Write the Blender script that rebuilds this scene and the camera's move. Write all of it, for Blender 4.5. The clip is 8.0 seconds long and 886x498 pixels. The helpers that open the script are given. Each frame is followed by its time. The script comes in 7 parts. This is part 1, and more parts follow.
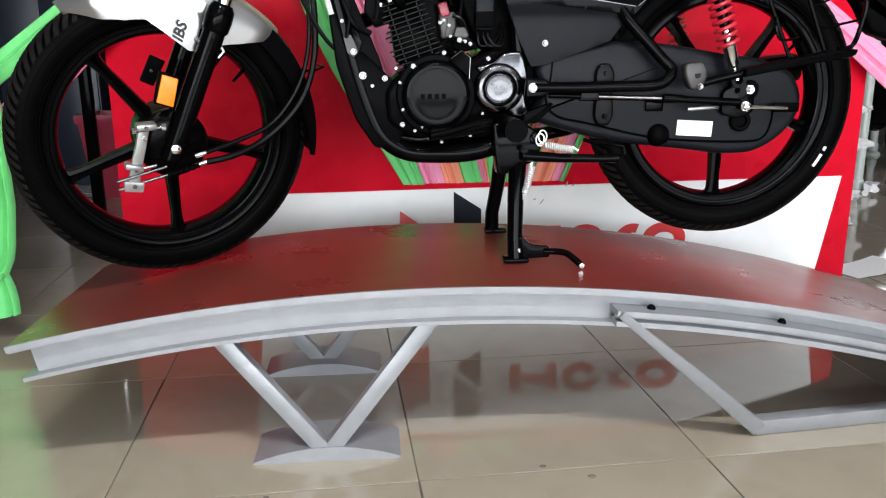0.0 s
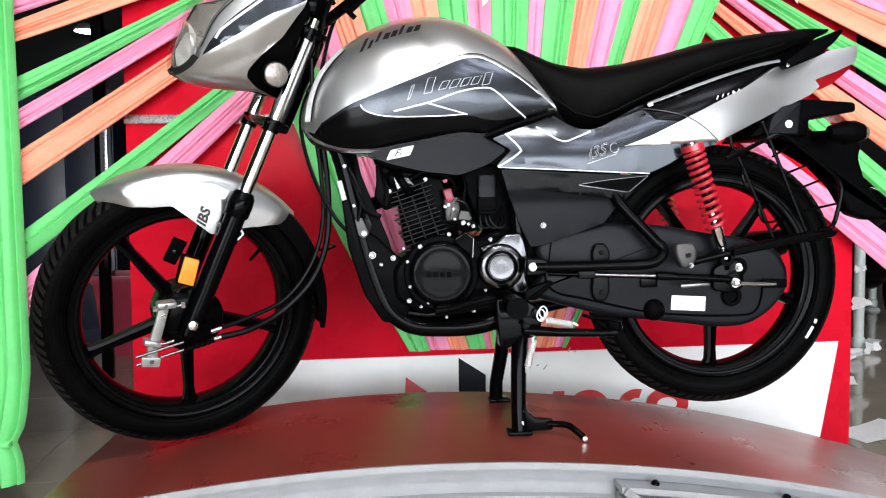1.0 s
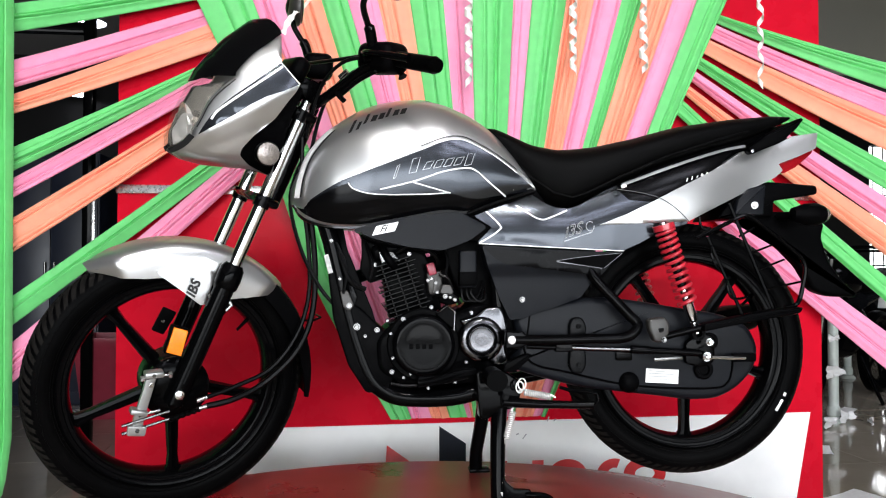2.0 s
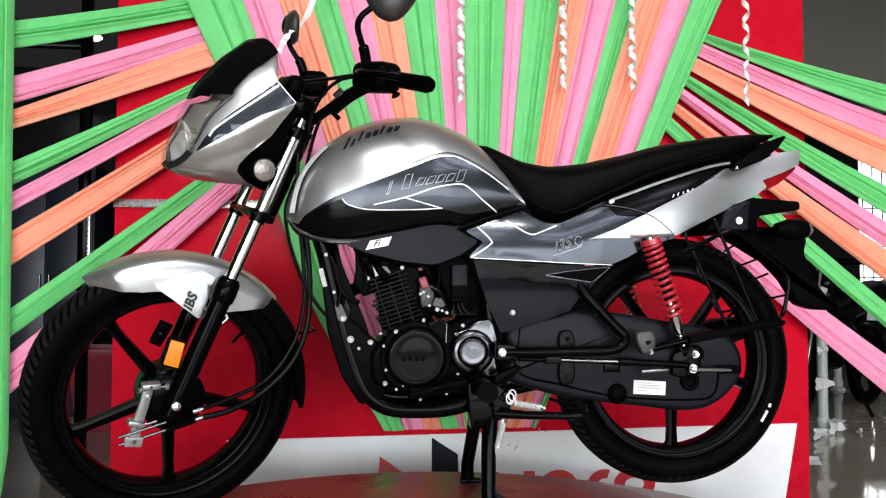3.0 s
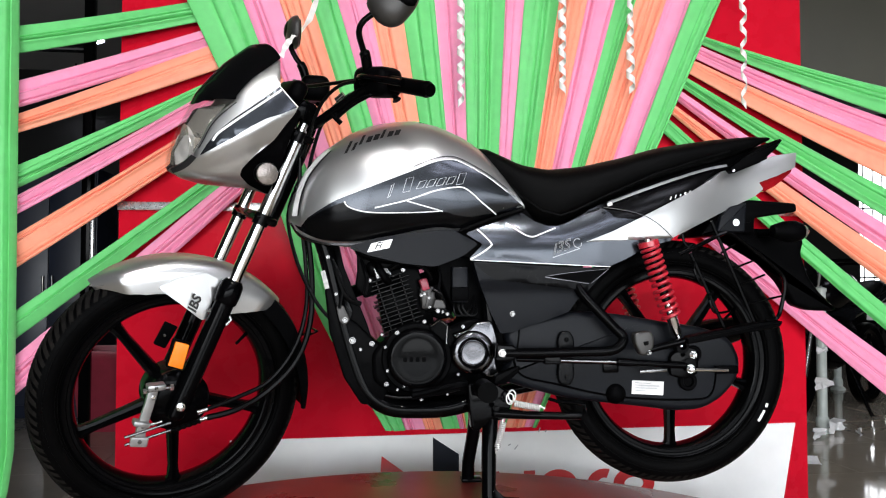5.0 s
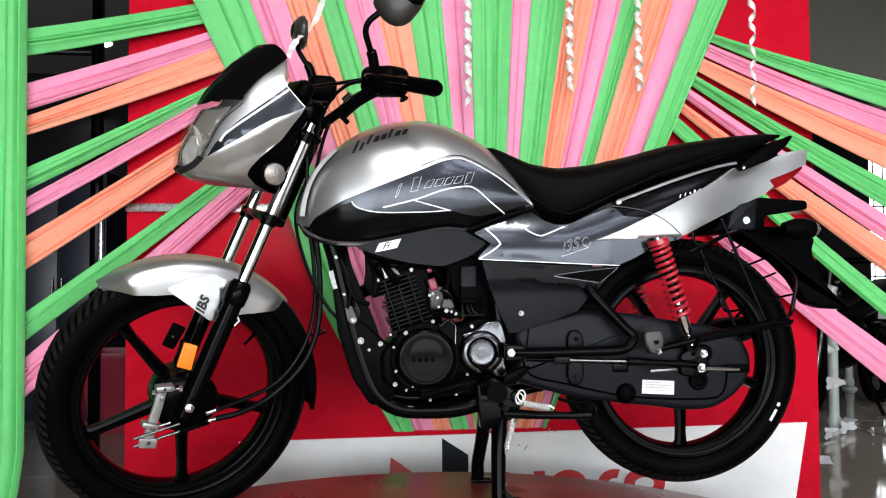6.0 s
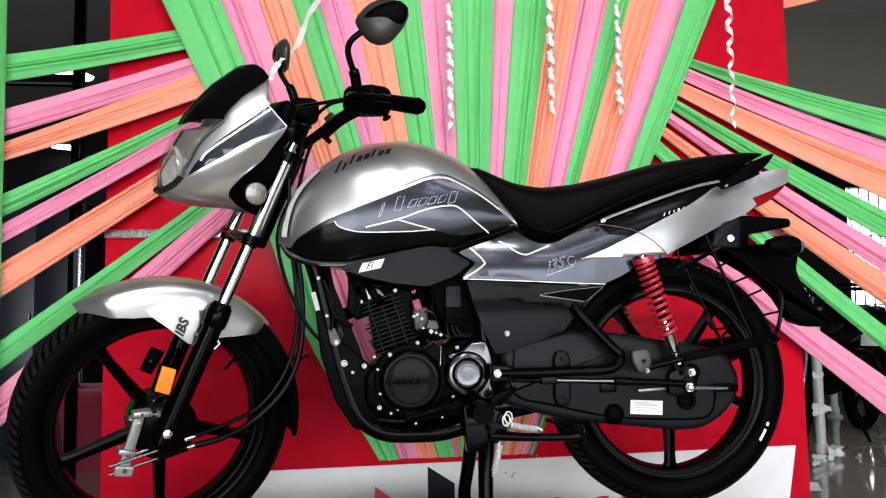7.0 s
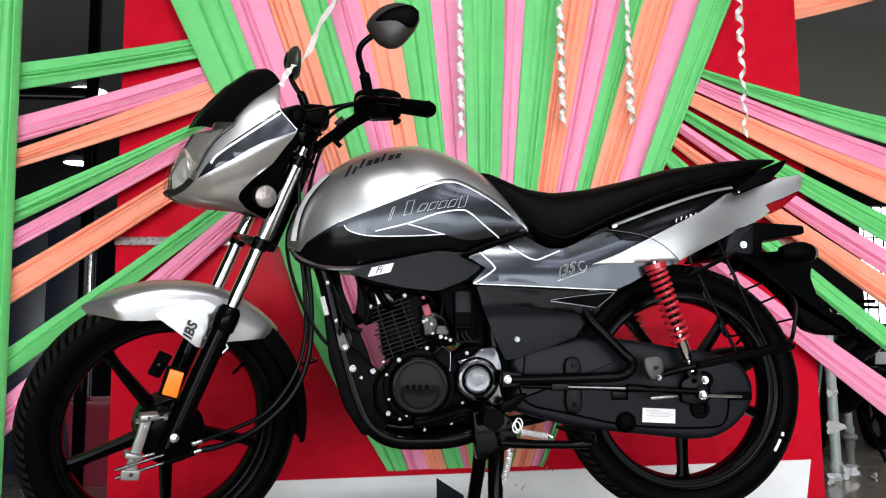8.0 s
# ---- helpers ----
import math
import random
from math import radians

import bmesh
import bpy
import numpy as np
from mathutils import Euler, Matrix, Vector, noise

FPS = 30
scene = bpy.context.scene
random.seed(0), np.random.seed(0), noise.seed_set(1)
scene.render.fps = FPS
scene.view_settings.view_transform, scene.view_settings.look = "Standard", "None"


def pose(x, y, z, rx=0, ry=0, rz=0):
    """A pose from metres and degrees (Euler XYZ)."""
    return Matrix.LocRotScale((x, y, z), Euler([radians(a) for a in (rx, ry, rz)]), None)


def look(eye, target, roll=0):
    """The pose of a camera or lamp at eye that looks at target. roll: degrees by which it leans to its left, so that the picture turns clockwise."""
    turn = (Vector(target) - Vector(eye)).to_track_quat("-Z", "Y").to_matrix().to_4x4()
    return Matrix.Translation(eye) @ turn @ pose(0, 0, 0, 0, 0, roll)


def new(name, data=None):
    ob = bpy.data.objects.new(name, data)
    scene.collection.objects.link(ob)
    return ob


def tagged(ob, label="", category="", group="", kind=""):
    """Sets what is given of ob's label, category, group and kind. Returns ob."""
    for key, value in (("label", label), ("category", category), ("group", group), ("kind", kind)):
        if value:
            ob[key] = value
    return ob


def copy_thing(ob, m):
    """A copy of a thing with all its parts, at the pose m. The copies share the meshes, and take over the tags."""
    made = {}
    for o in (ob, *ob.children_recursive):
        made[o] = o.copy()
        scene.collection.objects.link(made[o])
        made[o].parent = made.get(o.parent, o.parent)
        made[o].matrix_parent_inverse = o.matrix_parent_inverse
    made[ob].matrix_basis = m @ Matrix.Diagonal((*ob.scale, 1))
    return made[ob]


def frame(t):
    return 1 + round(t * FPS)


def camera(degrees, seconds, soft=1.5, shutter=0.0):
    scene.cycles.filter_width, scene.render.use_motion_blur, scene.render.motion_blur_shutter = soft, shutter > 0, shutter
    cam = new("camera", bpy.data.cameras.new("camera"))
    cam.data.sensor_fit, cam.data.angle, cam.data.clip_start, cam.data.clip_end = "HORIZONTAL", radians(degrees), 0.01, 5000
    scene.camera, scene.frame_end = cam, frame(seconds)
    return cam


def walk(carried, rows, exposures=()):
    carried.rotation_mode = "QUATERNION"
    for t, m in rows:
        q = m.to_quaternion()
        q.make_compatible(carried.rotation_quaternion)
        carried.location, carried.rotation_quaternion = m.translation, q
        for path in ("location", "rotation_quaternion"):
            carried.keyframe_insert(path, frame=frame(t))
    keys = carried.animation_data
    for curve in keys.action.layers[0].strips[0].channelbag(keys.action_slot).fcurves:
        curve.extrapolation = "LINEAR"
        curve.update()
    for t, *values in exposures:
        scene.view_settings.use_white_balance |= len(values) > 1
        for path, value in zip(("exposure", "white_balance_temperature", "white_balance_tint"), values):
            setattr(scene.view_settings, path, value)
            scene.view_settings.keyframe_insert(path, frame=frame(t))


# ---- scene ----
cam = camera(59.3, 8.0, 1.15)
ROWS = [
    (0.0, (0.031, 0.023, 0.838), (0.198, 1.955, 0.349), -0.5),
    (0.5, (0.032, -0.003, 0.872), (0.184, 1.969, 0.574), -0.8),
    (1.0, (0.026, -0.037, 0.904), (0.189, 1.954, 0.792), -0.6),
    (1.5, (0.019, -0.072, 0.924), (0.209, 1.919, 0.917), -0.2),
    (3.0, (0.019, -0.144, 0.940), (0.244, 1.842, 1.014), 0.1),
    (3.5, (0.016, -0.157, 0.941), (0.244, 1.829, 1.018), 0.0),
    (4.0, (0.016, -0.169, 0.945), (0.243, 1.817, 1.019), 0.1),
    (4.5, (0.018, -0.170, 0.945), (0.247, 1.816, 1.019), 0.1),
    (6.0, (0.018, -0.161, 0.940), (0.220, 1.828, 1.018), -0.3),
    (6.5, (0.017, -0.151, 0.936), (0.263, 1.832, 1.029), -0.9),
    (7.0, (0.018, -0.138, 0.902), (0.263, 1.840, 1.072), -0.9),
    (7.5, (0.016, -0.131, 0.878), (0.248, 1.844, 1.098), -0.8),
    (8.0, (0.019, -0.123, 0.866), (0.239, 1.852, 1.088), -0.6),
]
walk(cam, [(t, look(eye, target, roll)) for t, eye, target, roll in ROWS],
     ((0.0, 0.34), (0.5, 0.44), (1.0, 0.42), (1.5, 0.31), (3.0, -0.05), (6.5, -0.05), (7.2, -0.14), (8.0, -0.14)))


# ---- light ----
world = bpy.data.worlds.new("sky")
scene.world = world
world.use_nodes = True
wn = world.node_tree.nodes
sky = wn.new("ShaderNodeTexSky")
sky.sky_type, sky.sun_disc, sky.sun_elevation, sky.sun_rotation = "NISHITA", False, radians(40), radians(200)
world.node_tree.links.new(sky.outputs[0], wn["Background"].inputs[0])
wn["Background"].inputs[1].default_value = 0.12
scene.view_settings.exposure = 0.0


def area_lamp(name, at, target, w, h, power, colour=(1, 1, 1)):
    data = bpy.data.lights.new(name, "AREA")
    data.shape, data.size, data.size_y, data.energy, data.color = "RECTANGLE", w, h, power, colour
    ob = new(name, data)
    ob.matrix_world = look(at, target)
    return ob


# daylight in the shop front: two clear windows and shaded glazing between them (x from, x to, watts a metre)
WINDOWS = ((-4.3, -0.9, 78), (-0.8, 4.8, 62), (4.9, 7.5, 42))
for w0, w1, power in WINDOWS:
    area_lamp("shop_front_daylight", ((w0 + w1) / 2, -7.18, 1.32), ((w0 + w1) / 2, 2.0, 1.32), w1 - w0 - 0.05, 2.31, power * (w1 - w0), (0.885, 0.935, 1.0))

# thin tubes in a ceiling batten that runs along the stand
TUBE_X, TUBE_Y, TUBE_L = 0.32, -0.62, 1.24
area_lamp("batten_glow", (TUBE_X, TUBE_Y, 3.235), (TUBE_X, TUBE_Y, 0), TUBE_L - 0.06, 0.05, 105, (1.0, 0.99, 0.98))

# ---- materials ----


def mat(name, colour, rough=0.5, metal=0.0, vary=0.12, scale=12.0, bump=0.0, bscale=60.0, coat=0.0, stain=None, stain_scale=3.0, stain_mix=0.5, rvary=0.1, spec=None, transmission=0.0, emit=0.0, sheen=0.0, pieces=0.0):
    m = bpy.data.materials.new(name)
    m.use_nodes = True
    nt = m.node_tree
    n, l = nt.nodes, nt.links
    b = n["Principled BSDF"]
    tc = n.new("ShaderNodeTexCoord")
    fine = n.new("ShaderNodeTexNoise")
    fine.inputs["Scale"].default_value, fine.inputs["Detail"].default_value = scale, 6
    l.new(tc.outputs["Object"], fine.inputs["Vector"])
    hsv = n.new("ShaderNodeHueSaturation")
    hsv.inputs["Color"].default_value = (*colour, 1)
    rng = n.new("ShaderNodeMapRange")
    rng.inputs["To Min"].default_value, rng.inputs["To Max"].default_value = 1 - vary, 1 + vary
    rng.inputs["From Min"].default_value, rng.inputs["From Max"].default_value = 0.3, 0.7
    l.new(fine.outputs["Fac"], rng.inputs["Value"])
    value = rng.outputs["Result"]
    if pieces:
        info = n.new("ShaderNodeObjectInfo")
        pr = n.new("ShaderNodeMapRange")
        pr.inputs["To Min"].default_value, pr.inputs["To Max"].default_value = 1 - pieces, 1 + pieces
        l.new(info.outputs["Random"], pr.inputs["Value"])
        mul = n.new("ShaderNodeMath")
        mul.operation = "MULTIPLY"
        l.new(value, mul.inputs[0])
        l.new(pr.outputs["Result"], mul.inputs[1])
        value = mul.outputs[0]
    l.new(value, hsv.inputs["Value"])
    out = hsv.outputs["Color"]
    if stain:
        big = n.new("ShaderNodeTexNoise")
        big.inputs["Scale"].default_value, big.inputs["Detail"].default_value, big.inputs["Distortion"].default_value = stain_scale, 5, 0.6
        l.new(tc.outputs["Object"], big.inputs["Vector"])
        mr = n.new("ShaderNodeMapRange")
        mr.inputs["From Min"].default_value, mr.inputs["From Max"].default_value = 0.48, 0.72
        mr.inputs["To Max"].default_value = stain_mix
        l.new(big.outputs["Fac"], mr.inputs["Value"])
        mix = n.new("ShaderNodeMix")
        mix.data_type = "RGBA"
        mix.inputs[7].default_value = (*stain, 1)
        l.new(mr.outputs["Result"], mix.inputs[0])
        l.new(out, mix.inputs[6])
        out = mix.outputs[2]
    l.new(out, b.inputs["Base Color"])
    rr = n.new("ShaderNodeMapRange")
    rr.inputs["From Min"].default_value, rr.inputs["From Max"].default_value = 0.3, 0.7
    rr.inputs["To Min"].default_value, rr.inputs["To Max"].default_value = max(0.02, rough * (1 - rvary)), min(1, rough * (1 + rvary))
    l.new(fine.outputs["Fac"], rr.inputs["Value"])
    l.new(rr.outputs["Result"], b.inputs["Roughness"])
    b.inputs["Metallic"].default_value = metal
    b.inputs["Coat Weight"].default_value, b.inputs["Coat Roughness"].default_value = coat, 0.04
    if spec is not None:
        b.inputs["Specular IOR Level"].default_value = spec
    b.inputs["Transmission Weight"].default_value = transmission
    if sheen:
        b.inputs["Sheen Weight"].default_value = sheen
    if emit:
        b.inputs["Emission Color"].default_value, b.inputs["Emission Strength"].default_value = (*colour, 1), emit
    if bump:
        bn = n.new("ShaderNodeTexNoise")
        bn.inputs["Scale"].default_value, bn.inputs["Detail"].default_value = bscale, 4
        l.new(tc.outputs["Object"], bn.inputs["Vector"])
        bp = n.new("ShaderNodeBump")
        bp.inputs["Strength"].default_value, bp.inputs["Distance"].default_value = bump, 0.002
        l.new(bn.outputs["Fac"], bp.inputs["Height"])
        l.new(bp.outputs["Normal"], b.inputs["Normal"])
    return m


SILVER = mat("silver_paint", (0.45, 0.45, 0.447), 0.32, 0.88, 0.012, 900, coat=0.2, rvary=0.0)
GRAPH = mat("graphite_paint", (0.038, 0.042, 0.049), 0.19, 0.85, 0.015, 900, coat=0.12, rvary=0.0)
BLACKP = mat("black_gloss_paint", (0.0015, 0.0015, 0.0018), 0.16, 0, 0.1, 40, spec=0.075)
PLASTIC = mat("black_plastic", (0.0012, 0.0012, 0.0014), 0.42, 0, 0.1, 90, bump=0.12, bscale=500, spec=0.016)
PLASTIC2 = mat("grey_black_plastic", (0.0058, 0.0066, 0.0086), 0.34, 0, 0.08, 90, bump=0.15, bscale=600, spec=0.095)
PLASTIC3 = mat("black_satin_plastic", (0.0030, 0.0032, 0.0037), 0.26, 0, 0.08, 90, bump=0.06, bscale=600, spec=0.065)
RUBBER = mat("tyre_rubber", (0.0008, 0.0008, 0.0009), 0.4, 0, 0.15, 40, bump=0.15, bscale=300, stain=(0.004, 0.0038, 0.0036), stain_mix=0.35, spec=0.018)
TREAD = mat("tread_rubber", (0.0050, 0.0045, 0.0040), 0.8, 0, 0.25, 60, bump=0.3, bscale=250, stain=(0.016, 0.0135, 0.011), stain_mix=0.5, spec=0.1)
VINYL = mat("seat_vinyl", (0.0012, 0.0012, 0.0013), 0.48, 0, 0.1, 60, bump=0.35, bscale=700, spec=0.04)
RIM = mat("black_cast_alloy", (0.0012, 0.0012, 0.0014), 0.16, 0.0, 0.1, 60, bump=0.04, bscale=300, spec=0.05)
BLACKM = mat("black_enamel_metal", (0.0012, 0.0012, 0.0014), 0.085, 0.0, 0.15, 50, bump=0.03, bscale=200, spec=0.055)
ENGINE = mat("black_engine_casting", (0.0016, 0.0016, 0.0018), 0.15, 0.0, 0.2, 50, bump=0.05, bscale=160, spec=0.010)
FINM = mat("black_fin_casting", (0.0016, 0.0016, 0.0018), 0.24, 0.0, 0.2, 50, bump=0.1, bscale=200, spec=0.17)
CHROME = mat("chrome", (0.68, 0.68, 0.69), 0.09, 1, 0.03, 50)
STEEL = mat("zinc_steel", (0.17, 0.17, 0.168), 0.25, 1, 0.12, 70, bump=0.08, bscale=200)
POLISH = mat("polished_alloy", (0.085, 0.085, 0.090), 0.18, 1, 0.10, 60, bump=0.15, bscale=40)
SPRING = mat("red_spring_enamel", (0.42, 0.016, 0.030), 0.3, 0, 0.08, 80, coat=0.4)
AMBER = mat("amber_reflector", (0.95, 0.22, 0.005), 0.25, 0, 0.06, 200, bump=0.3, bscale=900, coat=0.4)
REDLENS = mat("red_lens", (0.24, 0.004, 0.008), 0.12, 0, 0.08, 120, coat=0.5)


def lens(name, colour, gloss):
    """Thin clear plastic: mostly see-through, with a sharp sheen."""
    m = bpy.data.materials.new(name)
    m.use_nodes = True
    n, l = m.node_tree.nodes, m.node_tree.links
    tr, gl, mx = n.new("ShaderNodeBsdfTransparent"), n.new("ShaderNodeBsdfGlossy"), n.new("ShaderNodeMixShader")
    tr.inputs["Color"].default_value = (*colour, 1)
    gl.inputs["Roughness"].default_value = 0.05
    mx.inputs["Fac"].default_value = gloss
    l.new(tr.outputs[0], mx.inputs[1])
    l.new(gl.outputs[0], mx.inputs[2])
    l.new(mx.outputs[0], n["Material Output"].inputs["Surface"])
    return m


CLEAR = lens("clear_lens", (0.95, 0.94, 0.92), 0.16)
FACET = mat("faceted_reflector", (0.80, 0.79, 0.76), 0.14, 0.95, 0.08, 60, bump=0.35, bscale=90)
BOWL = mat("chromed_lamp_bowl", (0.92, 0.91, 0.89), 0.16, 0.6, 0.02, 60, bump=0.25, bscale=70)
LAMPIN = mat("lamp_housing", (0.72, 0.69, 0.64), 0.12, 0.85, 0.1, 60, bump=0.4, bscale=45)
ZINC = mat("bright_zinc_wire", (0.72, 0.72, 0.70), 0.34, 0.45, 0.05, 80)
BRIGHT = mat("bright_zinc_plate", (0.33, 0.33, 0.325), 0.33, 0.75, 0.05, 40)
SIGNAL = mat("clear_signal_lens", (0.27, 0.24, 0.22), 0.14, 0.5, 0.25, 120, bump=0.6, bscale=220)
STICK = mat("printed_sticker", (0.42, 0.42, 0.41), 0.5, 0, 0.3, 160)
TRIM = mat("grey_painted_trim", (0.30, 0.30, 0.31), 0.35, 0.4, 0.05, 60)
STRIPE = mat("white_decal", (0.80, 0.80, 0.80), 0.3, 0, 0.03, 80, coat=0.4)
LINE = mat("grey_decal_line", (0.42, 0.43, 0.44), 0.3, 0.2, 0.05, 80)
INK = mat("black_decal", (0.01, 0.01, 0.011), 0.3, 0, 0.05, 80)
PAPER = mat("white_paper_label", (0.82, 0.81, 0.80), 0.6, 0, 0.05, 80)
MIRROR = mat("mirror_glass", (0.9, 0.9, 0.9), 0.02, 1, 0.01, 40)
CABLE = mat("cable_sleeve", (0.0012, 0.0012, 0.0014), 0.35, 0, 0.1, 60, spec=0.1)
SHELL = mat("grey_mirror_shell", (0.036, 0.034, 0.032), 0.4, 0.3, 0.08, 100, bump=0.1, bscale=500)
STANDP = mat("silver_stand_paint", (0.272, 0.279, 0.290), 0.38, 0.25, 0.07, 25, bump=0.15, bscale=180, stain=(0.22, 0.22, 0.215), stain_scale=6, stain_mix=0.4)
DECK = mat("red_brown_laminate", (0.150, 0.023, 0.016), 0.31, 0, 0.10, 5, spec=1.0, stain=(0.070, 0.014, 0.010), stain_scale=1.3, stain_mix=0.7, rvary=0.18)
TILE = mat("polished_beige_tile", (0.345, 0.300, 0.232), 0.06, 0, 0.05, 5, rvary=0.4, stain=(0.28, 0.24, 0.18), stain_scale=9, stain_mix=0.4, pieces=0.04, spec=0.75, coat=0.15)
GROUT = mat("tile_joint", (0.13, 0.11, 0.085), 0.8, 0, 0.2, 30)
BOARDR = mat("red_board_laminate", (0.58, 0.006, 0.022), 0.28, spec=0.07, metal=0, vary=0.05, scale=10, stain=(0.48, 0.008, 0.02), stain_scale=2, stain_mix=0.5, rvary=0.2)
BOARDW = mat("white_board_film", (0.87, 0.87, 0.86), 0.38, 0, 0.03, 12, stain=(0.78, 0.77, 0.75), stain_scale=5, stain_mix=0.4)
LOGOR = mat("red_logo_film", (0.62, 0.012, 0.016), 0.35, 0, 0.04, 20)
LOGOK = mat("black_logo_film", (0.012, 0.014, 0.02), 0.45, 0, 0.04, 20, spec=0.08)
ALU = mat("aluminium_trim", (0.72, 0.72, 0.72), 0.28, 0.9, 0.06, 80)
GREEN = mat("green_satin_cloth", (0.13, 0.60, 0.17), 0.55, 0, 0.06, 30, bump=0.12, bscale=420, sheen=0.2, stain=(0.10, 0.50, 0.13), stain_scale=6, stain_mix=0.5)
PINK = mat("pink_satin_cloth", (0.88, 0.29, 0.47), 0.55, 0, 0.05, 30, bump=0.12, bscale=420, sheen=0.2, stain=(0.80, 0.22, 0.40), stain_scale=6, stain_mix=0.5)
ORANGE = mat("orange_satin_cloth", (0.95, 0.335, 0.205), 0.55, 0, 0.05, 30, bump=0.12, bscale=420, sheen=0.2, stain=(0.90, 0.275, 0.16), stain_scale=6, stain_mix=0.5)
RIBBON = mat("white_curling_ribbon", (0.80, 0.78, 0.75), 0.32, 0, 0.06, 60, coat=0.2)
DARKWALL = mat("dark_showroom_wall", (0.008, 0.0078, 0.0076), 0.6, spec=0.15, metal=0, vary=0.15, scale=4, bump=0.1, bscale=60)
GREYWALL = mat("grey_olive_wall", (0.100, 0.096, 0.074), 0.7, 0, 0.08, 3, bump=0.1, bscale=80)
FRONTWALL = mat("slate_painted_wall", (0.075, 0.075, 0.078), 0.6, 0, 0.1, 3, bump=0.1, bscale=80)
CEIL = mat("ceiling_paint", (0.36, 0.36, 0.36), 0.8, 0, 0.05, 4, bump=0.1, bscale=60)
LAMP = mat("lamp_diffuser", (0.87, 0.885, 1.03), 0.5, 0, 0.01, 10, emit=12.5)
DAY = mat("bright_daylight_pane", (0.95, 0.97, 1.0), 0.5, 0, 0.01, 10, emit=4.0)
POST = mat("pale_painted_post", (0.58, 0.63, 0.59), 0.25, 0, 0.08, 20)
NAVY = mat("navy_painted_steel", (0.006, 0.010, 0.024), 0.4, 0, 0.1, 20)
MAROON = mat("maroon_plastic", (0.30, 0.030, 0.055), 0.35, 0, 0.08, 20)

# ---- building blocks ----
from mathutils import geometry

Y0 = 1.825          # centre plane of the motorcycle
ORG = {}
RAKE, STEER = radians(23), radians(26)
AXLE_F = Vector((-0.4294, Y0, 0.6676))
PIVOT = Vector((-0.388, 1.82, 0.650))
TURNED = Matrix.Translation(PIVOT) @ Matrix.Rotation(STEER, 4, Vector((math.sin(RAKE), 0, math.cos(RAKE)))) @ Matrix.Translation(-PIVOT)


def finish(bm, name, material, org, m=None, angle=38):
    if m is not None:
        bm.transform(m)
    bmesh.ops.recalc_face_normals(bm, faces=bm.faces)
    bmesh.ops.translate(bm, verts=bm.verts, vec=-Vector(org))
    me = bpy.data.meshes.new(name)
    bm.to_mesh(me)
    bm.free()
    me.materials.append(material)
    me.polygons.foreach_set("use_smooth", [True] * len(me.polygons))
    me.set_sharp_from_angle(angle=radians(angle))
    return new(name, me)


def group_thing(name, org, label, category, group="", kind=""):
    ob = new(name)
    ob.empty_display_size = 0.1
    ob.location = org
    ORG[ob] = Vector(org)
    return tagged(ob, label, category, group, kind)


def part(name, bm, material, parent, label="", m=None, angle=38):
    ob = finish(bm, name, material, ORG[parent], m, angle)
    ob.parent = parent
    ORG[ob] = ORG[parent]
    return tagged(ob, label)


def thing(name, bm, material, org, label, category, group="", kind="", m=None, angle=38):
    ob = finish(bm, name, material, org, m, angle)
    ob.location = org
    ORG[ob] = Vector(org)
    return tagged(ob, label, category, group, kind)


def B():
    return bmesh.new()


def spl(pts, n=6, closed=False):
    """Catmull-Rom through points of any dimension."""
    p = [np.array(q, float) for q in pts]
    k = len(p)
    out = []
    for i in range(k if closed else k - 1):
        a, b, c, d = (p[(i + j) % k] if closed else p[min(max(i + j, 0), k - 1)] for j in (-1, 0, 1, 2))
        for s in range(n):
            t = s / n
            out.append(0.5 * ((2 * b) + (c - a) * t + (2 * a - 5 * b + 4 * c - d) * t * t + (3 * b - a - 3 * c + d) * t ** 3))
    if not closed:
        out.append(p[-1])
    return [tuple(float(v) for v in q) for q in out]


def rounded(pts, r=0.01, n=4):
    """A closed outline with its corners rounded."""
    out = []
    k = len(pts)
    for i in range(k):
        a, b, c = (Vector(pts[(i + j) % k]) for j in (-1, 0, 1))
        u, v = a - b, c - b
        d = min(r, u.length * 0.45, v.length * 0.45)
        s, e = b + u.normalized() * d, b + v.normalized() * d
        for j in range(n + 1):
            t = j / n
            q = s * (1 - t) ** 2 + b * 2 * t * (1 - t) + e * t * t
            out.append((q.x, q.y))
    return out


def tube(bm, pts, r, n=10, closed=False, cap=True):
    p = [Vector(q) for q in pts]
    k = len(p)
    rs = r if isinstance(r, (list, tuple)) else [r] * k
    rings = []
    ref = None
    for i in range(k):
        a = p[(i - 1) % k] if closed or i > 0 else p[i]
        c = p[(i + 1) % k] if closed or i < k - 1 else p[i]
        t = (c - a).normalized()
        if ref is None:
            ref = t.orthogonal().normalized()
        ref = (ref - t * ref.dot(t)).normalized()
        s = t.cross(ref)
        rings.append([bm.verts.new(p[i] + (ref * math.cos(2 * math.pi * j / n) + s * math.sin(2 * math.pi * j / n)) * rs[i]) for j in range(n)])
    for i in range(k if closed else k - 1):
        a, b = rings[i], rings[(i + 1) % k]
        for j in range(n):
            bm.faces.new((a[j], a[(j + 1) % n], b[(j + 1) % n], b[j]))
    if cap and not closed:
        bm.faces.new(rings[0][::-1])
        bm.faces.new(rings[-1])
    return bm


def rod(a, b, r, n=12):
    return tube(B(), (a, b), r, n)


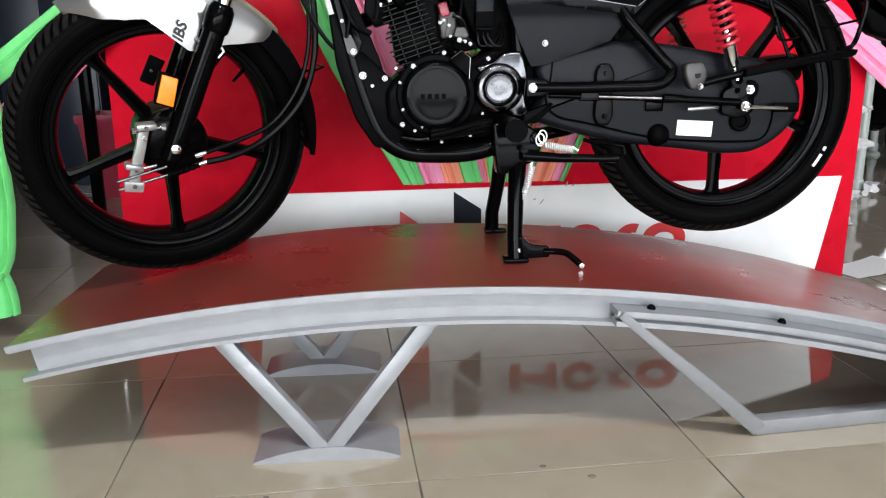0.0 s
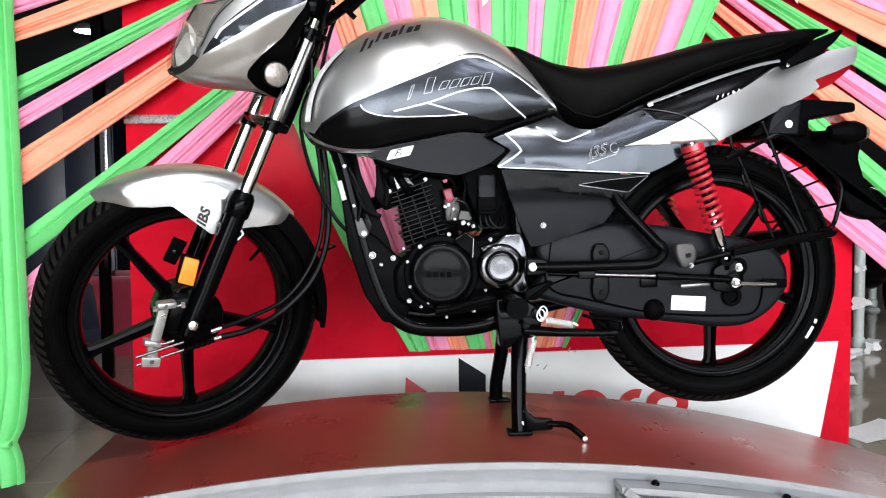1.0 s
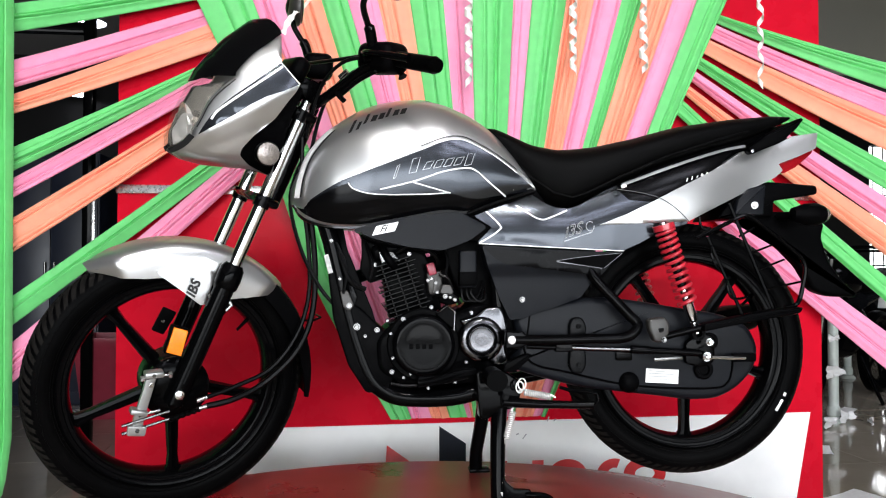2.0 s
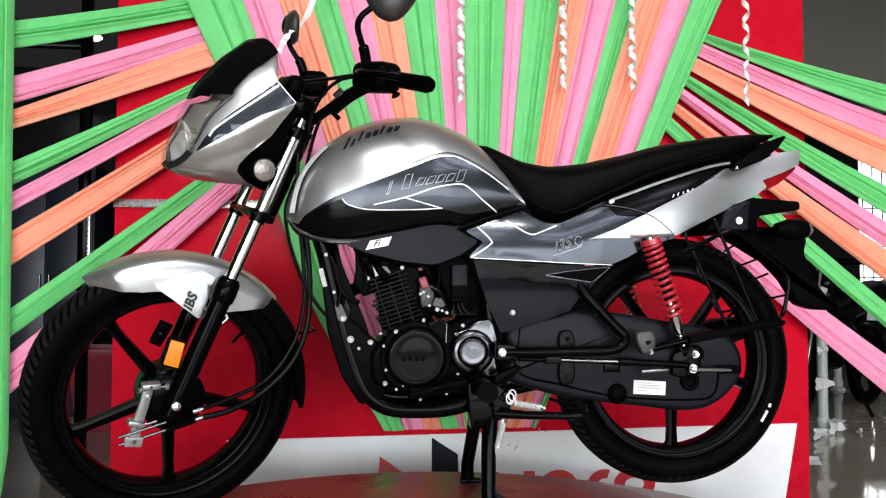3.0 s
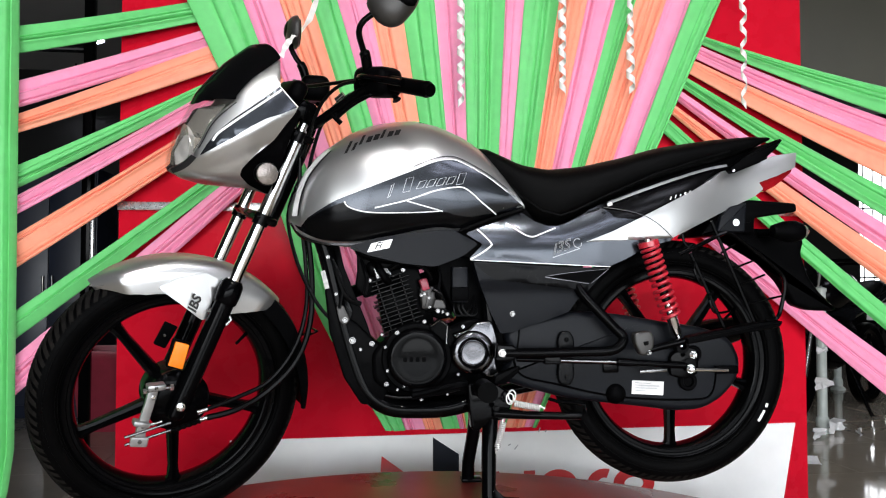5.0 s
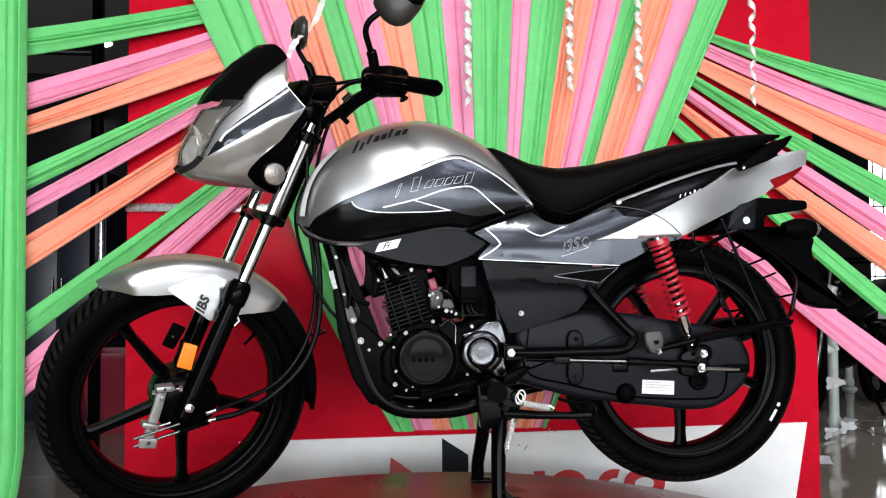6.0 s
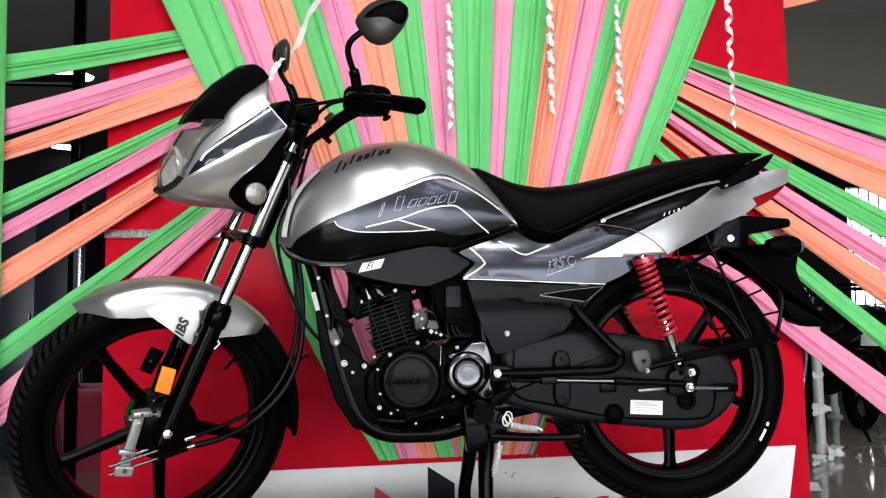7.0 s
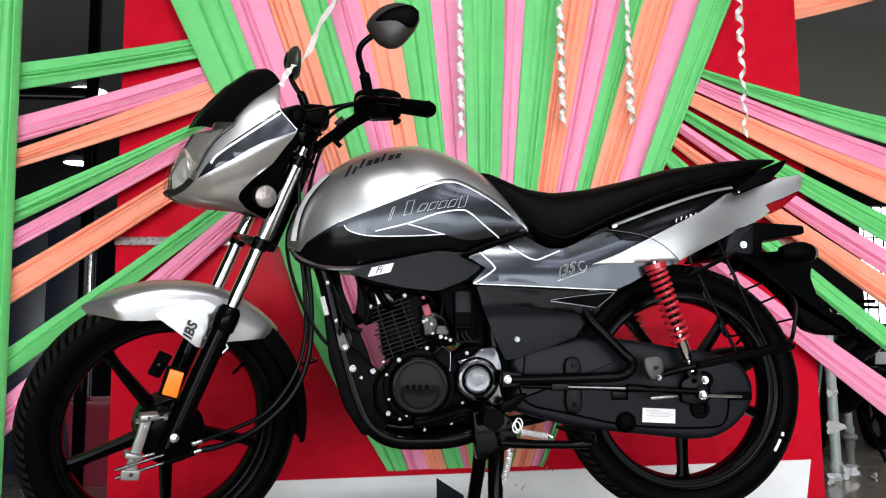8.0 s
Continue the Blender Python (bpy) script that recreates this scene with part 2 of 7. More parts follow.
def box(c, s, rot=None, bev=0.004, seg=2, bm=None):
    bm = bm or B()
    g = bmesh.ops.create_cube(bm, size=1)
    m = Matrix.Translation(c) @ (rot.to_4x4() if rot is not None else Matrix.Identity(4)) @ Matrix.Diagonal((*s, 1))
    bmesh.ops.transform(bm, matrix=m, verts=g["verts"])
    if bev:
        es = list({e for v in g["verts"] for e in v.link_edges})
        bmesh.ops.bevel(bm, geom=es, offset=min(bev, min(s) * 0.45), segments=seg, affect="EDGES", profile=0.5)
    return bm


def inset(pts, d):
    """The outline moved inwards by d (a counter- or clockwise loop)."""
    k = len(pts)
    area = sum(pts[i][0] * pts[(i + 1) % k][1] - pts[(i + 1) % k][0] * pts[i][1] for i in range(k))
    sg = 1 if area > 0 else -1
    out = []
    for i in range(k):
        a, b, c = (Vector(pts[(i + j) % k]) for j in (-1, 0, 1))
        t = (c - a)
        if t.length < 1e-9:
            out.append(tuple(b))
            continue
        t.normalize()
        q = b + Vector((-t.y, t.x)) * d * sg
        out.append((q.x, q.y))
    return out


def slab(outline, y_near, y_far, bev=0.004, seg=3, bm=None, bulge=0.0):
    """A plate with the side outline (x, z), rounded on the rim of its near face."""
    bm = bm or B()
    rings = [[(x, y_far, z) for x, z in outline]]
    for j in range(seg + 1):
        a = math.pi / 2 * j / seg
        o = inset(outline, bev * (1 - math.cos(a)))
        rings.append([(x, y_near + bev * (1 - math.sin(a)), z) for x, z in o])
    vs = [[bm.verts.new(v) for v in ring] for ring in rings]
    k = len(outline)
    for a, b in zip(vs, vs[1:]):
        for j in range(k):
            bm.faces.new((a[j], a[(j + 1) % k], b[(j + 1) % k], b[j]))
    bm.faces.new(vs[-1])
    bm.faces.new(vs[0][::-1])
    return bm


def lathe(profile, c, n=32, axis="y", bm=None, closed=False):
    """Revolve (radius, along) points about the axis through c."""
    bm = bm or B()
    rings = []
    for j in range(n):
        a = 2 * math.pi * j / n
        ring = []
        for r, h in profile:
            u, v = r * math.cos(a), r * math.sin(a)
            ring.append(bm.verts.new(Vector(c) + Vector({"y": (u, h, v), "z": (u, v, h), "x": (h, u, v)}[axis])))
        rings.append(ring)
    k = len(profile)
    for j in range(n):
        a, b = rings[j], rings[(j + 1) % n]
        for i in range(k if closed else k - 1):
            q = (a[i], b[i], b[(i + 1) % k], a[(i + 1) % k])
            bm.faces.new(q)
    if not closed:
        for i in (0, k - 1):
            if profile[i][0] > 1e-5:
                bm.faces.new([r[i] for r in rings])
    bmesh.ops.remove_doubles(bm, verts=bm.verts, dist=1e-6)
    return bm


def dome(outline, y, depth, back=0.006, rings=7):
    """A shell that bulges to the near side over the outline (x, z), closed by a flatter back."""
    bm = B()
    cx, cz = (sum(q[k] for q in outline) / len(outline) for k in (0, 1))
    k = len(outline)
    loops = []
    for j in range(rings):
        a = math.pi / 2 * j / rings
        loops.append([bm.verts.new((cx + (x - cx) * math.cos(a), y - depth * math.sin(a), cz + (z - cz) * math.cos(a))) for x, z in outline])
    for p, q in zip(loops, loops[1:]):
        for j in range(k):
            bm.faces.new((p[j], p[(j + 1) % k], q[(j + 1) % k], q[j]))
    tip, rear = bm.verts.new((cx, y - depth, cz)), bm.verts.new((cx, y + back, cz))
    for j in range(k):
        bm.faces.new((loops[-1][j], loops[-1][(j + 1) % k], tip))
        bm.faces.new((loops[0][(j + 1) % k], loops[0][j], rear))
    return bm


def bolt(c, r=0.007, h=0.006, bm=None):
    """A hexagon bolt head with a washer, facing the near side."""
    r *= 0.60
    bm = lathe([(r * 1.3, 0.0), (r * 1.3, -0.0015), (0, -0.0015)], c, 16, bm=bm)
    c2 = Vector(c)
    ring0 = [bm.verts.new(c2 + Vector((r * math.cos(a), -0.0012, r * math.sin(a)))) for a in [i * math.pi / 3 for i in range(6)]]
    ring1 = [bm.verts.new(c2 + Vector((r * math.cos(a), -h, r * math.sin(a)))) for a in [i * math.pi / 3 for i in range(6)]]
    ring2 = [bm.verts.new(c2 + Vector((0.8 * r * math.cos(a), -h - 0.001, 0.8 * r * math.sin(a)))) for a in [i * math.pi / 3 for i in range(6)]]
    for p, q in ((ring0, ring1), (ring1, ring2)):
        for i in range(6):
            bm.faces.new((p[i], p[(i + 1) % 6], q[(i + 1) % 6], q[i]))
    bm.faces.new(ring2)
    return bm


def patch(outline, surf, step=0.02, rim=0.0, side=-1, off=0.0, bm=None):
    """A shell over the side outline (x, z), lifted to half width surf(x, z) on one side, with its rim turned in."""
    bm = bm or B()
    ol = [Vector(q) for q in outline]
    xs, zs = [q.x for q in ol], [q.y for q in ol]
    pts = list(ol)
    k = len(ol)

    def inside(p):
        c = False
        for i in range(k):
            a, b = ol[i], ol[i - 1]
            if (a.y > p.y) != (b.y > p.y) and p.x < (b.x - a.x) * (p.y - a.y) / (b.y - a.y) + a.x:
                c = not c
        return c

    x = min(xs) + step / 2
    while x < max(xs):
        z = min(zs) + step / 2
        while z < max(zs):
            p = Vector((x, z))
            if inside(p) and min((p - q).length for q in ol) > step * 0.45:
                pts.append(p)
            z += step
        x += step
    v2, _, faces, *_ = geometry.delaunay_2d_cdt(pts, [], [list(range(k))], 1, 1e-6)
    vs = [bm.verts.new((q.x, Y0 + side * (surf(q.x, q.y) + off), q.y)) for q in v2]
    for f in faces:
        try:
            bm.faces.new([vs[i] for i in f])
        except ValueError:
            pass
    if rim:
        edge = [e for e in bm.edges if e.is_boundary]
        g = bmesh.ops.extrude_edge_only(bm, edges=edge)
        bmesh.ops.translate(bm, verts=[v for v in g["geom"] if isinstance(v, bmesh.types.BMVert)], vec=(0, -side * rim, 0))
    return bm


def line_on(pts, width, surf, off, n=6, side=-1, bm=None):
    """A flat stripe that follows a spline over the surface."""
    bm = bm or B()
    s = [Vector(q) for q in spl(pts, n)]
    prev = None
    for i, p in enumerate(s):
        t = (s[min(i + 1, len(s) - 1)] - s[max(i - 1, 0)]).normalized()
        nn = Vector((-t.y, t.x)) * width / 2
        row = [bm.verts.new((q.x, Y0 + side * (surf(q.x, q.y) + off), q.y)) for q in (p - nn, p, p + nn)]
        if prev:
            for j in (0, 1):
                bm.faces.new((prev[j], prev[j + 1], row[j + 1], row[j]))
        prev = row
    return bm


def curve1(pts):
    xs, ys = [p[0] for p in pts], [p[1] for p in pts]
    return lambda x: float(np.interp(x, xs, ys))


def lettering(text, at, size, material, name, parent, label, xdir=(1, 0, 0), up=(0, 0, 1), shear=0.0, m=None, outline=0.0, bold=0.0):
    """A word in the built-in font, a hair thick, lying on a surface; with outline, drawn by its contours alone."""
    cu = bpy.data.curves.new(name, "FONT")
    cu.body, cu.size, cu.extrude, cu.shear, cu.resolution_u = text, size, 0.0 if outline else 0.0004, shear, 3
    cu.offset = bold
    if outline:
        cu.fill_mode, cu.bevel_depth, cu.bevel_resolution = "NONE", outline, 0
    tmp = new(name, cu)
    me = bpy.data.meshes.new_from_object(tmp.evaluated_get(bpy.context.evaluated_depsgraph_get()))
    bpy.data.objects.remove(tmp)
    bm = B()
    bm.from_mesh(me)
    bpy.data.meshes.remove(me)
    x, u = Vector(xdir).normalized(), Vector(up).normalized()
    w = x.cross(u)
    bm.transform(Matrix.Translation(at) @ Matrix((x, u, w)).transposed().to_4x4())
    return part(name, bm, material, parent, label, m)

# ---- the showroom ----


def plain_box(name, lo, hi, material, label, category, kind="structure", bev=0.0, group=""):
    c = [(a + b) / 2 for a, b in zip(lo, hi)]
    s = [b - a for a, b in zip(lo, hi)]
    return thing(name, box(c, s, None, bev), material, (c[0], c[1], lo[2]), label, category, group, kind)


plain_box("wall_west", (-4.62, -7.32, 0), (-4.5, 9.15, 3.3), DARKWALL, "dark painted showroom side wall", "wall")
plain_box("wall_east", (8.0, -7.32, 0), (8.12, 9.15, 3.3), DARKWALL, "dark painted showroom side wall", "wall")
plain_box("ceiling", (-4.62, -7.32, 3.3), (8.12, 9.15, 3.42), CEIL, "plain painted showroom ceiling", "ceiling")

# rear wall with a grilled window opening
WX0, WX1, WZ0, WZ1, WY = 6.34, 7.74, 0.85, 2.45, 9.0
rear = B()
for lo, hi in (((-4.5, WY, 0), (WX0, WY + 0.15, 3.3)), ((WX1, WY, 0), (8.0, WY + 0.15, 3.3)), ((WX0, WY, 0), (WX1, WY + 0.15, WZ0)), ((WX0, WY, WZ1), (WX1, WY + 0.15, 3.3))):
    box([(a + b) / 2 for a, b in zip(lo, hi)], [b - a for a, b in zip(lo, hi)], None, 0, bm=rear)
thing("wall_north", rear, DARKWALL, (1, WY, 0), "dark rear wall with a window opening", "wall", kind="structure")
win = group_thing("window_1", ((WX0 + WX1) / 2, WY, WZ0), "bright rear window behind a thin black grille", "window", kind="structure")
part("pane", box(((WX0 + WX1) / 2, WY + 0.12, 1.65), (WX1 - WX0, 0.01, 1.6), None, 0), DAY, win, "glowing daylit pane")
for i in range(10):
    part("grille_bar", rod((WX0 + 0.07 + i * 0.133, WY + 0.03, WZ0), (WX0 + 0.07 + i * 0.133, WY + 0.03, WZ1), 0.009, 6), BLACKM, win)
for i in range(6):
    part("grille_rail", rod((WX0, WY + 0.045, WZ0 + 0.1 + i * 0.22), (WX1, WY + 0.045, WZ0 + 0.1 + i * 0.22), 0.009, 6), BLACKM, win)

front = B()
for x0, x1, z0, z1 in ((-4.5, -4.3, 0, 3.3), (-0.9, -0.8, 0, 3.3), (4.8, 4.9, 0, 3.3), (7.5, 8.0, 0, 3.3), *[(a, b, *zz) for a, b, _ in WINDOWS for zz in ((0, 0.14), (2.5, 3.3))]):
    box(((x0 + x1) / 2, -7.26, (z0 + z1) / 2), (x1 - x0, 0.12, z1 - z0), None, 0, bm=front)
thing("wall_south", front, FRONTWALL, (1, -7.26, 0), "slate painted shop front wall with three window openings", "wall", kind="structure")

# grey soffit over the rear part of the showroom
plain_box("soffit", (1.9, 5.6, 2.42), (8.0, 5.75, 3.3), GREYWALL, "olive grey painted soffit wall", "wall")
plain_box("soffit_beam", (1.9, 5.55, 2.30), (8.0, 5.78, 2.42), DARKWALL, "dark beam under the soffit", "beam")

# ceiling lights


def ceiling_light(x, y, w=1.2, d=0.6):
    ob = group_thing("ceiling_light", (x, y, 3.3), "oblong white recessed ceiling light panel, lit, unseen", "ceiling light", "ceiling lights")
    fr = B()
    for lo, hi in (((-w / 2, -d / 2), (w / 2, -d / 2 + 0.03)), ((-w / 2, d / 2 - 0.03), (w / 2, d / 2)), ((-w / 2, -d / 2 + 0.03), (-w / 2 + 0.03, d / 2 - 0.03)), ((w / 2 - 0.03, -d / 2 + 0.03), (w / 2, d / 2 - 0.03))):
        box((x + (lo[0] + hi[0]) / 2, y + (lo[1] + hi[1]) / 2, 3.288), (hi[0] - lo[0], hi[1] - lo[1], 0.024), None, 0.003, bm=fr)
    part("frame", fr, ALU, ob)
    part("diffuser", box((x, y, 3.292), (w - 0.062, d - 0.062, 0.012), None, 0), LAMP, ob, "glowing white diffuser")
    return ob


# the panel at (3.8, 3.8) is an unseen extra, added to brighten the right rear
for x, y in [(x, y) for y in (-3.6, -2.2, -0.8) for x in (0.1, 2.2) if (x, y) != (0.1, -0.8)] + [(3.8, 3.8)]:
    ceiling_light(x, y)

# the batten with its two tubes over the front of the stand
bat = group_thing("batten_light", (TUBE_X, TUBE_Y, 3.3), "long white ceiling batten with two lit tubes", "batten light")
part("housing", box((TUBE_X, TUBE_Y, 3.280), (TUBE_L + 0.08, 0.075, 0.04), None, 0.006), ALU, bat, "white painted steel housing")
for s in (-1, 1):
    part("tube", rod((TUBE_X + s * 0.02, TUBE_Y, 3.250), (TUBE_X + s * (TUBE_L / 2), TUBE_Y, 3.250), 0.009, 12), LAMP, bat, "glowing white tube")


def pendant_light(x, y, z):
    ob = group_thing("pendant_light", (x, y, z), "small round white pendant downlight, lit", "pendant light", "pendant lights")
    part("shade", lathe([(0.02, 0.09), (0.09, 0.075), (0.14, 0.03), (0.145, 0.0), (0.135, 0.004), (0.085, 0.065), (0.02, 0.08)], (x, y, z), 28, "z"), ALU, ob)
    part("rod", rod((x, y, z + 0.085), (x, y, 3.3), 0.008, 8), BLACKM, ob)
    part("diffuser", lathe([(0.0, 0.0), (0.134, 0.002), (0.134, 0.010), (0.0, 0.012)], (x, y, z), 28, "z"), LAMP, ob, "glowing white diffuser")
    return ob


pendant_light(-2.08, 6.09, 2.8)
pendant_light(-3.05, 8.70, 2.8)

# ---- display board behind the stand ----
BY = 2.45
board = group_thing("display_board", (0.431, BY, 0), "tall glossy red display board with a white lower panel", "display board")
part("panel", box((0.4308, BY + 0.022, 1.43), (2.358, 0.044, 2.86), None, 0.003), BOARDR, board, "glossy red laminate panel")
part("trim", box((0.4308, BY - 0.006, 1.178), (2.362, 0.012, 0.028), None, 0.003), ALU, board, "silver aluminium trim strip")
part("lower_panel", slab([(-0.344, 0.001), (1.485, 0.001), (1.563, 0.433), (-0.388, 0.415)], BY - 0.004, BY, 0.001, 1), BOARDW, board, "white printed lower panel")
ly = BY - 0.006
# emblem of black and red angular pieces, then the wide red marks beside it
for pts, ink, words in (([(0.276, 0.411), (0.364, 0.353), (0.364, 0.295), (0.276, 0.222)], LOGOK, "black angular emblem shape"),
                        ([(0.273, 0.188), (0.363, 0.262), (0.363, 0.123)], LOGOK, "black triangular emblem shape"),
                        ([(0.105, 0.353), (0.190, 0.291), (0.190, 0.100), (0.092, 0.160)], LOGOR, "red angular emblem shape"),
                        ([(0.463, 0.185), (0.501, 0.185), (0.501, 0.292), (0.463, 0.292)], LOGOR, "plain red printed bar"),
                        ([(0.586, 0.185), (0.624, 0.185), (0.624, 0.292), (0.586, 0.292)], LOGOR, "plain red printed bar"),
                        ([(0.502, 0.222), (0.585, 0.222), (0.585, 0.252), (0.502, 0.252)], LOGOR, "plain red printed bar")):
    part("emblem" if "emblem" in words else "mark", slab(pts, ly, BY - 0.004, 0.0004, 1), ink, board, words)


def ring_mark(cx, cz, rx, rz, w, a0, a1, n=40):
    """A flat red ring, or a piece of one, printed on the lower panel."""
    bm = B()
    rows = []
    for i in range(n + 1):
        a = radians(a0 + (a1 - a0) * i / n)
        rows.append([bm.verts.new((cx + (rx - k) * math.cos(a), ly, cz + (rz - k * 0.85) * math.sin(a))) for k in (0, w)])
    for p, q in zip(rows, rows[1:]):
        bm.faces.new((p[0], p[1], q[1], q[0]))
    part("mark", bm, LOGOR, board, "plain red printed ring")


ring_mark(0.7055, 0.240, 0.066, 0.054, 0.036, 8, 330)
ring_mark(0.866, 0.236, 0.062, 0.056, 0.036, 72, 188)
ring_mark(0.9705, 0.240, 0.073, 0.054, 0.039, 0, 360)

# scuffs on the white panel
for x, z, l, a in ((0.560, 0.372, 0.020, 0.9), (0.536, 0.380, 0.010, 0.4), (0.492, 0.362, 0.012, 0.5), (0.640, 0.428, 0.016, 1.2), (0.662, 0.424, 0.010, 0.9)):
    part("scuff", box((x, BY - 0.0046, z), (l, 0.0012, 0.0035), Matrix.Rotation(-a, 3, "Y"), 0.0004, 1), TRIM, board, "grey scuff")

# ---- curved display stand ----
DX0, DX1, DY0, DY1 = -0.685, 1.66, 1.483, 2.085


def arc(x):
    return 0.389 - (x - 0.15) ** 2 / 7.8


def arc_bar(x0, x1, y0, y1, top, bot, n=48):
    """A bar that follows the deck's curve, between two depths under its surface."""
    bm = B()
    rows = []
    for i in range(n + 1):
        x = x0 + (x1 - x0) * i / n
        sl = math.atan(-2 * (x - 0.15) / 7.8)
        nx, nz = -math.sin(sl), math.cos(sl)
        rows.append([bm.verts.new((x - nx * d, y, arc(x) - nz * d)) for y, d in ((y0, top), (y1, top), (y1, bot), (y0, bot))])
    for a, b in zip(rows, rows[1:]):
        for j in range(4):
            bm.faces.new((a[j], a[(j + 1) % 4], b[(j + 1) % 4], b[j]))
    bm.faces.new(rows[0][::-1])
    bm.faces.new(rows[-1])
    return bm


stand = group_thing("display_stand", (0.4, 1.8, 0), "arched display stand with red-brown deck and silver steel rails", "display stand")
part("deck", arc_bar(DX0, DX1, DY0 + 0.004, DY1, 0.0, 0.008), DECK, stand, "worn red-brown laminate deck", angle=60)
for y, s in ((DY0, 1), (DY1, -1)):
    ch = arc_bar(DX0 + 0.004, DX1, min(y, y + s * 0.05), max(y, y + s * 0.05), 0.0081, 0.0145)
    part("top_flange", ch, STANDP, stand, angle=60)
    part("web", arc_bar(DX0 + 0.035, DX1, min(y + s * 0.022, y + s * 0.027), max(y + s * 0.022, y + s * 0.027), 0.0147, 0.068), STANDP, stand, angle=60)
    part("bottom_flange", arc_bar(DX0 + 0.012, DX1, min(y, y + s * 0.05), max(y, y + s * 0.05), 0.0682, 0.0765), STANDP, stand, angle=60)
part("edge_lip", arc_bar(DX0 + 0.002, DX1, DY0 - 0.003, DY0 + 0.004, -0.001, 0.012), STANDP, stand, "grey worn edge lip", angle=60)
for i in range(6):
    x = -0.6 + i * 0.42
    part("cross_member", box((x, 1.805, arc(x) - 0.055), (0.04, 0.56, 0.03), None, 0.003), STANDP, stand)


def square_tube(a, b, w, d):
    """A square tube from a to b in a plane of constant y."""
    a, b = Vector(a), Vector(b)
    t = b - a
    ang = math.atan2(t.z, t.x)
    return box((a + b) / 2, (t.length, d, w), Matrix.Rotation(-ang, 3, "Y"), 0.003)


def foot(cx, y):
    """A low domed foot plate."""
    bm = B()
    n = 24
    rows = []
    for i in range(n + 1):
        u = -1 + 2 * i / n
        x, z = cx + 0.155 * u, 0.004 + 0.028 * (1 - u * u)
        rows.append([bm.verts.new(v) for v in ((x, y, 0), (x, y, z), (x, y + 0.13, z), (x, y + 0.13, 0))])
    for a, b in zip(rows, rows[1:]):
        for j in range(4):
            bm.faces.new((a[j], a[(j + 1) % 4], b[(j + 1) % 4], b[j]))
    bm.faces.new(rows[0][::-1])
    bm.faces.new(rows[-1])
    return bm


for cx, y, front in ((-0.088, 1.55, 1.530), (-0.125, 2.045, 1.990)):
    part("leg", square_tube((cx - 0.010, y, 0.024), (cx - 0.210, y, arc(cx - 0.212) - 0.078), 0.034, 0.03), STANDP, stand)
    part("leg", square_tube((cx + 0.010, y, 0.024), (cx + 0.230, y, arc(cx + 0.228) - 0.078), 0.034, 0.03), STANDP, stand)
    part("foot", foot(cx, front), STANDP, stand, "domed grey foot plate")

# side frame of the ramp, set proud of the rail
RY = 1.462


def leaned(bm):
    """Swings a bar of the ramp inwards towards the floor."""
    for v in bm.verts:
        v.co.y += 0.090 * (0.31 - v.co.z) / 0.31 + 0.093 * max(0.0, v.co.x - 0.856)
    return bm


part("ramp_plate", arc_bar(0.505, DX1, RY - 0.010, DY0 + 0.0215, 0.0345, 0.046), STANDP, stand, angle=60)
part("ramp_web", arc_bar(0.507, DX1, RY + 0.012, RY + 0.018, 0.0462, 0.0558), STANDP, stand, angle=60)
part("ramp_rail", arc_bar(0.505, DX1, RY - 0.010, RY + 0.024, 0.056, 0.0665), STANDP, stand, angle=60)
bm = square_tube((0.500, RY + 0.005, 0.3395), (0.868, RY + 0.005, 0.016), 0.037, 0.034)
for v in bm.verts:          # mitred into the top plate
    v.co.x, v.co.z = max(v.co.x, 0.5045), min(v.co.z, arc(v.co.x) - 0.034)
part("ramp_leg", leaned(bm), STANDP, stand)
part("floor_rail", leaned(square_tube((0.862, RY + 0.009, 0.021), (1.64, RY + 0.009, 0.021), 0.041, 0.038)), STANDP, stand)
part("ramp_leg", leaned(square_tube((1.62, RY + 0.009, 0.041), (1.62, RY + 0.009, arc(1.62) - 0.066), 0.036, 0.034)), STANDP, stand)
for x in (0.58, 0.86, 1.14):
    part("bolt", lathe([(0.009, -0.002), (0.009, 0.003), (0.005, 0.008), (0, 0.009)], (x, RY + 0.020, arc(x) - 0.034), 12, "z"), BLACKM, stand, "black bolt head")
bm = box((1.02, 1.70, 0.19), (0.05, 0.03, 0.002), Matrix.Rotation(0.5, 3, "Y"), 0)
rag = thing("paper_scrap", bm, PAPER, (1.02, 1.7, 0.19), "torn white paper scrap stuck under the stand", "paper")
rag.location.z = arc(1.02) - 0.098

# ---- cloth ----


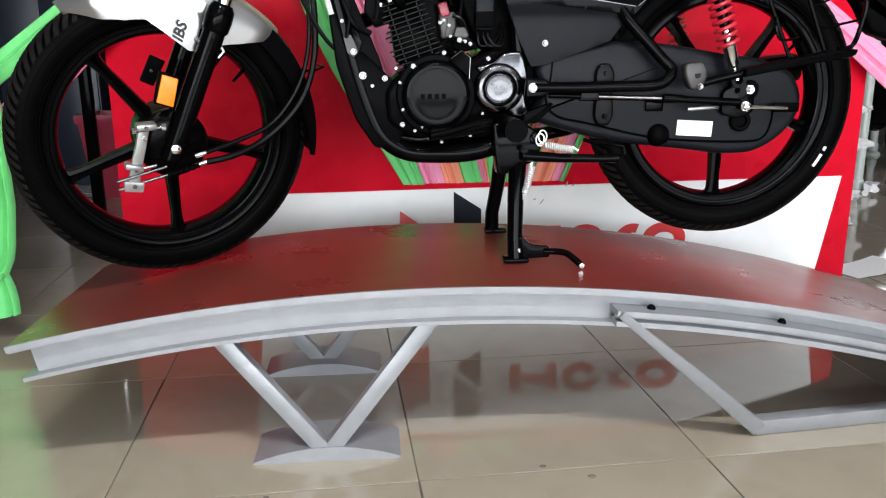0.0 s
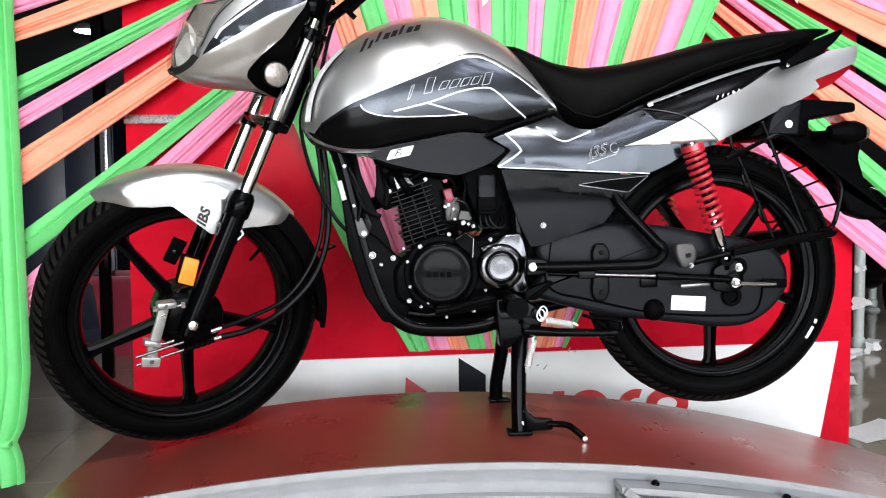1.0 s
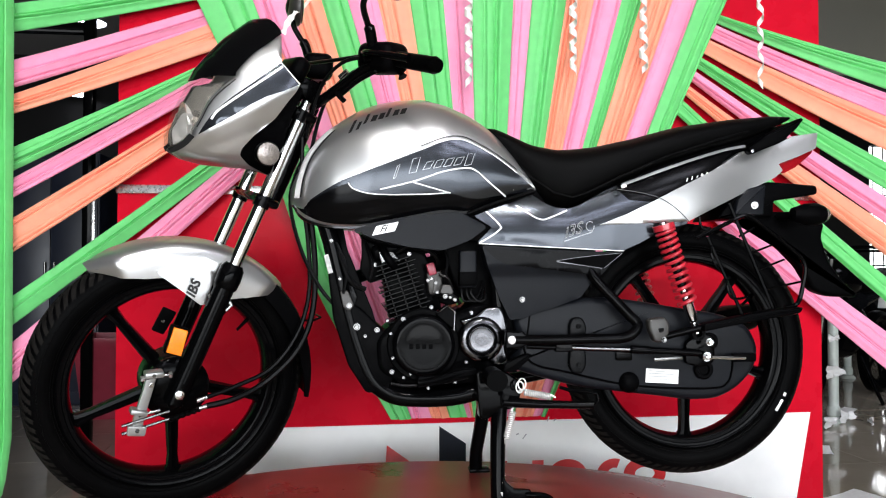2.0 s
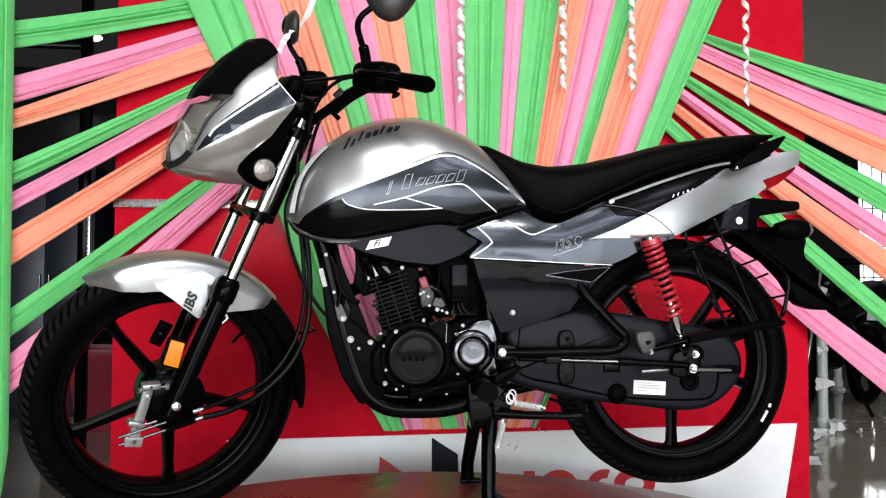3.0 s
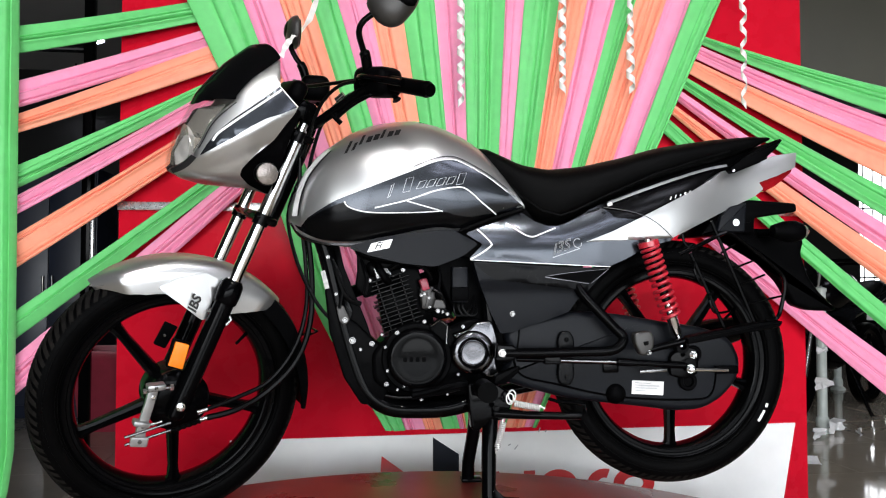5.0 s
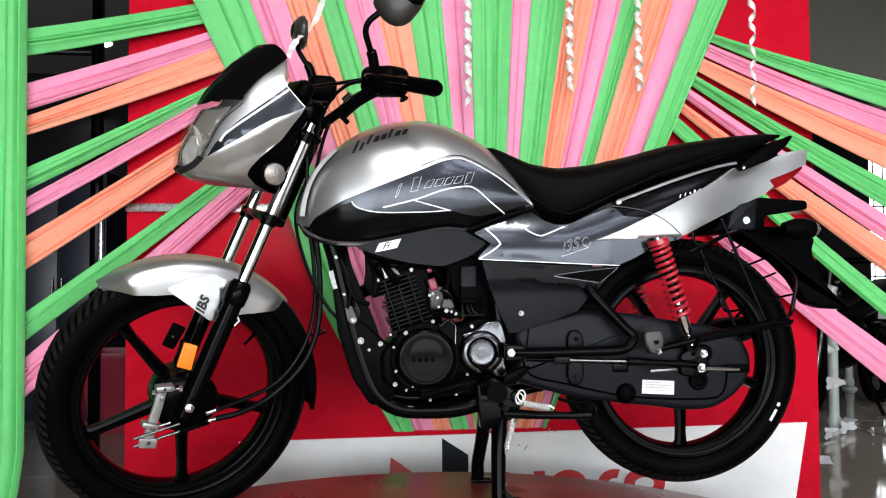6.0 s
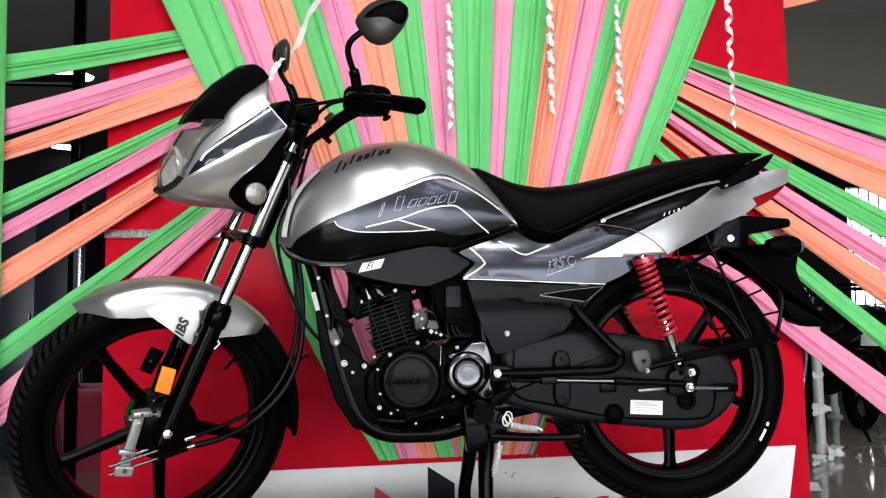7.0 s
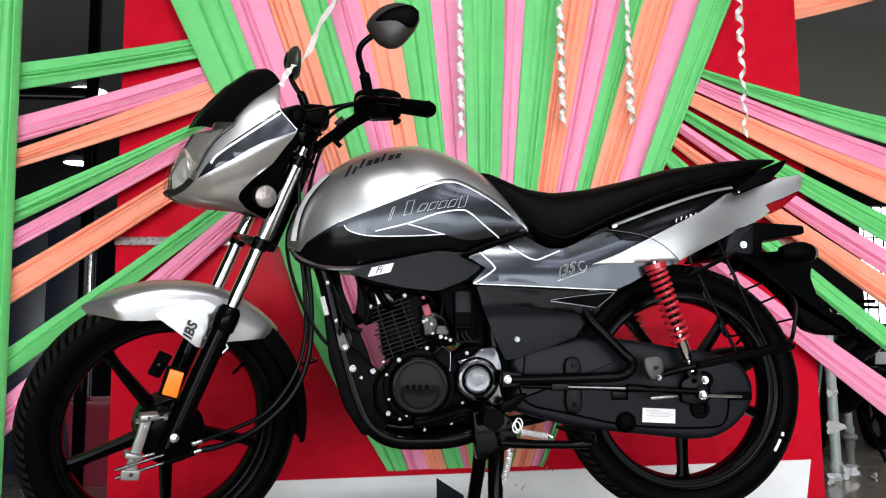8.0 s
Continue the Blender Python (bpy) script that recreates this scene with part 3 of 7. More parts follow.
def cloth_mesh(a, b, y, folds=3, seed=0, sag=0.0, depth=0.010, n=28, k=26, yb=None, bow=0.0):
    """A pleated strip from end a to end b, each end (x, z, x2, z2): its two edges; bow swells the first edge low down."""
    rnd = random.Random(seed)
    bm = B()
    creases = sorted(rnd.uniform(0.12, 0.88) for _ in range(folds))
    drift = [rnd.uniform(-0.12, 0.12) for _ in creases]
    amp = [rnd.uniform(0.5, 1.0) for _ in creases]
    ph = rnd.uniform(0, 6)
    a0, a1, b0, b1 = Vector(a[:2]), Vector(a[2:]), Vector(b[:2]), Vector(b[2:])
    yb = y if yb is None else yb
    front_rows, back_rows = [], []
    for i in range(n + 1):
        u = i / n
        e0, e1 = a0.lerp(b0, u), a1.lerp(b1, u)
        e0.x -= bow * math.exp(-((u - 0.80) / 0.17) ** 2)
        drop = sag * 4 * u * (1 - u)
        fr, bk = [], []
        for j in range(k + 1):
            v = j / k
            p = e0.lerp(e1, v)
            h = math.sin(math.pi * v) ** 0.5 * 0.6
            for c, d, m in zip(creases, drift, amp):
                q = v - c - d * u
                h -= m * 1.4 * math.exp(-abs(q) * 44) * (0.6 + 0.4 * math.sin(3 * u + ph + c * 9))
                h += 0.25 * m * math.exp(-((q - 0.09) * 14) ** 2)
            h += 0.16 * math.sin(9 * v + 2.3 * u + ph) + 0.03 * noise.noise((u * 6, v * 5, seed))
            yy = y + (yb - y) * u
            fr.append(bm.verts.new((p.x, yy - depth * h, p.y - drop)))
            bk.append(bm.verts.new((p.x, yy - depth * h + 0.003, p.y - drop)))
        front_rows.append(fr)
        back_rows.append(bk)
    for rows in (front_rows, back_rows):
        for r0, r1 in zip(rows, rows[1:]):
            for j in range(k):
                bm.faces.new((r0[j], r0[j + 1], r1[j + 1], r1[j]))
    for r in (0, n):
        for j in range(k):
            bm.faces.new((front_rows[r][j], front_rows[r][j + 1], back_rows[r][j + 1], back_rows[r][j]))
    for i in range(n):
        for j in (0, k):
            bm.faces.new((front_rows[i][j], front_rows[i + 1][j], back_rows[i + 1][j], back_rows[i][j]))
    return bm


def cloth(name, a, b, y, material, label, folds=3, seed=0, sag=0.0, depth=0.010, n=28, k=26, group="", yb=None, bow=0.0):
    x, z = (a[0] + a[2] + b[0] + b[2]) / 4, min(a[1], a[3], b[1], b[3])
    return thing(name, cloth_mesh(a, b, y, folds, seed, sag, depth, n, k, yb, bow), material, (x, y, z), label, "drape", group, angle=50)


CL = {"g": (GREEN, "green"), "p": (PINK, "pink"), "o": (ORANGE, "orange")}

# the fan of strips that narrows downwards behind the motorcycle: edges at the level z = 1.887, and how wide each one is where they are gathered
FAN = "340 g 430 p 497 o 547 g 597 p 645 o 708 g 762 p 818 g 888 p 927 g 984 o 1040 p 1085 g 1127 o 1178 p 1226 g 1276".split()
GATHER = (30, 46, 34, 40, 6, 8, 10, 8, 22, 8, 12, 8, 8, 8, 38, 20, 5)
edges, cols = [0.387 + (float(v) - 822) * 0.001935 for v in FAN[0::2]], FAN[1::2]
lows = [0.133 + 0.486 * sum(GATHER[:i]) / sum(GATHER) for i in range(len(GATHER) + 1)]
for i, c in enumerate(cols):
    (m0, m1), (l0, l1) = edges[i:i + 2], lows[i:i + 2]
    grow = (2.411 - 0.443) / (1.887 - 0.443)
    ylay = 2.402 + 0.006 * (i % 2) - (0.012 if i in (0, len(cols) - 1) else 0)
    cloth("drape_strip", (l0 + (m0 - l0) * grow - 0.006, 2.411, l1 + (m1 - l1) * grow + 0.006, 2.411), (l0 - 0.003, 0.443, l1 + 0.003, 0.443), ylay, CL[c][0],
          f"pleated {CL[c][1]} satin strip gathered downwards on the board", 2 + i % 3, 40 + i, 0, 0.013, 40, 46, "fan of hanging strips", ylay + 0.020, 0.055 if i == 0 else 0.0)

# strips stretched sideways to the hanging side drapes
LEFT = [("g", -1.042, 1.739, 1.653, -0.454, 1.863, 1.793), ("p", -1.038, 1.567, 1.482, -0.409, 1.781, 1.716), ("o", -1.036, 1.462, 1.401, -0.398, 1.738, 1.641),
        ("g", -1.034, 1.300, 1.229, -0.409, 1.615, 1.578), ("p", -1.033, 1.206, 1.145, -0.409, 1.589, 1.530), ("o", -1.039, 1.082, 0.974, -0.375, 1.523, 1.442),
        ("g", -1.033, 0.844, 0.756, -0.342, 1.369, 1.308), ("p", -1.031, 0.706, 0.582, -0.308, 1.351, 1.266)]
for i, (c, xa, za0, za1, xb, zb0, zb1) in enumerate(LEFT):
    sl0, sl1 = (zb0 - za0) / (xb - xa), (zb1 - za1) / (xb - xa)
    ex = 0.05 + 0.035 * max(0, i - 2)
    xb, zb0, zb1 = xb + ex, zb0 + ex * sl0, zb1 + ex * sl1
    cloth("drape_strip", (xa - 0.05, za0 - 0.05 * sl0, xa - 0.05, za1 - 0.05 * sl1), (xb, zb0, xb, zb1), 2.385 + 0.004 * (i % 2), CL[c][0],
          f"stretched {CL[c][1]} satin strip tied to the side drape", 3 + i % 2, 10 + i, 0.006, 0.015, 30, 44, "stretched side strips", 2.420)
RIGHT = [("g", 1.231, 1.795, 1.763, 1.902, 1.625, 1.523), ("p", 1.210, 1.763, 1.711, 1.900, 1.512, 1.423), ("o", 1.179, 1.715, 1.660, 1.897, 1.427, 1.298),
         ("g", 1.158, 1.652, 1.607, 1.893, 1.261, 1.157), ("p", 1.136, 1.604, 1.561, 1.891, 1.129, 1.035), ("o", 1.116, 1.555, 1.511, 1.889, 1.034, 0.917),
         ("g", 1.095, 1.505, 1.434, 1.884, 0.841, 0.752), ("p", 1.012, 1.305, 1.260, 1.880, 0.665, 0.528)]
for i, (c, xa, za0, za1, xb, zb0, zb1) in enumerate(RIGHT):
    sl0, sl1 = (zb0 - za0) / (xb - xa), (zb1 - za1) / (xb - xa)
    cloth("drape_strip", (xa - 0.05, za0 - 0.05 * sl0, xa - 0.05, za1 - 0.05 * sl1), (xb + 0.08, zb0 + 0.08 * sl0, xb + 0.08, zb1 + 0.08 * sl1), 2.420, CL[c][0],
          f"stretched {CL[c][1]} satin strip tied to the side drape", 3 + i % 2, 30 + i, 0.012, 0.015, 30, 44, "stretched side strips", 2.380 + 0.004 * (i % 2))
cloth("drape_strip", (1.551, 2.094, 1.550, 2.003), (2.045, 2.227, 2.045, 2.137), 2.508, ORANGE, "stretched orange satin strip tied to the side drape", 2, 71, 0.004, 0.012, 24, 20, "stretched side strips")


def side_drape(x0, x1, y, lean, seed, swing=0.0):
    """A hanging drape of three overlapping pleats, pinched by a tie band above the hem."""
    ob = group_thing("side_drape", ((x0 + x1) / 2, y, 0.06), "hanging green satin side drape with a gathered hem", "drape", "side drapes")
    w = (x1 - x0) / 3
    for i in range(3):
        e0, e1 = x0 + w * i - 0.012, x0 + w * (i + 1) + 0.012
        bm = cloth_mesh((e0, 2.6, e1, 2.6), (e0 + lean, 0.06 + 0.010 * i, e1 + lean, 0.068 + 0.010 * i), y + 0.005 * (i % 2), 3, seed + i, 0, 0.034, 60, 26)
        for v in bm.verts:
            pinch = math.exp(-((v.co.z - 0.21) / 0.035) ** 2)
            v.co.x += -0.020 * pinch + 0.022 * max(0.0, 1 - v.co.z / 0.21) - swing * max(0.0, 1 - v.co.z / 0.42)
        part("pleat", bm, GREEN, ob, "", angle=50)
    lean -= swing * 0.5
    band = [(x0 + lean - 0.028, 0.212), (x1 + lean - 0.014, 0.222), (x1 + lean - 0.014, 0.204), (x0 + lean - 0.028, 0.194)]
    part("tie_band", slab(rounded(band, 0.004), y - 0.030, y + 0.014, 0.005), GREEN, ob, "twisted green tie band")
    return ob


side_drape(-1.276, -1.042, 2.345, 0.018, 81, 0.056)
side_drape(1.956, 2.182, 2.340, -0.003, 91)


def curl(x, y, z0, z1, r, turns, seed, tilt=0.0, w=0.028):
    """A curling ribbon that hangs as a loose corkscrew."""
    rnd = random.Random(seed)
    bm = B()
    n = int(turns * 16)
    prev = None
    p1, p2 = rnd.uniform(0, 6), rnd.uniform(0, 6)
    for i in range(n + 1):
        u = i / n
        a = 2 * math.pi * turns * (u + 0.02 * math.sin(7 * u + p1))
        rr = r * (0.55 + 0.45 * u) * (1 + 0.2 * math.sin(11 * u + p2))
        z = z1 + (z0 - z1) * u
        c = Vector((x + tilt * u + rr * math.cos(a), y + rr * math.sin(a), z))
        ww = w / 2 * (1 + 0.15 * math.sin(5 * u))
        out = Vector((math.cos(a), math.sin(a), 0)) * 0.0004
        row = [bm.verts.new(c + Vector((0, 0, s * ww)) + o) for s, o in ((-1, out), (1, out), (1, -out), (-1, -out))]
        if prev:
            for j in range(4):
                bm.faces.new((prev[j], prev[(j + 1) % 4], row[(j + 1) % 4], row[j]))
        prev = row
    return thing("curling_ribbon", bm, RIBBON, (x, y, z0), "white curled satin gift ribbon hanging from above", "ribbon", "hanging ribbons", angle=60)


for x, y, z0, r, tn, sd in ((0.358, 2.34, 1.515, 0.0105, 20, 1), (0.699, 2.34, 1.563, 0.0115, 19, 2), (0.934, 2.34, 1.578, 0.0110, 19, 3), (1.314, 2.30, 1.521, 0.0110, 15, 4)):
    curl(x, y, z0, 2.9, r * 1.1, tn * 1.1, sd)

# ---- the motorcycle ----
bike = group_thing("motorcycle", (0.335, Y0, 0.385), "silver and graphite commuter motorcycle on its centre stand", "motorcycle")
N = lambda off: Y0 + off


def wheel(name, c, drum, phase, m=None):
    """A five-spoke cast wheel with its tyre; drum: half width of the hub."""
    lip = 0.247
    prof = [(0.222, -0.026), (0.225, -0.0325), (0.228, -0.0340), (0.2295, -0.0315), (0.236, -0.0315), (0.238, -0.0345), (0.243, -0.0350), (lip, -0.037), (lip + 0.003, -0.034), (lip, -0.030), (0.238, -0.026), (0.234, -0.012),
            (0.232, 0.0), (0.234, 0.012), (0.238, 0.026), (lip, 0.030), (lip + 0.003, 0.034), (lip, 0.037), (0.240, 0.034), (0.226, 0.032), (0.222, 0.026), (0.219, 0.012), (0.218, 0), (0.219, -0.012)]
    w = part(name, lathe(prof, c, 72, closed=True), RIM, bike, "black five-spoke cast alloy wheel", m)
    # tyre: a round section with a flatter crown
    sec = []
    for i in range(28):
        a = 2 * math.pi * i / 28
        cs, sn = math.cos(a), math.sin(a)
        r = 0.2755 + 0.0405 * (abs(cs) ** 0.9) * (1 if cs > 0 else -1)
        if cs < 0:
            r = 0.2755 - 0.0325 * abs(cs) ** 0.9
        sec.append((r, 0.0425 * (abs(sn) ** 0.85) * (1 if sn > 0 else -1)))
    part("tyre", lathe(sec, c, 96, closed=True), RUBBER, w, "black road tyre, dusty on the tread", m)
    for rr, yy in ((0.2545, 0.0352), (0.2600, 0.0388), (0.2850, 0.0412)):
        for s in (-1, 1):
            part("sidewall_rib", lathe([(rr - 0.0012, s * (yy - 0.002)), (rr - 0.0008, s * (yy + 0.0012)), (rr + 0.0008, s * (yy + 0.0012)), (rr + 0.0012, s * (yy - 0.002))], c, 84, closed=True), RUBBER, w, "", m)
    # tread blocks, slanted to both sides
    bm = B()
    cnt = 84
    for k in range(cnt):
        for s in (-1, 1):
            rows = []
            for j in range(6):
                v = 0.05 + 0.85 * j / 5
                lat = 0.0405 * math.sin(v * 1.32)
                rad = 0.2755 + 0.0405 * max(0.0, math.cos(v * 1.32)) ** 0.9
                a0 = 2 * math.pi * (k + (0.5 if s > 0 else 0)) / cnt + 0.125 * v
                half = 0.0285 * (1.0 - 0.30 * v)
                row = []
                for da, lift in ((-half, -0.002), (-half * 0.9, 0.0022), (half * 0.9, 0.0022), (half, -0.002)):
                    r = rad + lift
                    row.append(bm.verts.new(Vector(c) + Vector((r * math.cos(a0 + da), s * (lat + max(lift, 0) * 0.6), r * math.sin(a0 + da)))))
                rows.append(row)
            for p, q in zip(rows, rows[1:]):
                for i in range(3):
                    bm.faces.new((p[i], p[i + 1], q[i + 1], q[i]))
            bm.faces.new(rows[0])
            bm.faces.new(rows[-1])
    tagged(part("tread", bm, TREAD, w, "slanted tread blocks", m), kind="stuff")
    for k in range(5):
        a = phase + 2 * math.pi * k / 5
        bm = B()
        rows = []
        for u in (0.0, 0.25, 0.5, 0.75, 0.92, 1.0):
            r = 0.055 + (0.226 - 0.055) * u
            wd = 0.017 - 0.006 * u + (0.016 if u == 1 else 0.004 if u > 0.9 else 0)
            d = 0.021 - 0.006 * u
            e, t = Vector((math.cos(a), 0, math.sin(a))), Vector((-math.sin(a), 0, math.cos(a)))
            o = Vector(c) + e * r
            rows.append([bm.verts.new(o + t * x + Vector((0, y, 0))) for x, y in ((-wd, 0), (-wd * 0.8, -d * 0.8), (-wd * 0.3, -d * 0.95), (0, -d * 0.55), (wd * 0.3, -d * 0.95), (wd * 0.8, -d * 0.8), (wd, 0), (wd * 0.6, d), (-wd * 0.6, d))])
        for p, q in zip(rows, rows[1:]):
            for i in range(9):
                bm.faces.new((p[i], p[(i + 1) % 9], q[(i + 1) % 9], q[i]))
        part("spoke", bm, RIM, w, "", m)
    part("hub", lathe([(0.012, -drum), (0.05, -drum), (0.066, -drum + 0.006), (0.07, -drum + 0.014), (0.07, drum - 0.014), (0.05, drum), (0.012, drum)], c, 40, closed=True), RIM, w, "black drum brake hub", m)
    va = phase + 2.2
    part("valve", tube(B(), [Vector(c) + Vector((math.cos(va) * r, y, math.sin(va) * r)) for r, y in ((0.222, -0.005), (0.205, -0.012), (0.187, -0.018))], [0.005, 0.004, 0.0035], 8), RUBBER, w, "", m)
    return w


AXLE_R = Vector((0.842, Y0, 0.727))
rw = wheel("rear_wheel", AXLE_R, 0.06, radians(270))
wheel("front_wheel", AXLE_F, 0.058, radians(271), TURNED)
# sidewall marking on the rear tyre
bm = B()
for a0, a1 in ((-0.61, -0.49), (-0.455, -0.42)):
    prev = None
    for i in range(8):
        a = a0 + (a1 - a0) * i / 7
        row = [bm.verts.new(AXLE_R + Vector((r * math.cos(a), y, r * math.sin(a)))) for r, y in ((0.272, -0.0434), (0.279, -0.0436))]
        if prev:
            bm.faces.new((prev[0], prev[1], row[1], row[0]))
        prev = row
part("sidewall_mark", bm, PAPER, rw, "white painted sidewall marks")

# --- fuel tank
T_TOP = curve1([(-0.150, 1.10), (-0.140, 1.150), (-0.128, 1.185), (-0.105, 1.224), (-0.065, 1.264), (0.003, 1.310), (0.045, 1.328), (0.084, 1.338), (0.153, 1.346), (0.222, 1.333), (0.292, 1.303), (0.345, 1.264), (0.404, 1.200), (0.455, 1.135)])
T_BOT = curve1([(-0.150, 1.090), (-0.143, 1.075), (-0.118, 1.048), (-0.062, 1.029), (0.014, 1.025), (0.104, 1.040), (0.208, 1.060), (0.273, 1.058), (0.339, 1.083), (0.425, 1.108), (0.455, 1.112)])
T_W = curve1([(-0.150, 0.045), (-0.135, 0.075), (-0.105, 0.102), (-0.05, 0.124), (0.03, 0.138), (0.12, 0.142), (0.22, 0.136), (0.32, 0.118), (0.40, 0.100), (0.455, 0.088)])


def smooth_of(f, x, h=0.018):
    return (f(x - h) + 2 * f(x) + f(x + h)) / 4


def tank_half(x, z):
    t, b, w = smooth_of(T_TOP, x), smooth_of(T_BOT, x), smooth_of(T_W, x)
    zc = b + 0.36 * (t - b)
    h = (t - zc) if z > zc else (zc - b) * 1.35
    q = min(abs(z - zc) / max(h, 1e-4), 1.0)
    return w * max(0.0, 1 - q ** 2.35) ** (1 / 2.35)


bm = B()
rows = []
for i in range(56):
    x = -0.148 + 0.600 * i / 55
    t, b, w = smooth_of(T_TOP, x), smooth_of(T_BOT, x), smooth_of(T_W, x)
    zc = b + 0.36 * (t - b)
    half = []
    for j in range(25):
        a = math.pi / 2 - j / 24 * (math.pi / 2 + math.asin(min(1, 1 / 1.35)) ** 1)
        sn = math.sin(a)
        z = zc + (t - zc) * abs(sn) ** (2 / 2.35) if sn >= 0 else zc - (zc - b) * 1.35 * abs(sn) ** (2 / 2.35)
        z = max(z, b)
        half.append((tank_half(x, z), z))
    ring = [(-y, z) for y, z in half] + [(y, z) for y, z in half[::-1]][:-1]
    rows.append([bm.verts.new((x, Y0 + y, z)) for y, z in ring])
for p, q in zip(rows, rows[1:]):
    k = len(p)
    for j in range(k):
        bm.faces.new((p[j], p[(j + 1) % k], q[(j + 1) % k], q[j]))
bm.faces.new(rows[0][::-1])
bm.faces.new(rows[-1])
bmesh.ops.remove_doubles(bm, verts=bm.verts, dist=1e-5)
tank = part("fuel_tank", bm, SILVER, bike, "rounded silver fuel tank with graphite graphics", angle=60)
MID = [(-0.100, 1.088), (-0.023, 1.133), (0.078, 1.172), (0.155, 1.203), (0.205, 1.224), (0.240, 1.231), (0.272, 1.226), (0.337, 1.193), (0.390, 1.156), (0.432, 1.122)]
KLINE = [(-0.100, 1.085), (-0.055, 1.108), (-0.011, 1.124), (0.004, 1.110), (0.053, 1.099), (0.155, 1.100), (0.226, 1.104), (0.262, 1.096), (0.300, 1.094), (0.340, 1.102), (0.432, 1.117)]
LOWER = [(0.430, 1.114), (0.339, 1.090), (0.273, 1.066), (0.208, 1.067), (0.104, 1.047), (0.014, 1.032), (-0.062, 1.036), (-0.112, 1.056), (-0.132, 1.074)]
part("graphite_panel", patch(spl(MID, 4) + spl(KLINE, 4)[::-1], tank_half, 0.016, off=0.0012), GRAPH, tank, "graphite painted flank", angle=80)
part("black_panel", patch(spl(KLINE, 4) + spl(LOWER, 4), tank_half, 0.016, off=0.0018), BLACKP, tank, "glossy black painted lower flank", angle=80)
part("pinstripe", line_on([(x, z + 0.001) for x, z in MID[1:-1]], 0.0030, tank_half, 0.0024), STRIPE, tank, "white pinstripe")
part("pinstripe", line_on([(x, z + 0.009) for x, z in MID[3:-1]], 0.0022, tank_half, 0.0024), INK, tank, "thin black pinstripe")
part("pinstripe", line_on([(-0.011, 1.126), (0.004, 1.111), (0.053, 1.100), (0.155, 1.101), (0.224, 1.106)], 0.0027, tank_half, 0.0026), STRIPE, tank, "white pinstripe")
part("pinstripe", line_on([(0.062, 1.111), (0.142, 1.131), (0.207, 1.154), (0.262, 1.164), (0.288, 1.158), (0.325, 1.128), (0.363, 1.101)], 0.0035, tank_half, 0.0026), STRIPE, tank, "white pinstripe")
part("pinstripe", line_on([(0.138, 1.128), (0.226, 1.105)], 0.003, tank_half, 0.0028), STRIPE, tank, "white pinstripe")
# model script drawn as plain slanted bars
for i, (x, z, h) in enumerate([(0.092, 1.150, 0.030), (0.128, 1.165, 0.034), (0.160, 1.166, 0.018), (0.184, 1.170, 0.018), (0.208, 1.174, 0.018), (0.232, 1.178, 0.018), (0.258, 1.183, 0.028)]):
    wb = 0.006 if i == 0 else 0.017
    ol = [(x, z - h / 2), (x + wb, z - h / 2 + 0.004), (x + wb + 0.010, z + h / 2 + 0.004), (x + 0.010, z + h / 2)]
    part("script_mark", line_on(ol + ol[:1], 0.0012, tank_half, 0.0024, 1), LINE, tank, "thin grey outline mark")
for i in range(8):
    x = -0.012 + i * 0.0172
    z = 1.252 + 0.44 * (x + 0.012) - 0.95 * (x + 0.012) ** 2
    hh = (0.034, 0.021, 0.027, 0.017, 0.017, 0.025, 0.016, 0.016)[i]
    z0 = z - (0.008 if i in (0, 1) else 0.0)
    w = 0.0075 if hh > 0.018 else 0.0125
    ol = [(x, z0), (x + w, z0 + 0.0025), (x + w + hh * 0.42, z0 + hh + 0.0025), (x + hh * 0.42, z0 + hh)]
    part("script_mark", patch(ol, tank_half, 0.008, off=0.0016), INK, tank, "black script mark")
# silver edge trim in white decal colour: its highlight is painted in
part("front_trim", line_on([(-0.050, 1.262), (-0.082, 1.228), (-0.108, 1.188), (-0.124, 1.140), (-0.131, 1.095)], 0.013, tank_half, 0.003), STRIPE, tank, "silver front edge trim, whitened for its highlight", angle=60)
part("trim_edge", line_on([(-0.044, 1.256), (-0.074, 1.222), (-0.099, 1.184), (-0.115, 1.138), (-0.122, 1.095)], 0.003, tank_half, 0.0032), INK, tank)
part("lower_trim", tube(B(), [(x, N(-tank_half(x, z) * 0.97 - 0.001), z) for x, z in spl([(-0.140, 1.080), (-0.118, 1.048), (-0.070, 1.030), (-0.010, 1.025), (0.030, 1.027)], 6)], 0.0045, 8), POLISH, tank, "bright silver lower rim")
part("seam", tube(B(), [(x, N(-0.100 - 0.02 * (0.43 - x)), z) for x, z in ((0.27, 1.058), (0.34, 1.085), (0.43, 1.113))], 0.006, 8), PLASTIC, tank)
part("filler_cap", lathe([(0.036, 0), (0.036, 0.006), (0.03, 0.0085), (0, 0.009)], (0.16, Y0, 1.334), 28, "z"), CHROME, tank, "round chrome filler cap")

# --- dark cover under the tank
cov = lambda x, z: 0.116 + 0.012 * math.sin(min(max((x - 0.0) / 0.32, 0), 1) * math.pi)
cover = part("tank_cover", patch(rounded([(-0.002, 1.018), (0.066, 1.040), (0.156, 1.053), (0.248, 1.062), (0.316, 1.028), (0.274, 0.996), (0.208, 0.971), (0.130, 0.979), (0.053, 0.997)], 0.012), cov, 0.016, rim=0.06), PLASTIC2, bike, "dark grey plastic injector cover")
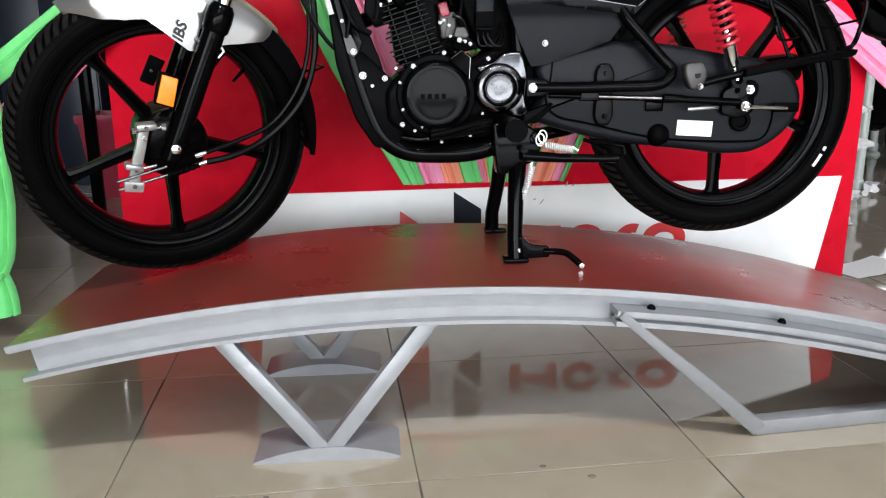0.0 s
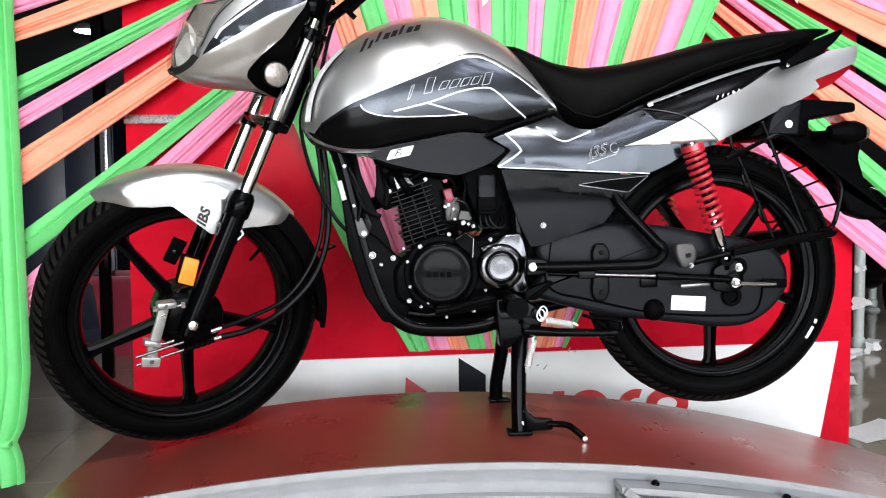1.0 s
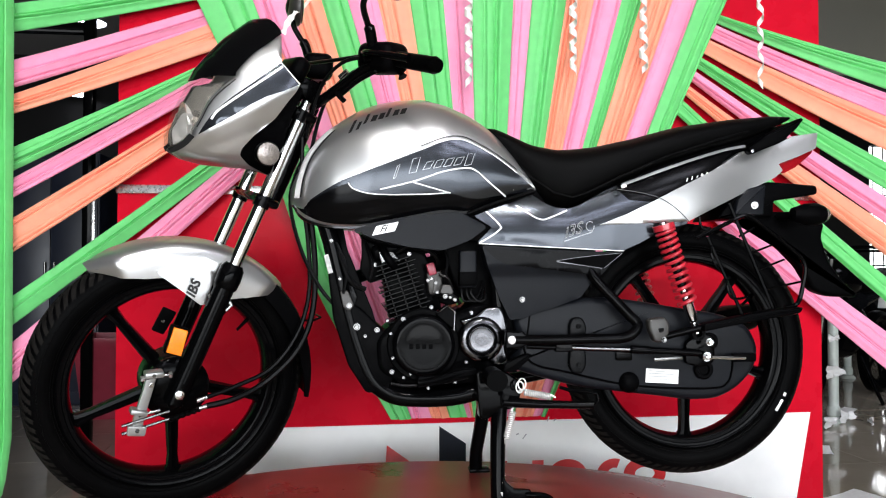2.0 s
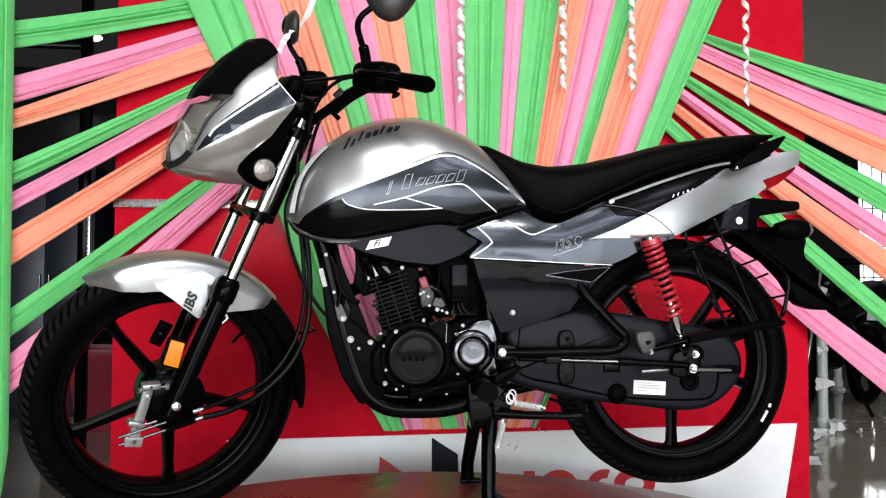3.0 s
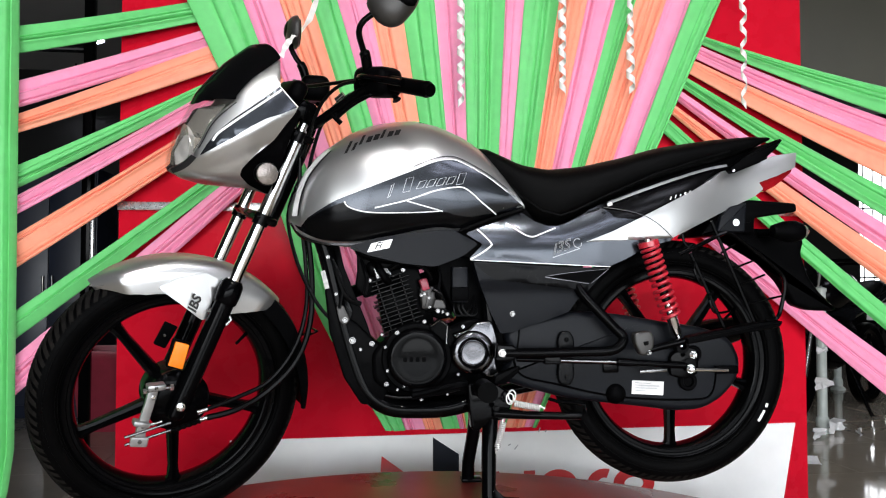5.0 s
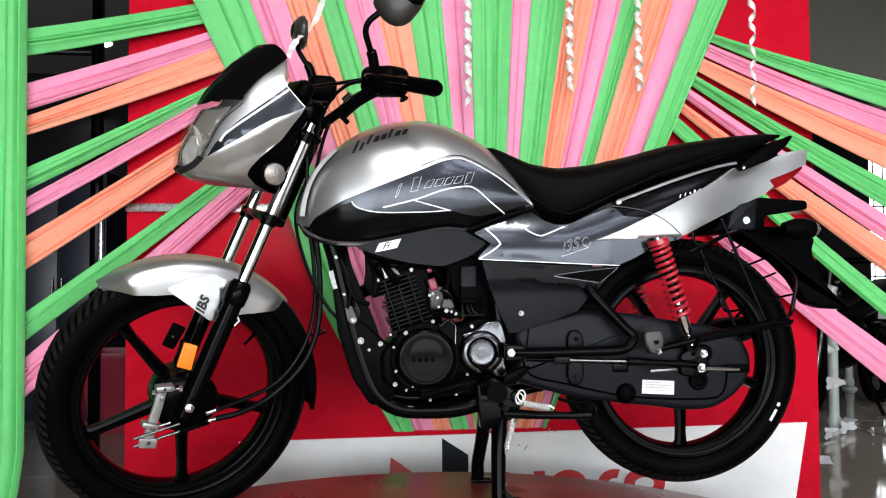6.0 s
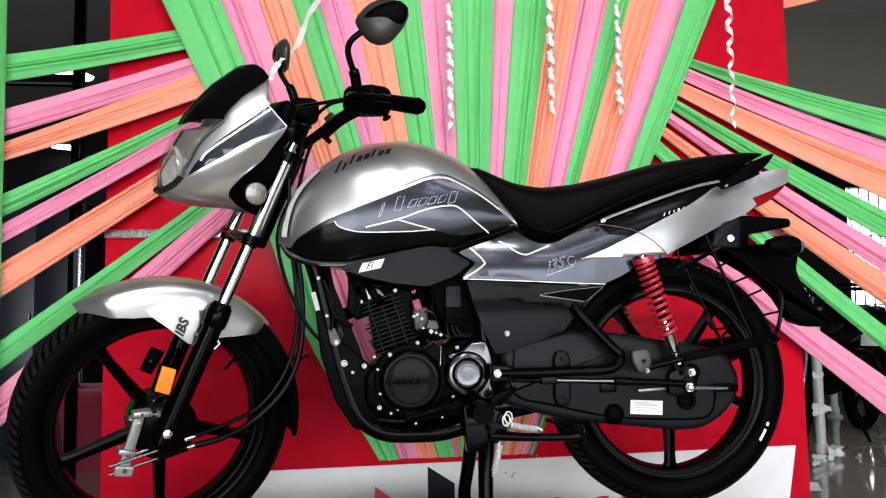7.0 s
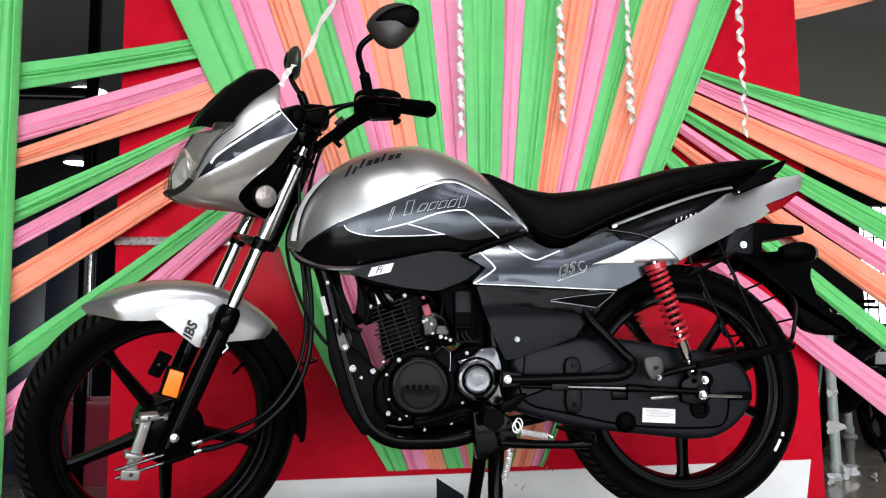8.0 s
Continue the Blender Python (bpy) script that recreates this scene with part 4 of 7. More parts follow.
part("badge", patch(rounded([(0.044, 1.005), (0.054, 1.027), (0.106, 1.038), (0.097, 1.016)], 0.002), cov, 0.016, rim=0.002, off=0.001), STRIPE, cover, "white slanted badge")
lettering("Fi", (0.061, N(-cov(0.075, 1.02) - 0.0016), 1.0125), 0.023, INK, "lettering", cover, "dark slanted technical lettering", (1, 0, 0.2), (0.25, 0, 1), 0.2, bold=0.0005)
part("screw", bolt((0.018, N(-0.118), 1.012), 0.004, 0.002), BLACKM, cover)

# --- side panels and tail: half width over the side outline
def pan(x, z):
    d = z - (1.0 + 0.36 * max(0.0, x - 0.52))
    return 0.128 + 0.004 * math.sin((x - 0.36) * 17) - 0.070 * max(0.0, (x - 0.62) / 0.53) ** 1.2 - (2.6 if d > 0 else 0.35) * d * d


upper = part("side_panel", patch(rounded([(0.282, 1.053), (0.360, 1.082), (0.425, 1.106), (0.457, 1.083), (0.485, 1.073), (0.512, 1.072), (0.540, 1.082), (0.576, 1.102), (0.625, 1.130), (0.660, 1.122), (0.726, 1.103), (0.779, 1.073), (0.812, 1.040), (0.741, 1.022), (0.684, 0.990), (0.640, 0.972), (0.534, 0.977), (0.290, 0.990), (0.325, 1.026)], 0.007), pan, 0.015, rim=0.05), GRAPH, bike, "glossy graphite side panel", angle=60)
for pts, wd in (([(0.294, 0.988), (0.399, 0.983), (0.534, 0.9765), (0.645, 0.972)], 0.0020), ([(0.312, 1.063), (0.334, 1.042), (0.345, 1.028), (0.344, 1.022), (0.323, 1.006), (0.294, 0.989)], 0.0038), ([(0.384, 1.079), (0.423, 1.053), (0.440, 1.046), (0.452, 1.046), (0.478, 1.056), (0.507, 1.068)], 0.0034)):
    part("pinstripe", line_on(pts, wd, pan, 0.0014, 8), STRIPE, upper, "white pinstripe")
lettering("i3S", (0.497, N(-pan(0.53, 1.02) - 0.003), 1.001), 0.038, LINE, "lettering", upper, "thin grey outlined technical lettering", (1, 0, 0.34), (0, 0, 1), 0.2, outline=0.0007)
part("mark", line_on([(0.560 + 0.010 * math.cos(a), 1.030 + 0.011 * math.sin(a)) for a in [0.9 + i * 0.5 for i in range(12)]], 0.0011, pan, 0.0018, 2), LINE, upper, "thin grey ring mark")
part("mark", line_on([(0.496, 0.994), (0.530, 1.005), (0.566, 1.017)], 0.0014, pan, 0.0018, 3), LINE, upper, "thin grey underline")
lowp = part("side_cover", patch(rounded([(0.302, 0.9835), (0.474, 0.9735), (0.638, 0.968), (0.601, 0.926), (0.565, 0.890), (0.542, 0.860), (0.474, 0.836), (0.401, 0.811), (0.372, 0.807), (0.345, 0.862), (0.317, 0.932)], 0.006), lambda x, z: pan(x, z) - 0.004 - 0.010 * max(0.0, min(1.0, (0.935 - z) / 0.02)), 0.013, rim=0.06), PLASTIC2, bike, "dark grey plastic side cover", angle=50)
part("shoulder", patch(rounded([(0.306, 0.9800), (0.474, 0.9720), (0.636, 0.9665), (0.603, 0.9285), (0.588, 0.912), (0.480, 0.925), (0.358, 0.940), (0.330, 0.955)], 0.004), lambda x, z: pan(x, z) - 0.0018, 0.013, rim=0.02), PLASTIC3, lowp, "black satin upper band", angle=50)
slot = part("vent", patch(rounded([(0.477, 0.948), (0.498, 0.953), (0.621, 0.965), (0.641, 0.967), (0.608, 0.937), (0.590, 0.932)], 0.005), pan, 0.015, off=0.0), PLASTIC, lowp, "recessed black vent")
part("vent_rim", line_on([(0.478, 0.946), (0.535, 0.938), (0.590, 0.930)], 0.0018, pan, 0.0012, 3), POLISH, slot)
part("vent_rim", line_on([(0.596, 0.931), (0.620, 0.950), (0.640, 0.966)], 0.0014, pan, 0.0012, 3), POLISH, slot)
part("vent_rim", line_on([(0.478, 0.948), (0.540, 0.957), (0.640, 0.967)], 0.0010, pan, 0.0012, 3), POLISH, slot)
part("screw", bolt((0.400, N(-pan(0.40, 0.856) + 0.014), 0.856), 0.0085, 0.007), STEEL, lowp, "steel screw head")

# --- tail
for s in (-1, 1):
    tp = part("tail_panel", patch(rounded([(0.582, 1.033), (0.654, 1.061), (0.723, 1.094), (0.818, 1.141), (0.872, 1.167), (0.918, 1.194), (0.962, 1.221), (1.004, 1.228), (1.074, 1.249), (1.110, 1.266), (1.178, 1.277), (1.170, 1.236), (1.120, 1.214), (1.063, 1.193), (1.076, 1.177), (1.051, 1.157), (0.975, 1.123), (0.892, 1.084), (0.808, 1.044)], 0.004), pan, 0.012, off=0.0040, rim=0.035, side=s), SILVER, bike, "silver tail panel", angle=60)
    part("tail_inlay", patch(rounded([(0.630, 1.124), (0.790, 1.182), (0.909, 1.220), (0.945, 1.226), (0.914, 1.200), (0.884, 1.150), (0.802, 1.118), (0.726, 1.090), (0.66, 1.095)], 0.003), pan, 0.010, off=0.0010, side=s), BLACKP, tp, "glossy black inlay", angle=180)
    part("bright_strip", line_on([(0.643, 1.131), (0.795, 1.186), (0.909, 1.222), (0.974, 1.236)], 0.0066, pan, 0.010, side=s), TRIM, tp, "bright strip under the seat")
    part("panel_gap", line_on([(0.631, 1.121), (0.680, 1.114), (0.726, 1.103), (0.760, 1.086), (0.787, 1.066), (0.812, 1.042)], 0.0022, pan, 0.0050, side=s), INK, tp)
    for i in range(5):
        x = 0.806 + 0.0135 * i
        z = 1.141 + 0.36 * i * 0.0135
        hh = 0.009 if i in (0, 1) else 0.006
        part("mark", line_on([(x, z), (x + 0.004, z + hh)], 0.0024 if i != 3 else 0.005, pan, 0.0030, 2, side=s), PAPER, tp, "small white printed mark")
bm = B()
rows = []
for x, zt, zb, w in ((1.062, 1.190, 1.170, 0.066), (1.085, 1.203, 1.172, 0.064), (1.115, 1.218, 1.186, 0.058), (1.145, 1.238, 1.208, 0.053), (1.168, 1.255, 1.226, 0.047), (1.178, 1.260, 1.248, 0.038)):
    rows.append([bm.verts.new((x, Y0 + y, z)) for y, z in ((-w, zb), (-w * 1.03, (zt + zb) / 2), (-w, zt), (w, zt), (w * 1.03, (zt + zb) / 2), (w, zb))])
for p, q in zip(rows, rows[1:]):
    for j in range(6):
        bm.faces.new((p[j], p[(j + 1) % 6], q[(j + 1) % 6], q[j]))
bm.faces.new(rows[0]), bm.faces.new(rows[-1])
part("tail_light", bm, REDLENS, bike, "dark red tail light lens")

part("tail_core", slab(rounded([(0.560, 1.110), (0.66, 1.150), (0.80, 1.205), (0.95, 1.255), (1.06, 1.285), (1.10, 1.262), (1.05, 1.190), (0.90, 1.115), (0.75, 1.060), (0.60, 1.040)], 0.01), N(-0.062), N(0.062), 0.006), PLASTIC, bike, "black inner tail under the seat")

# --- seat
S_TOP = curve1([(0.318, 1.272), (0.334, 1.281), (0.362, 1.270), (0.432, 1.236), (0.504, 1.223), (0.590, 1.231), (0.691, 1.254), (0.794, 1.283), (0.943, 1.307), (1.050, 1.318), (1.095, 1.316)])
S_BOT = curve1([(0.318, 1.248), (0.379, 1.172), (0.425, 1.114), (0.455, 1.083), (0.483, 1.069), (0.515, 1.068), (0.545, 1.081), (0.580, 1.100), (0.621, 1.122), (0.744, 1.178), (0.884, 1.224), (0.968, 1.246), (1.050, 1.280), (1.095, 1.304)])
S_W = curve1([(0.318, 0.040), (0.36, 0.072), (0.43, 0.105), (0.52, 0.130), (0.62, 0.138), (0.80, 0.132), (0.95, 0.112), (1.05, 0.090), (1.095, 0.072)])
bm = B()
rows = []
for i in range(54):
    x = 0.318 + 0.777 * i / 53
    t, b, w = smooth_of(S_TOP, x, 0.012), smooth_of(S_BOT, x, 0.008), smooth_of(S_W, x, 0.012)
    ring = []
    for j in range(28):
        a = 2 * math.pi * j / 28
        cy, sz = math.cos(a), math.sin(a)
        y = w * abs(cy) ** (2 / 3.0) * (1 if cy > 0 else -1)
        zc = (t + b) / 2
        z = zc + (t - zc) * (abs(sz) ** (2 / 2.6) if sz > 0 else -abs(sz) ** 0.5)
        if sz < 0:
            y *= 1 - 0.10 * abs(sz)
        ring.append(bm.verts.new((x, Y0 + y, z)))
    rows.append(ring)
for p, q in zip(rows, rows[1:]):
    for j in range(28):
        bm.faces.new((p[j], p[(j + 1) % 28], q[(j + 1) % 28], q[j]))
bm.faces.new(rows[0][::-1]), bm.faces.new(rows[-1])
seat = part("seat", bm, VINYL, bike, "long black vinyl dual seat", angle=60)
part("piping", tube(B(), [(x, N(-smooth_of(S_W, x) * 0.96 - 0.002), z + 0.018) for x, z in ((0.345, 1.222), (0.425, 1.130), (0.475, 1.092), (0.519, 1.080), (0.553, 1.092), (0.621, 1.125), (0.744, 1.180), (0.884, 1.226), (0.968, 1.250))], 0.003, 6), VINYL, seat)
part("seat_latch", box((0.640, N(-0.136), 1.126), (0.013, 0.006, 0.008), Matrix.Rotation(-0.35, 3, "Y"), 0.002), PAPER, bike, "small white seat latch")

# --- grab rail
for s in (-1, 1):
    part("grab_rail", slab(rounded([(0.955, 1.222), (1.005, 1.258), (1.044, 1.280), (1.095, 1.301), (1.101, 1.297), (1.082, 1.272), (1.041, 1.238), (0.965, 1.208)], 0.008), N(s * 0.115 - 0.012), N(s * 0.115 + 0.012), 0.006), PLASTIC, bike, "black cast grab rail")
part("grab_bridge", box((1.088, Y0, 1.290), (0.022, 0.22, 0.012), Matrix.Rotation(-0.5, 3, "Y"), 0.005), PLASTIC, bike)
part("screw", bolt((0.966, N(-0.128), 1.216), 0.005, 0.004), CHROME, bike, "chrome screw head")

# --- tail underside, number plate bracket, mudguard
part("rear_frame_cover", slab(rounded([(0.900, 1.052), (0.945, 1.110), (1.035, 1.148), (1.165, 1.140), (1.167, 1.118), (1.050, 1.100), (1.048, 1.060)], 0.008), N(-0.075), N(0.075), 0.006), PLASTIC, bike, "black plastic tail underside")
part("bracket", slab(rounded([(0.935, 1.062), (1.010, 1.062), (1.016, 1.138), (0.975, 1.128), (0.945, 1.100)], 0.006), N(-0.098), N(-0.080), 0.004), PLASTIC2, bike)
part("bolt", bolt((0.985, N(-0.100), 1.086), 0.0115, 0.006), ALU, bike, "chrome bolt")
part("rear_mudguard", slab(rounded([(0.93, 1.062), (1.05, 1.075), (1.150, 1.072), (1.198, 1.045), (1.188, 1.010), (1.207, 0.951), (1.240, 0.905), (1.284, 0.866), (1.280, 0.856), (1.210, 0.858), (1.166, 0.872), (1.128, 0.935), (1.033, 1.028), (0.97, 1.045)], 0.012), N(-0.058), N(-0.024), 0.012, 5), PLASTIC, bike, "black plastic rear mudguard", angle=50)


for s in (-1, 1):
    c = Vector((1.118, Y0 + s * 0.135, 1.062))
    pod = part("turn_signal", lathe([(0.0, -0.060), (0.016, -0.055), (0.026, -0.025), (0.028, 0.004), (0.021, 0.024)], c, 24, "x"), PLASTIC, bike, "black rear turn signal")
    part("lens", lathe([(0.0208, 0.0235), (0.015, 0.034), (0.006, 0.041), (0, 0.042)], c, 20, "x"), SIGNAL, pod, "clear lens")
    part("stem", rod(c, c + Vector((-0.05, -s * 0.075, 0.0)), 0.010), PLASTIC, pod)

# --- saree guard basket on the near side
gy = N(-0.155)
guard = part("saree_guard", tube(B(), spl([(0.814, gy + 0.01, 1.002), (0.877, gy, 1.033), (0.922, gy, 1.054), (0.947, gy, 1.053), (1.0, gy, 1.015), (1.055, gy, 0.972), (1.078, gy, 0.948), (1.083, gy, 0.925), (1.078, gy, 0.895), (1.066, gy, 0.852), (1.050, gy, 0.840), (1.03, gy, 0.838)], 5), 0.0052, 8), BLACKM, bike, "black wire guard over the rear wheel")
for a, b in (((0.838, 1.006), (0.927, 0.812)), ((0.893, 1.085), (1.006, 0.822))):
    part("wire", rod((a[0], gy, a[1]), (b[0], gy, b[1]), 0.0042, 6), BLACKM, guard)
for a, b in (((0.917, 1.006), (0.954, 1.028)), ((0.944, 0.966), (0.998, 0.986)), ((0.962, 0.926), (1.030, 0.952)), ((0.982, 0.880), (1.074, 0.899))):
    part("wire", rod((a[0], gy, a[1]), (b[0], gy, b[1]), 0.003, 6), BLACKM, guard)
for pts in ([(0.818, gy, 1.053), (0.822, gy, 1.032), (0.832, gy, 1.022), (0.842, gy, 1.028)], [(0.846, gy - 0.003, 0.985), (0.845, gy - 0.006, 0.962), (0.856, gy - 0.006, 0.935), (0.868, gy, 0.926)], [(0.884, gy - 0.003, 0.905), (0.884, gy - 0.006, 0.885), (0.893, gy - 0.006, 0.862), (0.912, gy, 0.858), (0.935, gy, 0.862)]):
    part("hook", tube(B(), spl(pts, 4), 0.0032, 6), BLACKM, guard)
part("foot_rail", tube(B(), spl([(0.712, N(-0.150), 0.763), (0.76, N(-0.152), 0.776), (0.87, N(-0.157), 0.800), (0.96, N(-0.160), 0.815), (1.04, N(-0.160), 0.826), (1.062, N(-0.158), 0.832)], 4), 0.0085, 10), BLACKM, guard, "glossy black lower rail")
part("foot_plate", slab(rounded([(0.82, 0.782), (0.90, 0.797), (1.06, 0.825), (1.066, 0.838), (1.0, 0.834), (0.88, 0.812), (0.82, 0.80)], 0.005), N(-0.175), N(-0.145), 0.003), PLASTIC, guard)

# --- chain case
CC = rounded([(0.352, 0.700), (0.405, 0.745), (0.375, 0.815), (0.477, 0.850), (0.590, 0.862), (0.700, 0.850), (0.80, 0.832), (0.893, 0.820), (0.968, 0.793), (0.996, 0.740), (0.990, 0.690), (0.950, 0.642), (0.893, 0.611), (0.820, 0.608), (0.752, 0.618), (0.544, 0.643), (0.422, 0.676)], 0.045, 6)
case = part("chain_case", slab(CC, N(-0.098), N(-0.052), 0.016, 5), PLASTIC2, bike, "dark grey plastic chain case")
part("rib", tube(B(), [(x, N(-0.0985), z) for x, z in spl([(0.400, 0.772), (0.412, 0.72), (0.440, 0.697), (0.50, 0.684), (0.64, 0.652), (0.76, 0.640), (0.880, 0.638), (0.912, 0.650), (0.924, 0.680), (0.926, 0.712)], 5)], 0.0028, 6), PLASTIC, case)
part("rib", tube(B(), [(x, N(-0.0985), z) for x, z in ((0.421, 0.83), (0.417, 0.79), (0.413, 0.765))], 0.002, 6), PLASTIC, case)
for x, z, r in ((0.865, 0.752, 0.022), (0.850, 0.684, 0.024)):
    part("boss", lathe([(r, 0.004), (r, -0.006), (r * 0.85, -0.009), (r * 0.6, -0.009), (r * 0.5, -0.004), (0, -0.004)], (x, N(-0.098), z), 24), PLASTIC, case)
part("plug", lathe([(0.026, 0.003), (0.025, -0.004), (0.020, -0.012), (0.010, -0.017), (0, -0.018)], (0.664, N(-0.098), 0.655), 24), PLASTIC, case, "round rubber plug")
part("label", box((0.7465, N(-0.0992), 0.669), (0.082, 0.0015, 0.034), Matrix.Rotation(0.06, 3, "Y"), 0), PAPER, case, "white paper label with small print")
for i, w in enumerate((0.040, 0.062, 0.058, 0.050)):
    part("print_line", box((0.7465 - (0.066 - w) / 2, N(-0.1003), 0.681 - i * 0.0065), (w, 0.0006, 0.0015), Matrix.Rotation(0.06, 3, "Y"), 0), LINE, case)
for z, sgn in ((0.778, 1), (0.714, -1)):
    o = rounded([(0.515, z - 0.034 * sgn), (0.512, z + 0.015 * sgn), (0.520, z + 0.034 * sgn), (0.545, z + 0.036 * sgn), (0.556, z + 0.015 * sgn), (0.553, z - 0.034 * sgn)], 0.010)
    part("mount_lug", slab(o, N(-0.112), N(-0.092), 0.005), PLASTIC3, case)
    part("bolt", bolt((0.535, N(-0.112), z + 0.014 * sgn), 0.008, 0.005), BLACKM, case)
part("tab", box((0.650, N(-0.101), 0.722), (0.040, 0.012, 0.028), None, 0.003), BLACKM, case)

# --- swing arm, footrest hanger, brake rod
part("footrest_hanger", tube(B(), spl([(0.365, N(-0.150), 0.765), (0.45, N(-0.150), 0.764), (0.55, N(-0.150), 0.765), (0.63, N(-0.150), 0.767), (0.660, N(-0.148), 0.780), (0.668, N(-0.145), 0.800), (0.652, N(-0.140), 0.818), (0.620, N(-0.132), 0.853), (0.578, N(-0.12), 0.900), (0.56, N(-0.11), 0.93)], 5), 0.0125, 12), BLACKM, bike, "glossy black footrest tube")
part("swing_arm", box((0.60, N(-0.080), 0.742), (0.52, 0.03, 0.036), Matrix.Rotation(0.05, 3, "Y"), 0.008), BLACKM, bike, "black swing arm")
part("swing_arm", box((0.60, N(0.085), 0.742), (0.52, 0.03, 0.036), Matrix.Rotation(0.05, 3, "Y"), 0.008), BLACKM, bike, "black swing arm")
part("hanger_lug", slab(rounded([(0.350, 0.744), (0.352, 0.786), (0.392, 0.784), (0.410, 0.768), (0.410, 0.760), (0.390, 0.746)], 0.006), N(-0.158), N(-0.130), 0.004), BLACKM, bike, "black forged lug")
part("pivot_nut", bolt((0.366, N(-0.158), 0.765), 0.0125, 0.010), PAPER, bike, "white pivot nut")
part("brake_rod", rod((0.405, N(-0.138), 0.748), (0.665, N(-0.138), 0.737), 0.0060, 10), BLACKM, bike, "black brake rod")
part("rod_sleeve", rod((0.505, N(-0.141), 0.7445), (0.650, N(-0.141), 0.7385), 0.0050, 10), STEEL, bike, "bright steel rod sleeve")
part("rod_bracket", slab(rounded([(0.470, 0.735), (0.472, 0.757), (0.512, 0.757), (0.514, 0.735)], 0.004), N(-0.146), N(-0.132), 0.003), BLACKM, bike, "black rod bracket")
part("lug_tube", rod((0.655, N(-0.140), 0.739), (0.700, N(-0.140), 0.736), 0.010, 10), BLACKM, bike)
part("lug_tube", rod((0.70, N(-0.135), 0.735), (0.83, N(-0.130), 0.727), 0.0085, 10), BLACKM, bike)
part("clip", box((0.745, N(-0.14), 0.716), (0.070, 0.010, 0.008), Matrix.Rotation(-0.05, 3, "Y"), 0.002), STEEL, bike)
peg = part("peg_plate", slab(rounded([(0.686, 0.812), (0.728, 0.816), (0.738, 0.800), (0.736, 0.774), (0.716, 0.756), (0.702, 0.758), (0.688, 0.785)], 0.010), N(-0.172), N(-0.150), 0.006), SHELL, bike, "grey footrest rubber plate")
part("bolt", bolt((0.722, N(-0.173), 0.764), 0.008, 0.008), STEEL, peg, "steel bolt")
part("slot", slab(rounded([(0.708, 0.790), (0.722, 0.792), (0.722, 0.783), (0.712, 0.780)], 0.003), N(-0.1732), N(-0.1715), 0.0005, 1), BLACKM, peg)

# --- rear shock absorbers


def shock(y, label):
    a, b = Vector((0.735, y, 1.040)), Vector((0.819, y, 0.775))
    t = (b - a).normalized()
    u, w = Vector((0, 1, 0)), t.cross(Vector((0, 1, 0)))
    ob = part("shock_absorber", rod(a, b, 0.009), CHROME, bike, label)
    pts = []
    turns, n = 12.0, 260
    for i in range(n + 1):
        q = i / n
        r = 0.0212 - 0.001 * q
        pp = a + t * (0.018 + 0.186 * q ** 1.12)
        g = 2 * math.pi * turns * q
        pts.append(pp + (u * math.cos(g) + w * math.sin(g)) * r)
    part("spring", tube(B(), pts, 0.0046, 8), SPRING, ob, "red enamelled coil spring")
    part("damper", rod(a + t * 0.015, a + t * 0.16, 0.011), BLACKM, ob, "black damper tube")
    part("lower_tube", tube(B(), [a + t * 0.20, a + t * 0.205, a + t * 0.245, a + t * 0.25], [0.017, 0.0135, 0.0125, 0.010], 14), CHROME, ob, "chrome lower tube")
    part("cap", tube(B(), [a + t * 0.005, a + t * 0.018], 0.026, 18), SPRING, ob)
    part("eye", lathe([(0.009, -0.012), (0.017, -0.012), (0.017, 0.012), (0.009, 0.012)], (b.x, y, b.z), 20, closed=True), BLACKM, ob)
    part("nut", bolt((b.x + 0.026, y - 0.012, b.z - 0.020), 0.012, 0.010), CHROME, ob, "chrome shock mounting nut")
    return ob


shock(N(-0.135), "rear shock absorber with red coil spring")
shock(N(0.135), "rear shock absorber with red coil spring")
part("axle_nut", bolt((0.847, N(-0.128), 0.718), 0.014, 0.014), CHROME, bike, "chrome rear axle nut")
part("chain_adjuster", tube(B(), [(0.855, N(-0.132), 0.717), (0.925, N(-0.120), 0.713), (0.95, N(-0.116), 0.712)], [0.005, 0.005, 0.004], 8), CHROME, bike, "chrome chain adjuster")
part("adjuster_end", box((0.948, N(-0.112), 0.713), (0.060, 0.012, 0.020), None, 0.003), PLASTIC, bike)
part("axle_plate", slab(rounded([(0.80, 0.70), (0.80, 0.75), (0.835, 0.775), (0.872, 0.765), (0.875, 0.705), (0.84, 0.69)], 0.01), N(-0.114), N(-0.100), 0.003), BLACKM, bike)

# --- engine
crank = part("crankcase", slab(rounded([(0.060, 0.690), (0.055, 0.760), (0.090, 0.800), (0.150, 0.812), (0.235, 0.818), (0.300, 0.850), (0.360, 0.830), (0.375, 0.740), (0.350, 0.690), (0.300, 0.655), (0.120, 0.652)], 0.02, 4), N(-0.085), N(0.085), 0.012), ENGINE, bike, "black cast engine crankcase")
part("generator_cover", lathe([(0.074, 0.035), (0.074, 0.0), (0.0725, -0.012), (0.068, -0.0185), (0.062, -0.0205), (0.057, -0.0200), (0.040, -0.0208), (0.020, -0.0212), (0, -0.0213)], (0.166, N(-0.100), 0.750), 48), BLACKM, crank, "round black generator cover")
bm = B()
for i in range(4):
    x = 0.136 + i * 0.015
    box((x, N(-0.1215), 0.748), (0.009, 0.002, 0.011), None, 0.0008, 1, bm)
part("cast_mark", bm, ENGINE, crank, "raised plain cast mark")
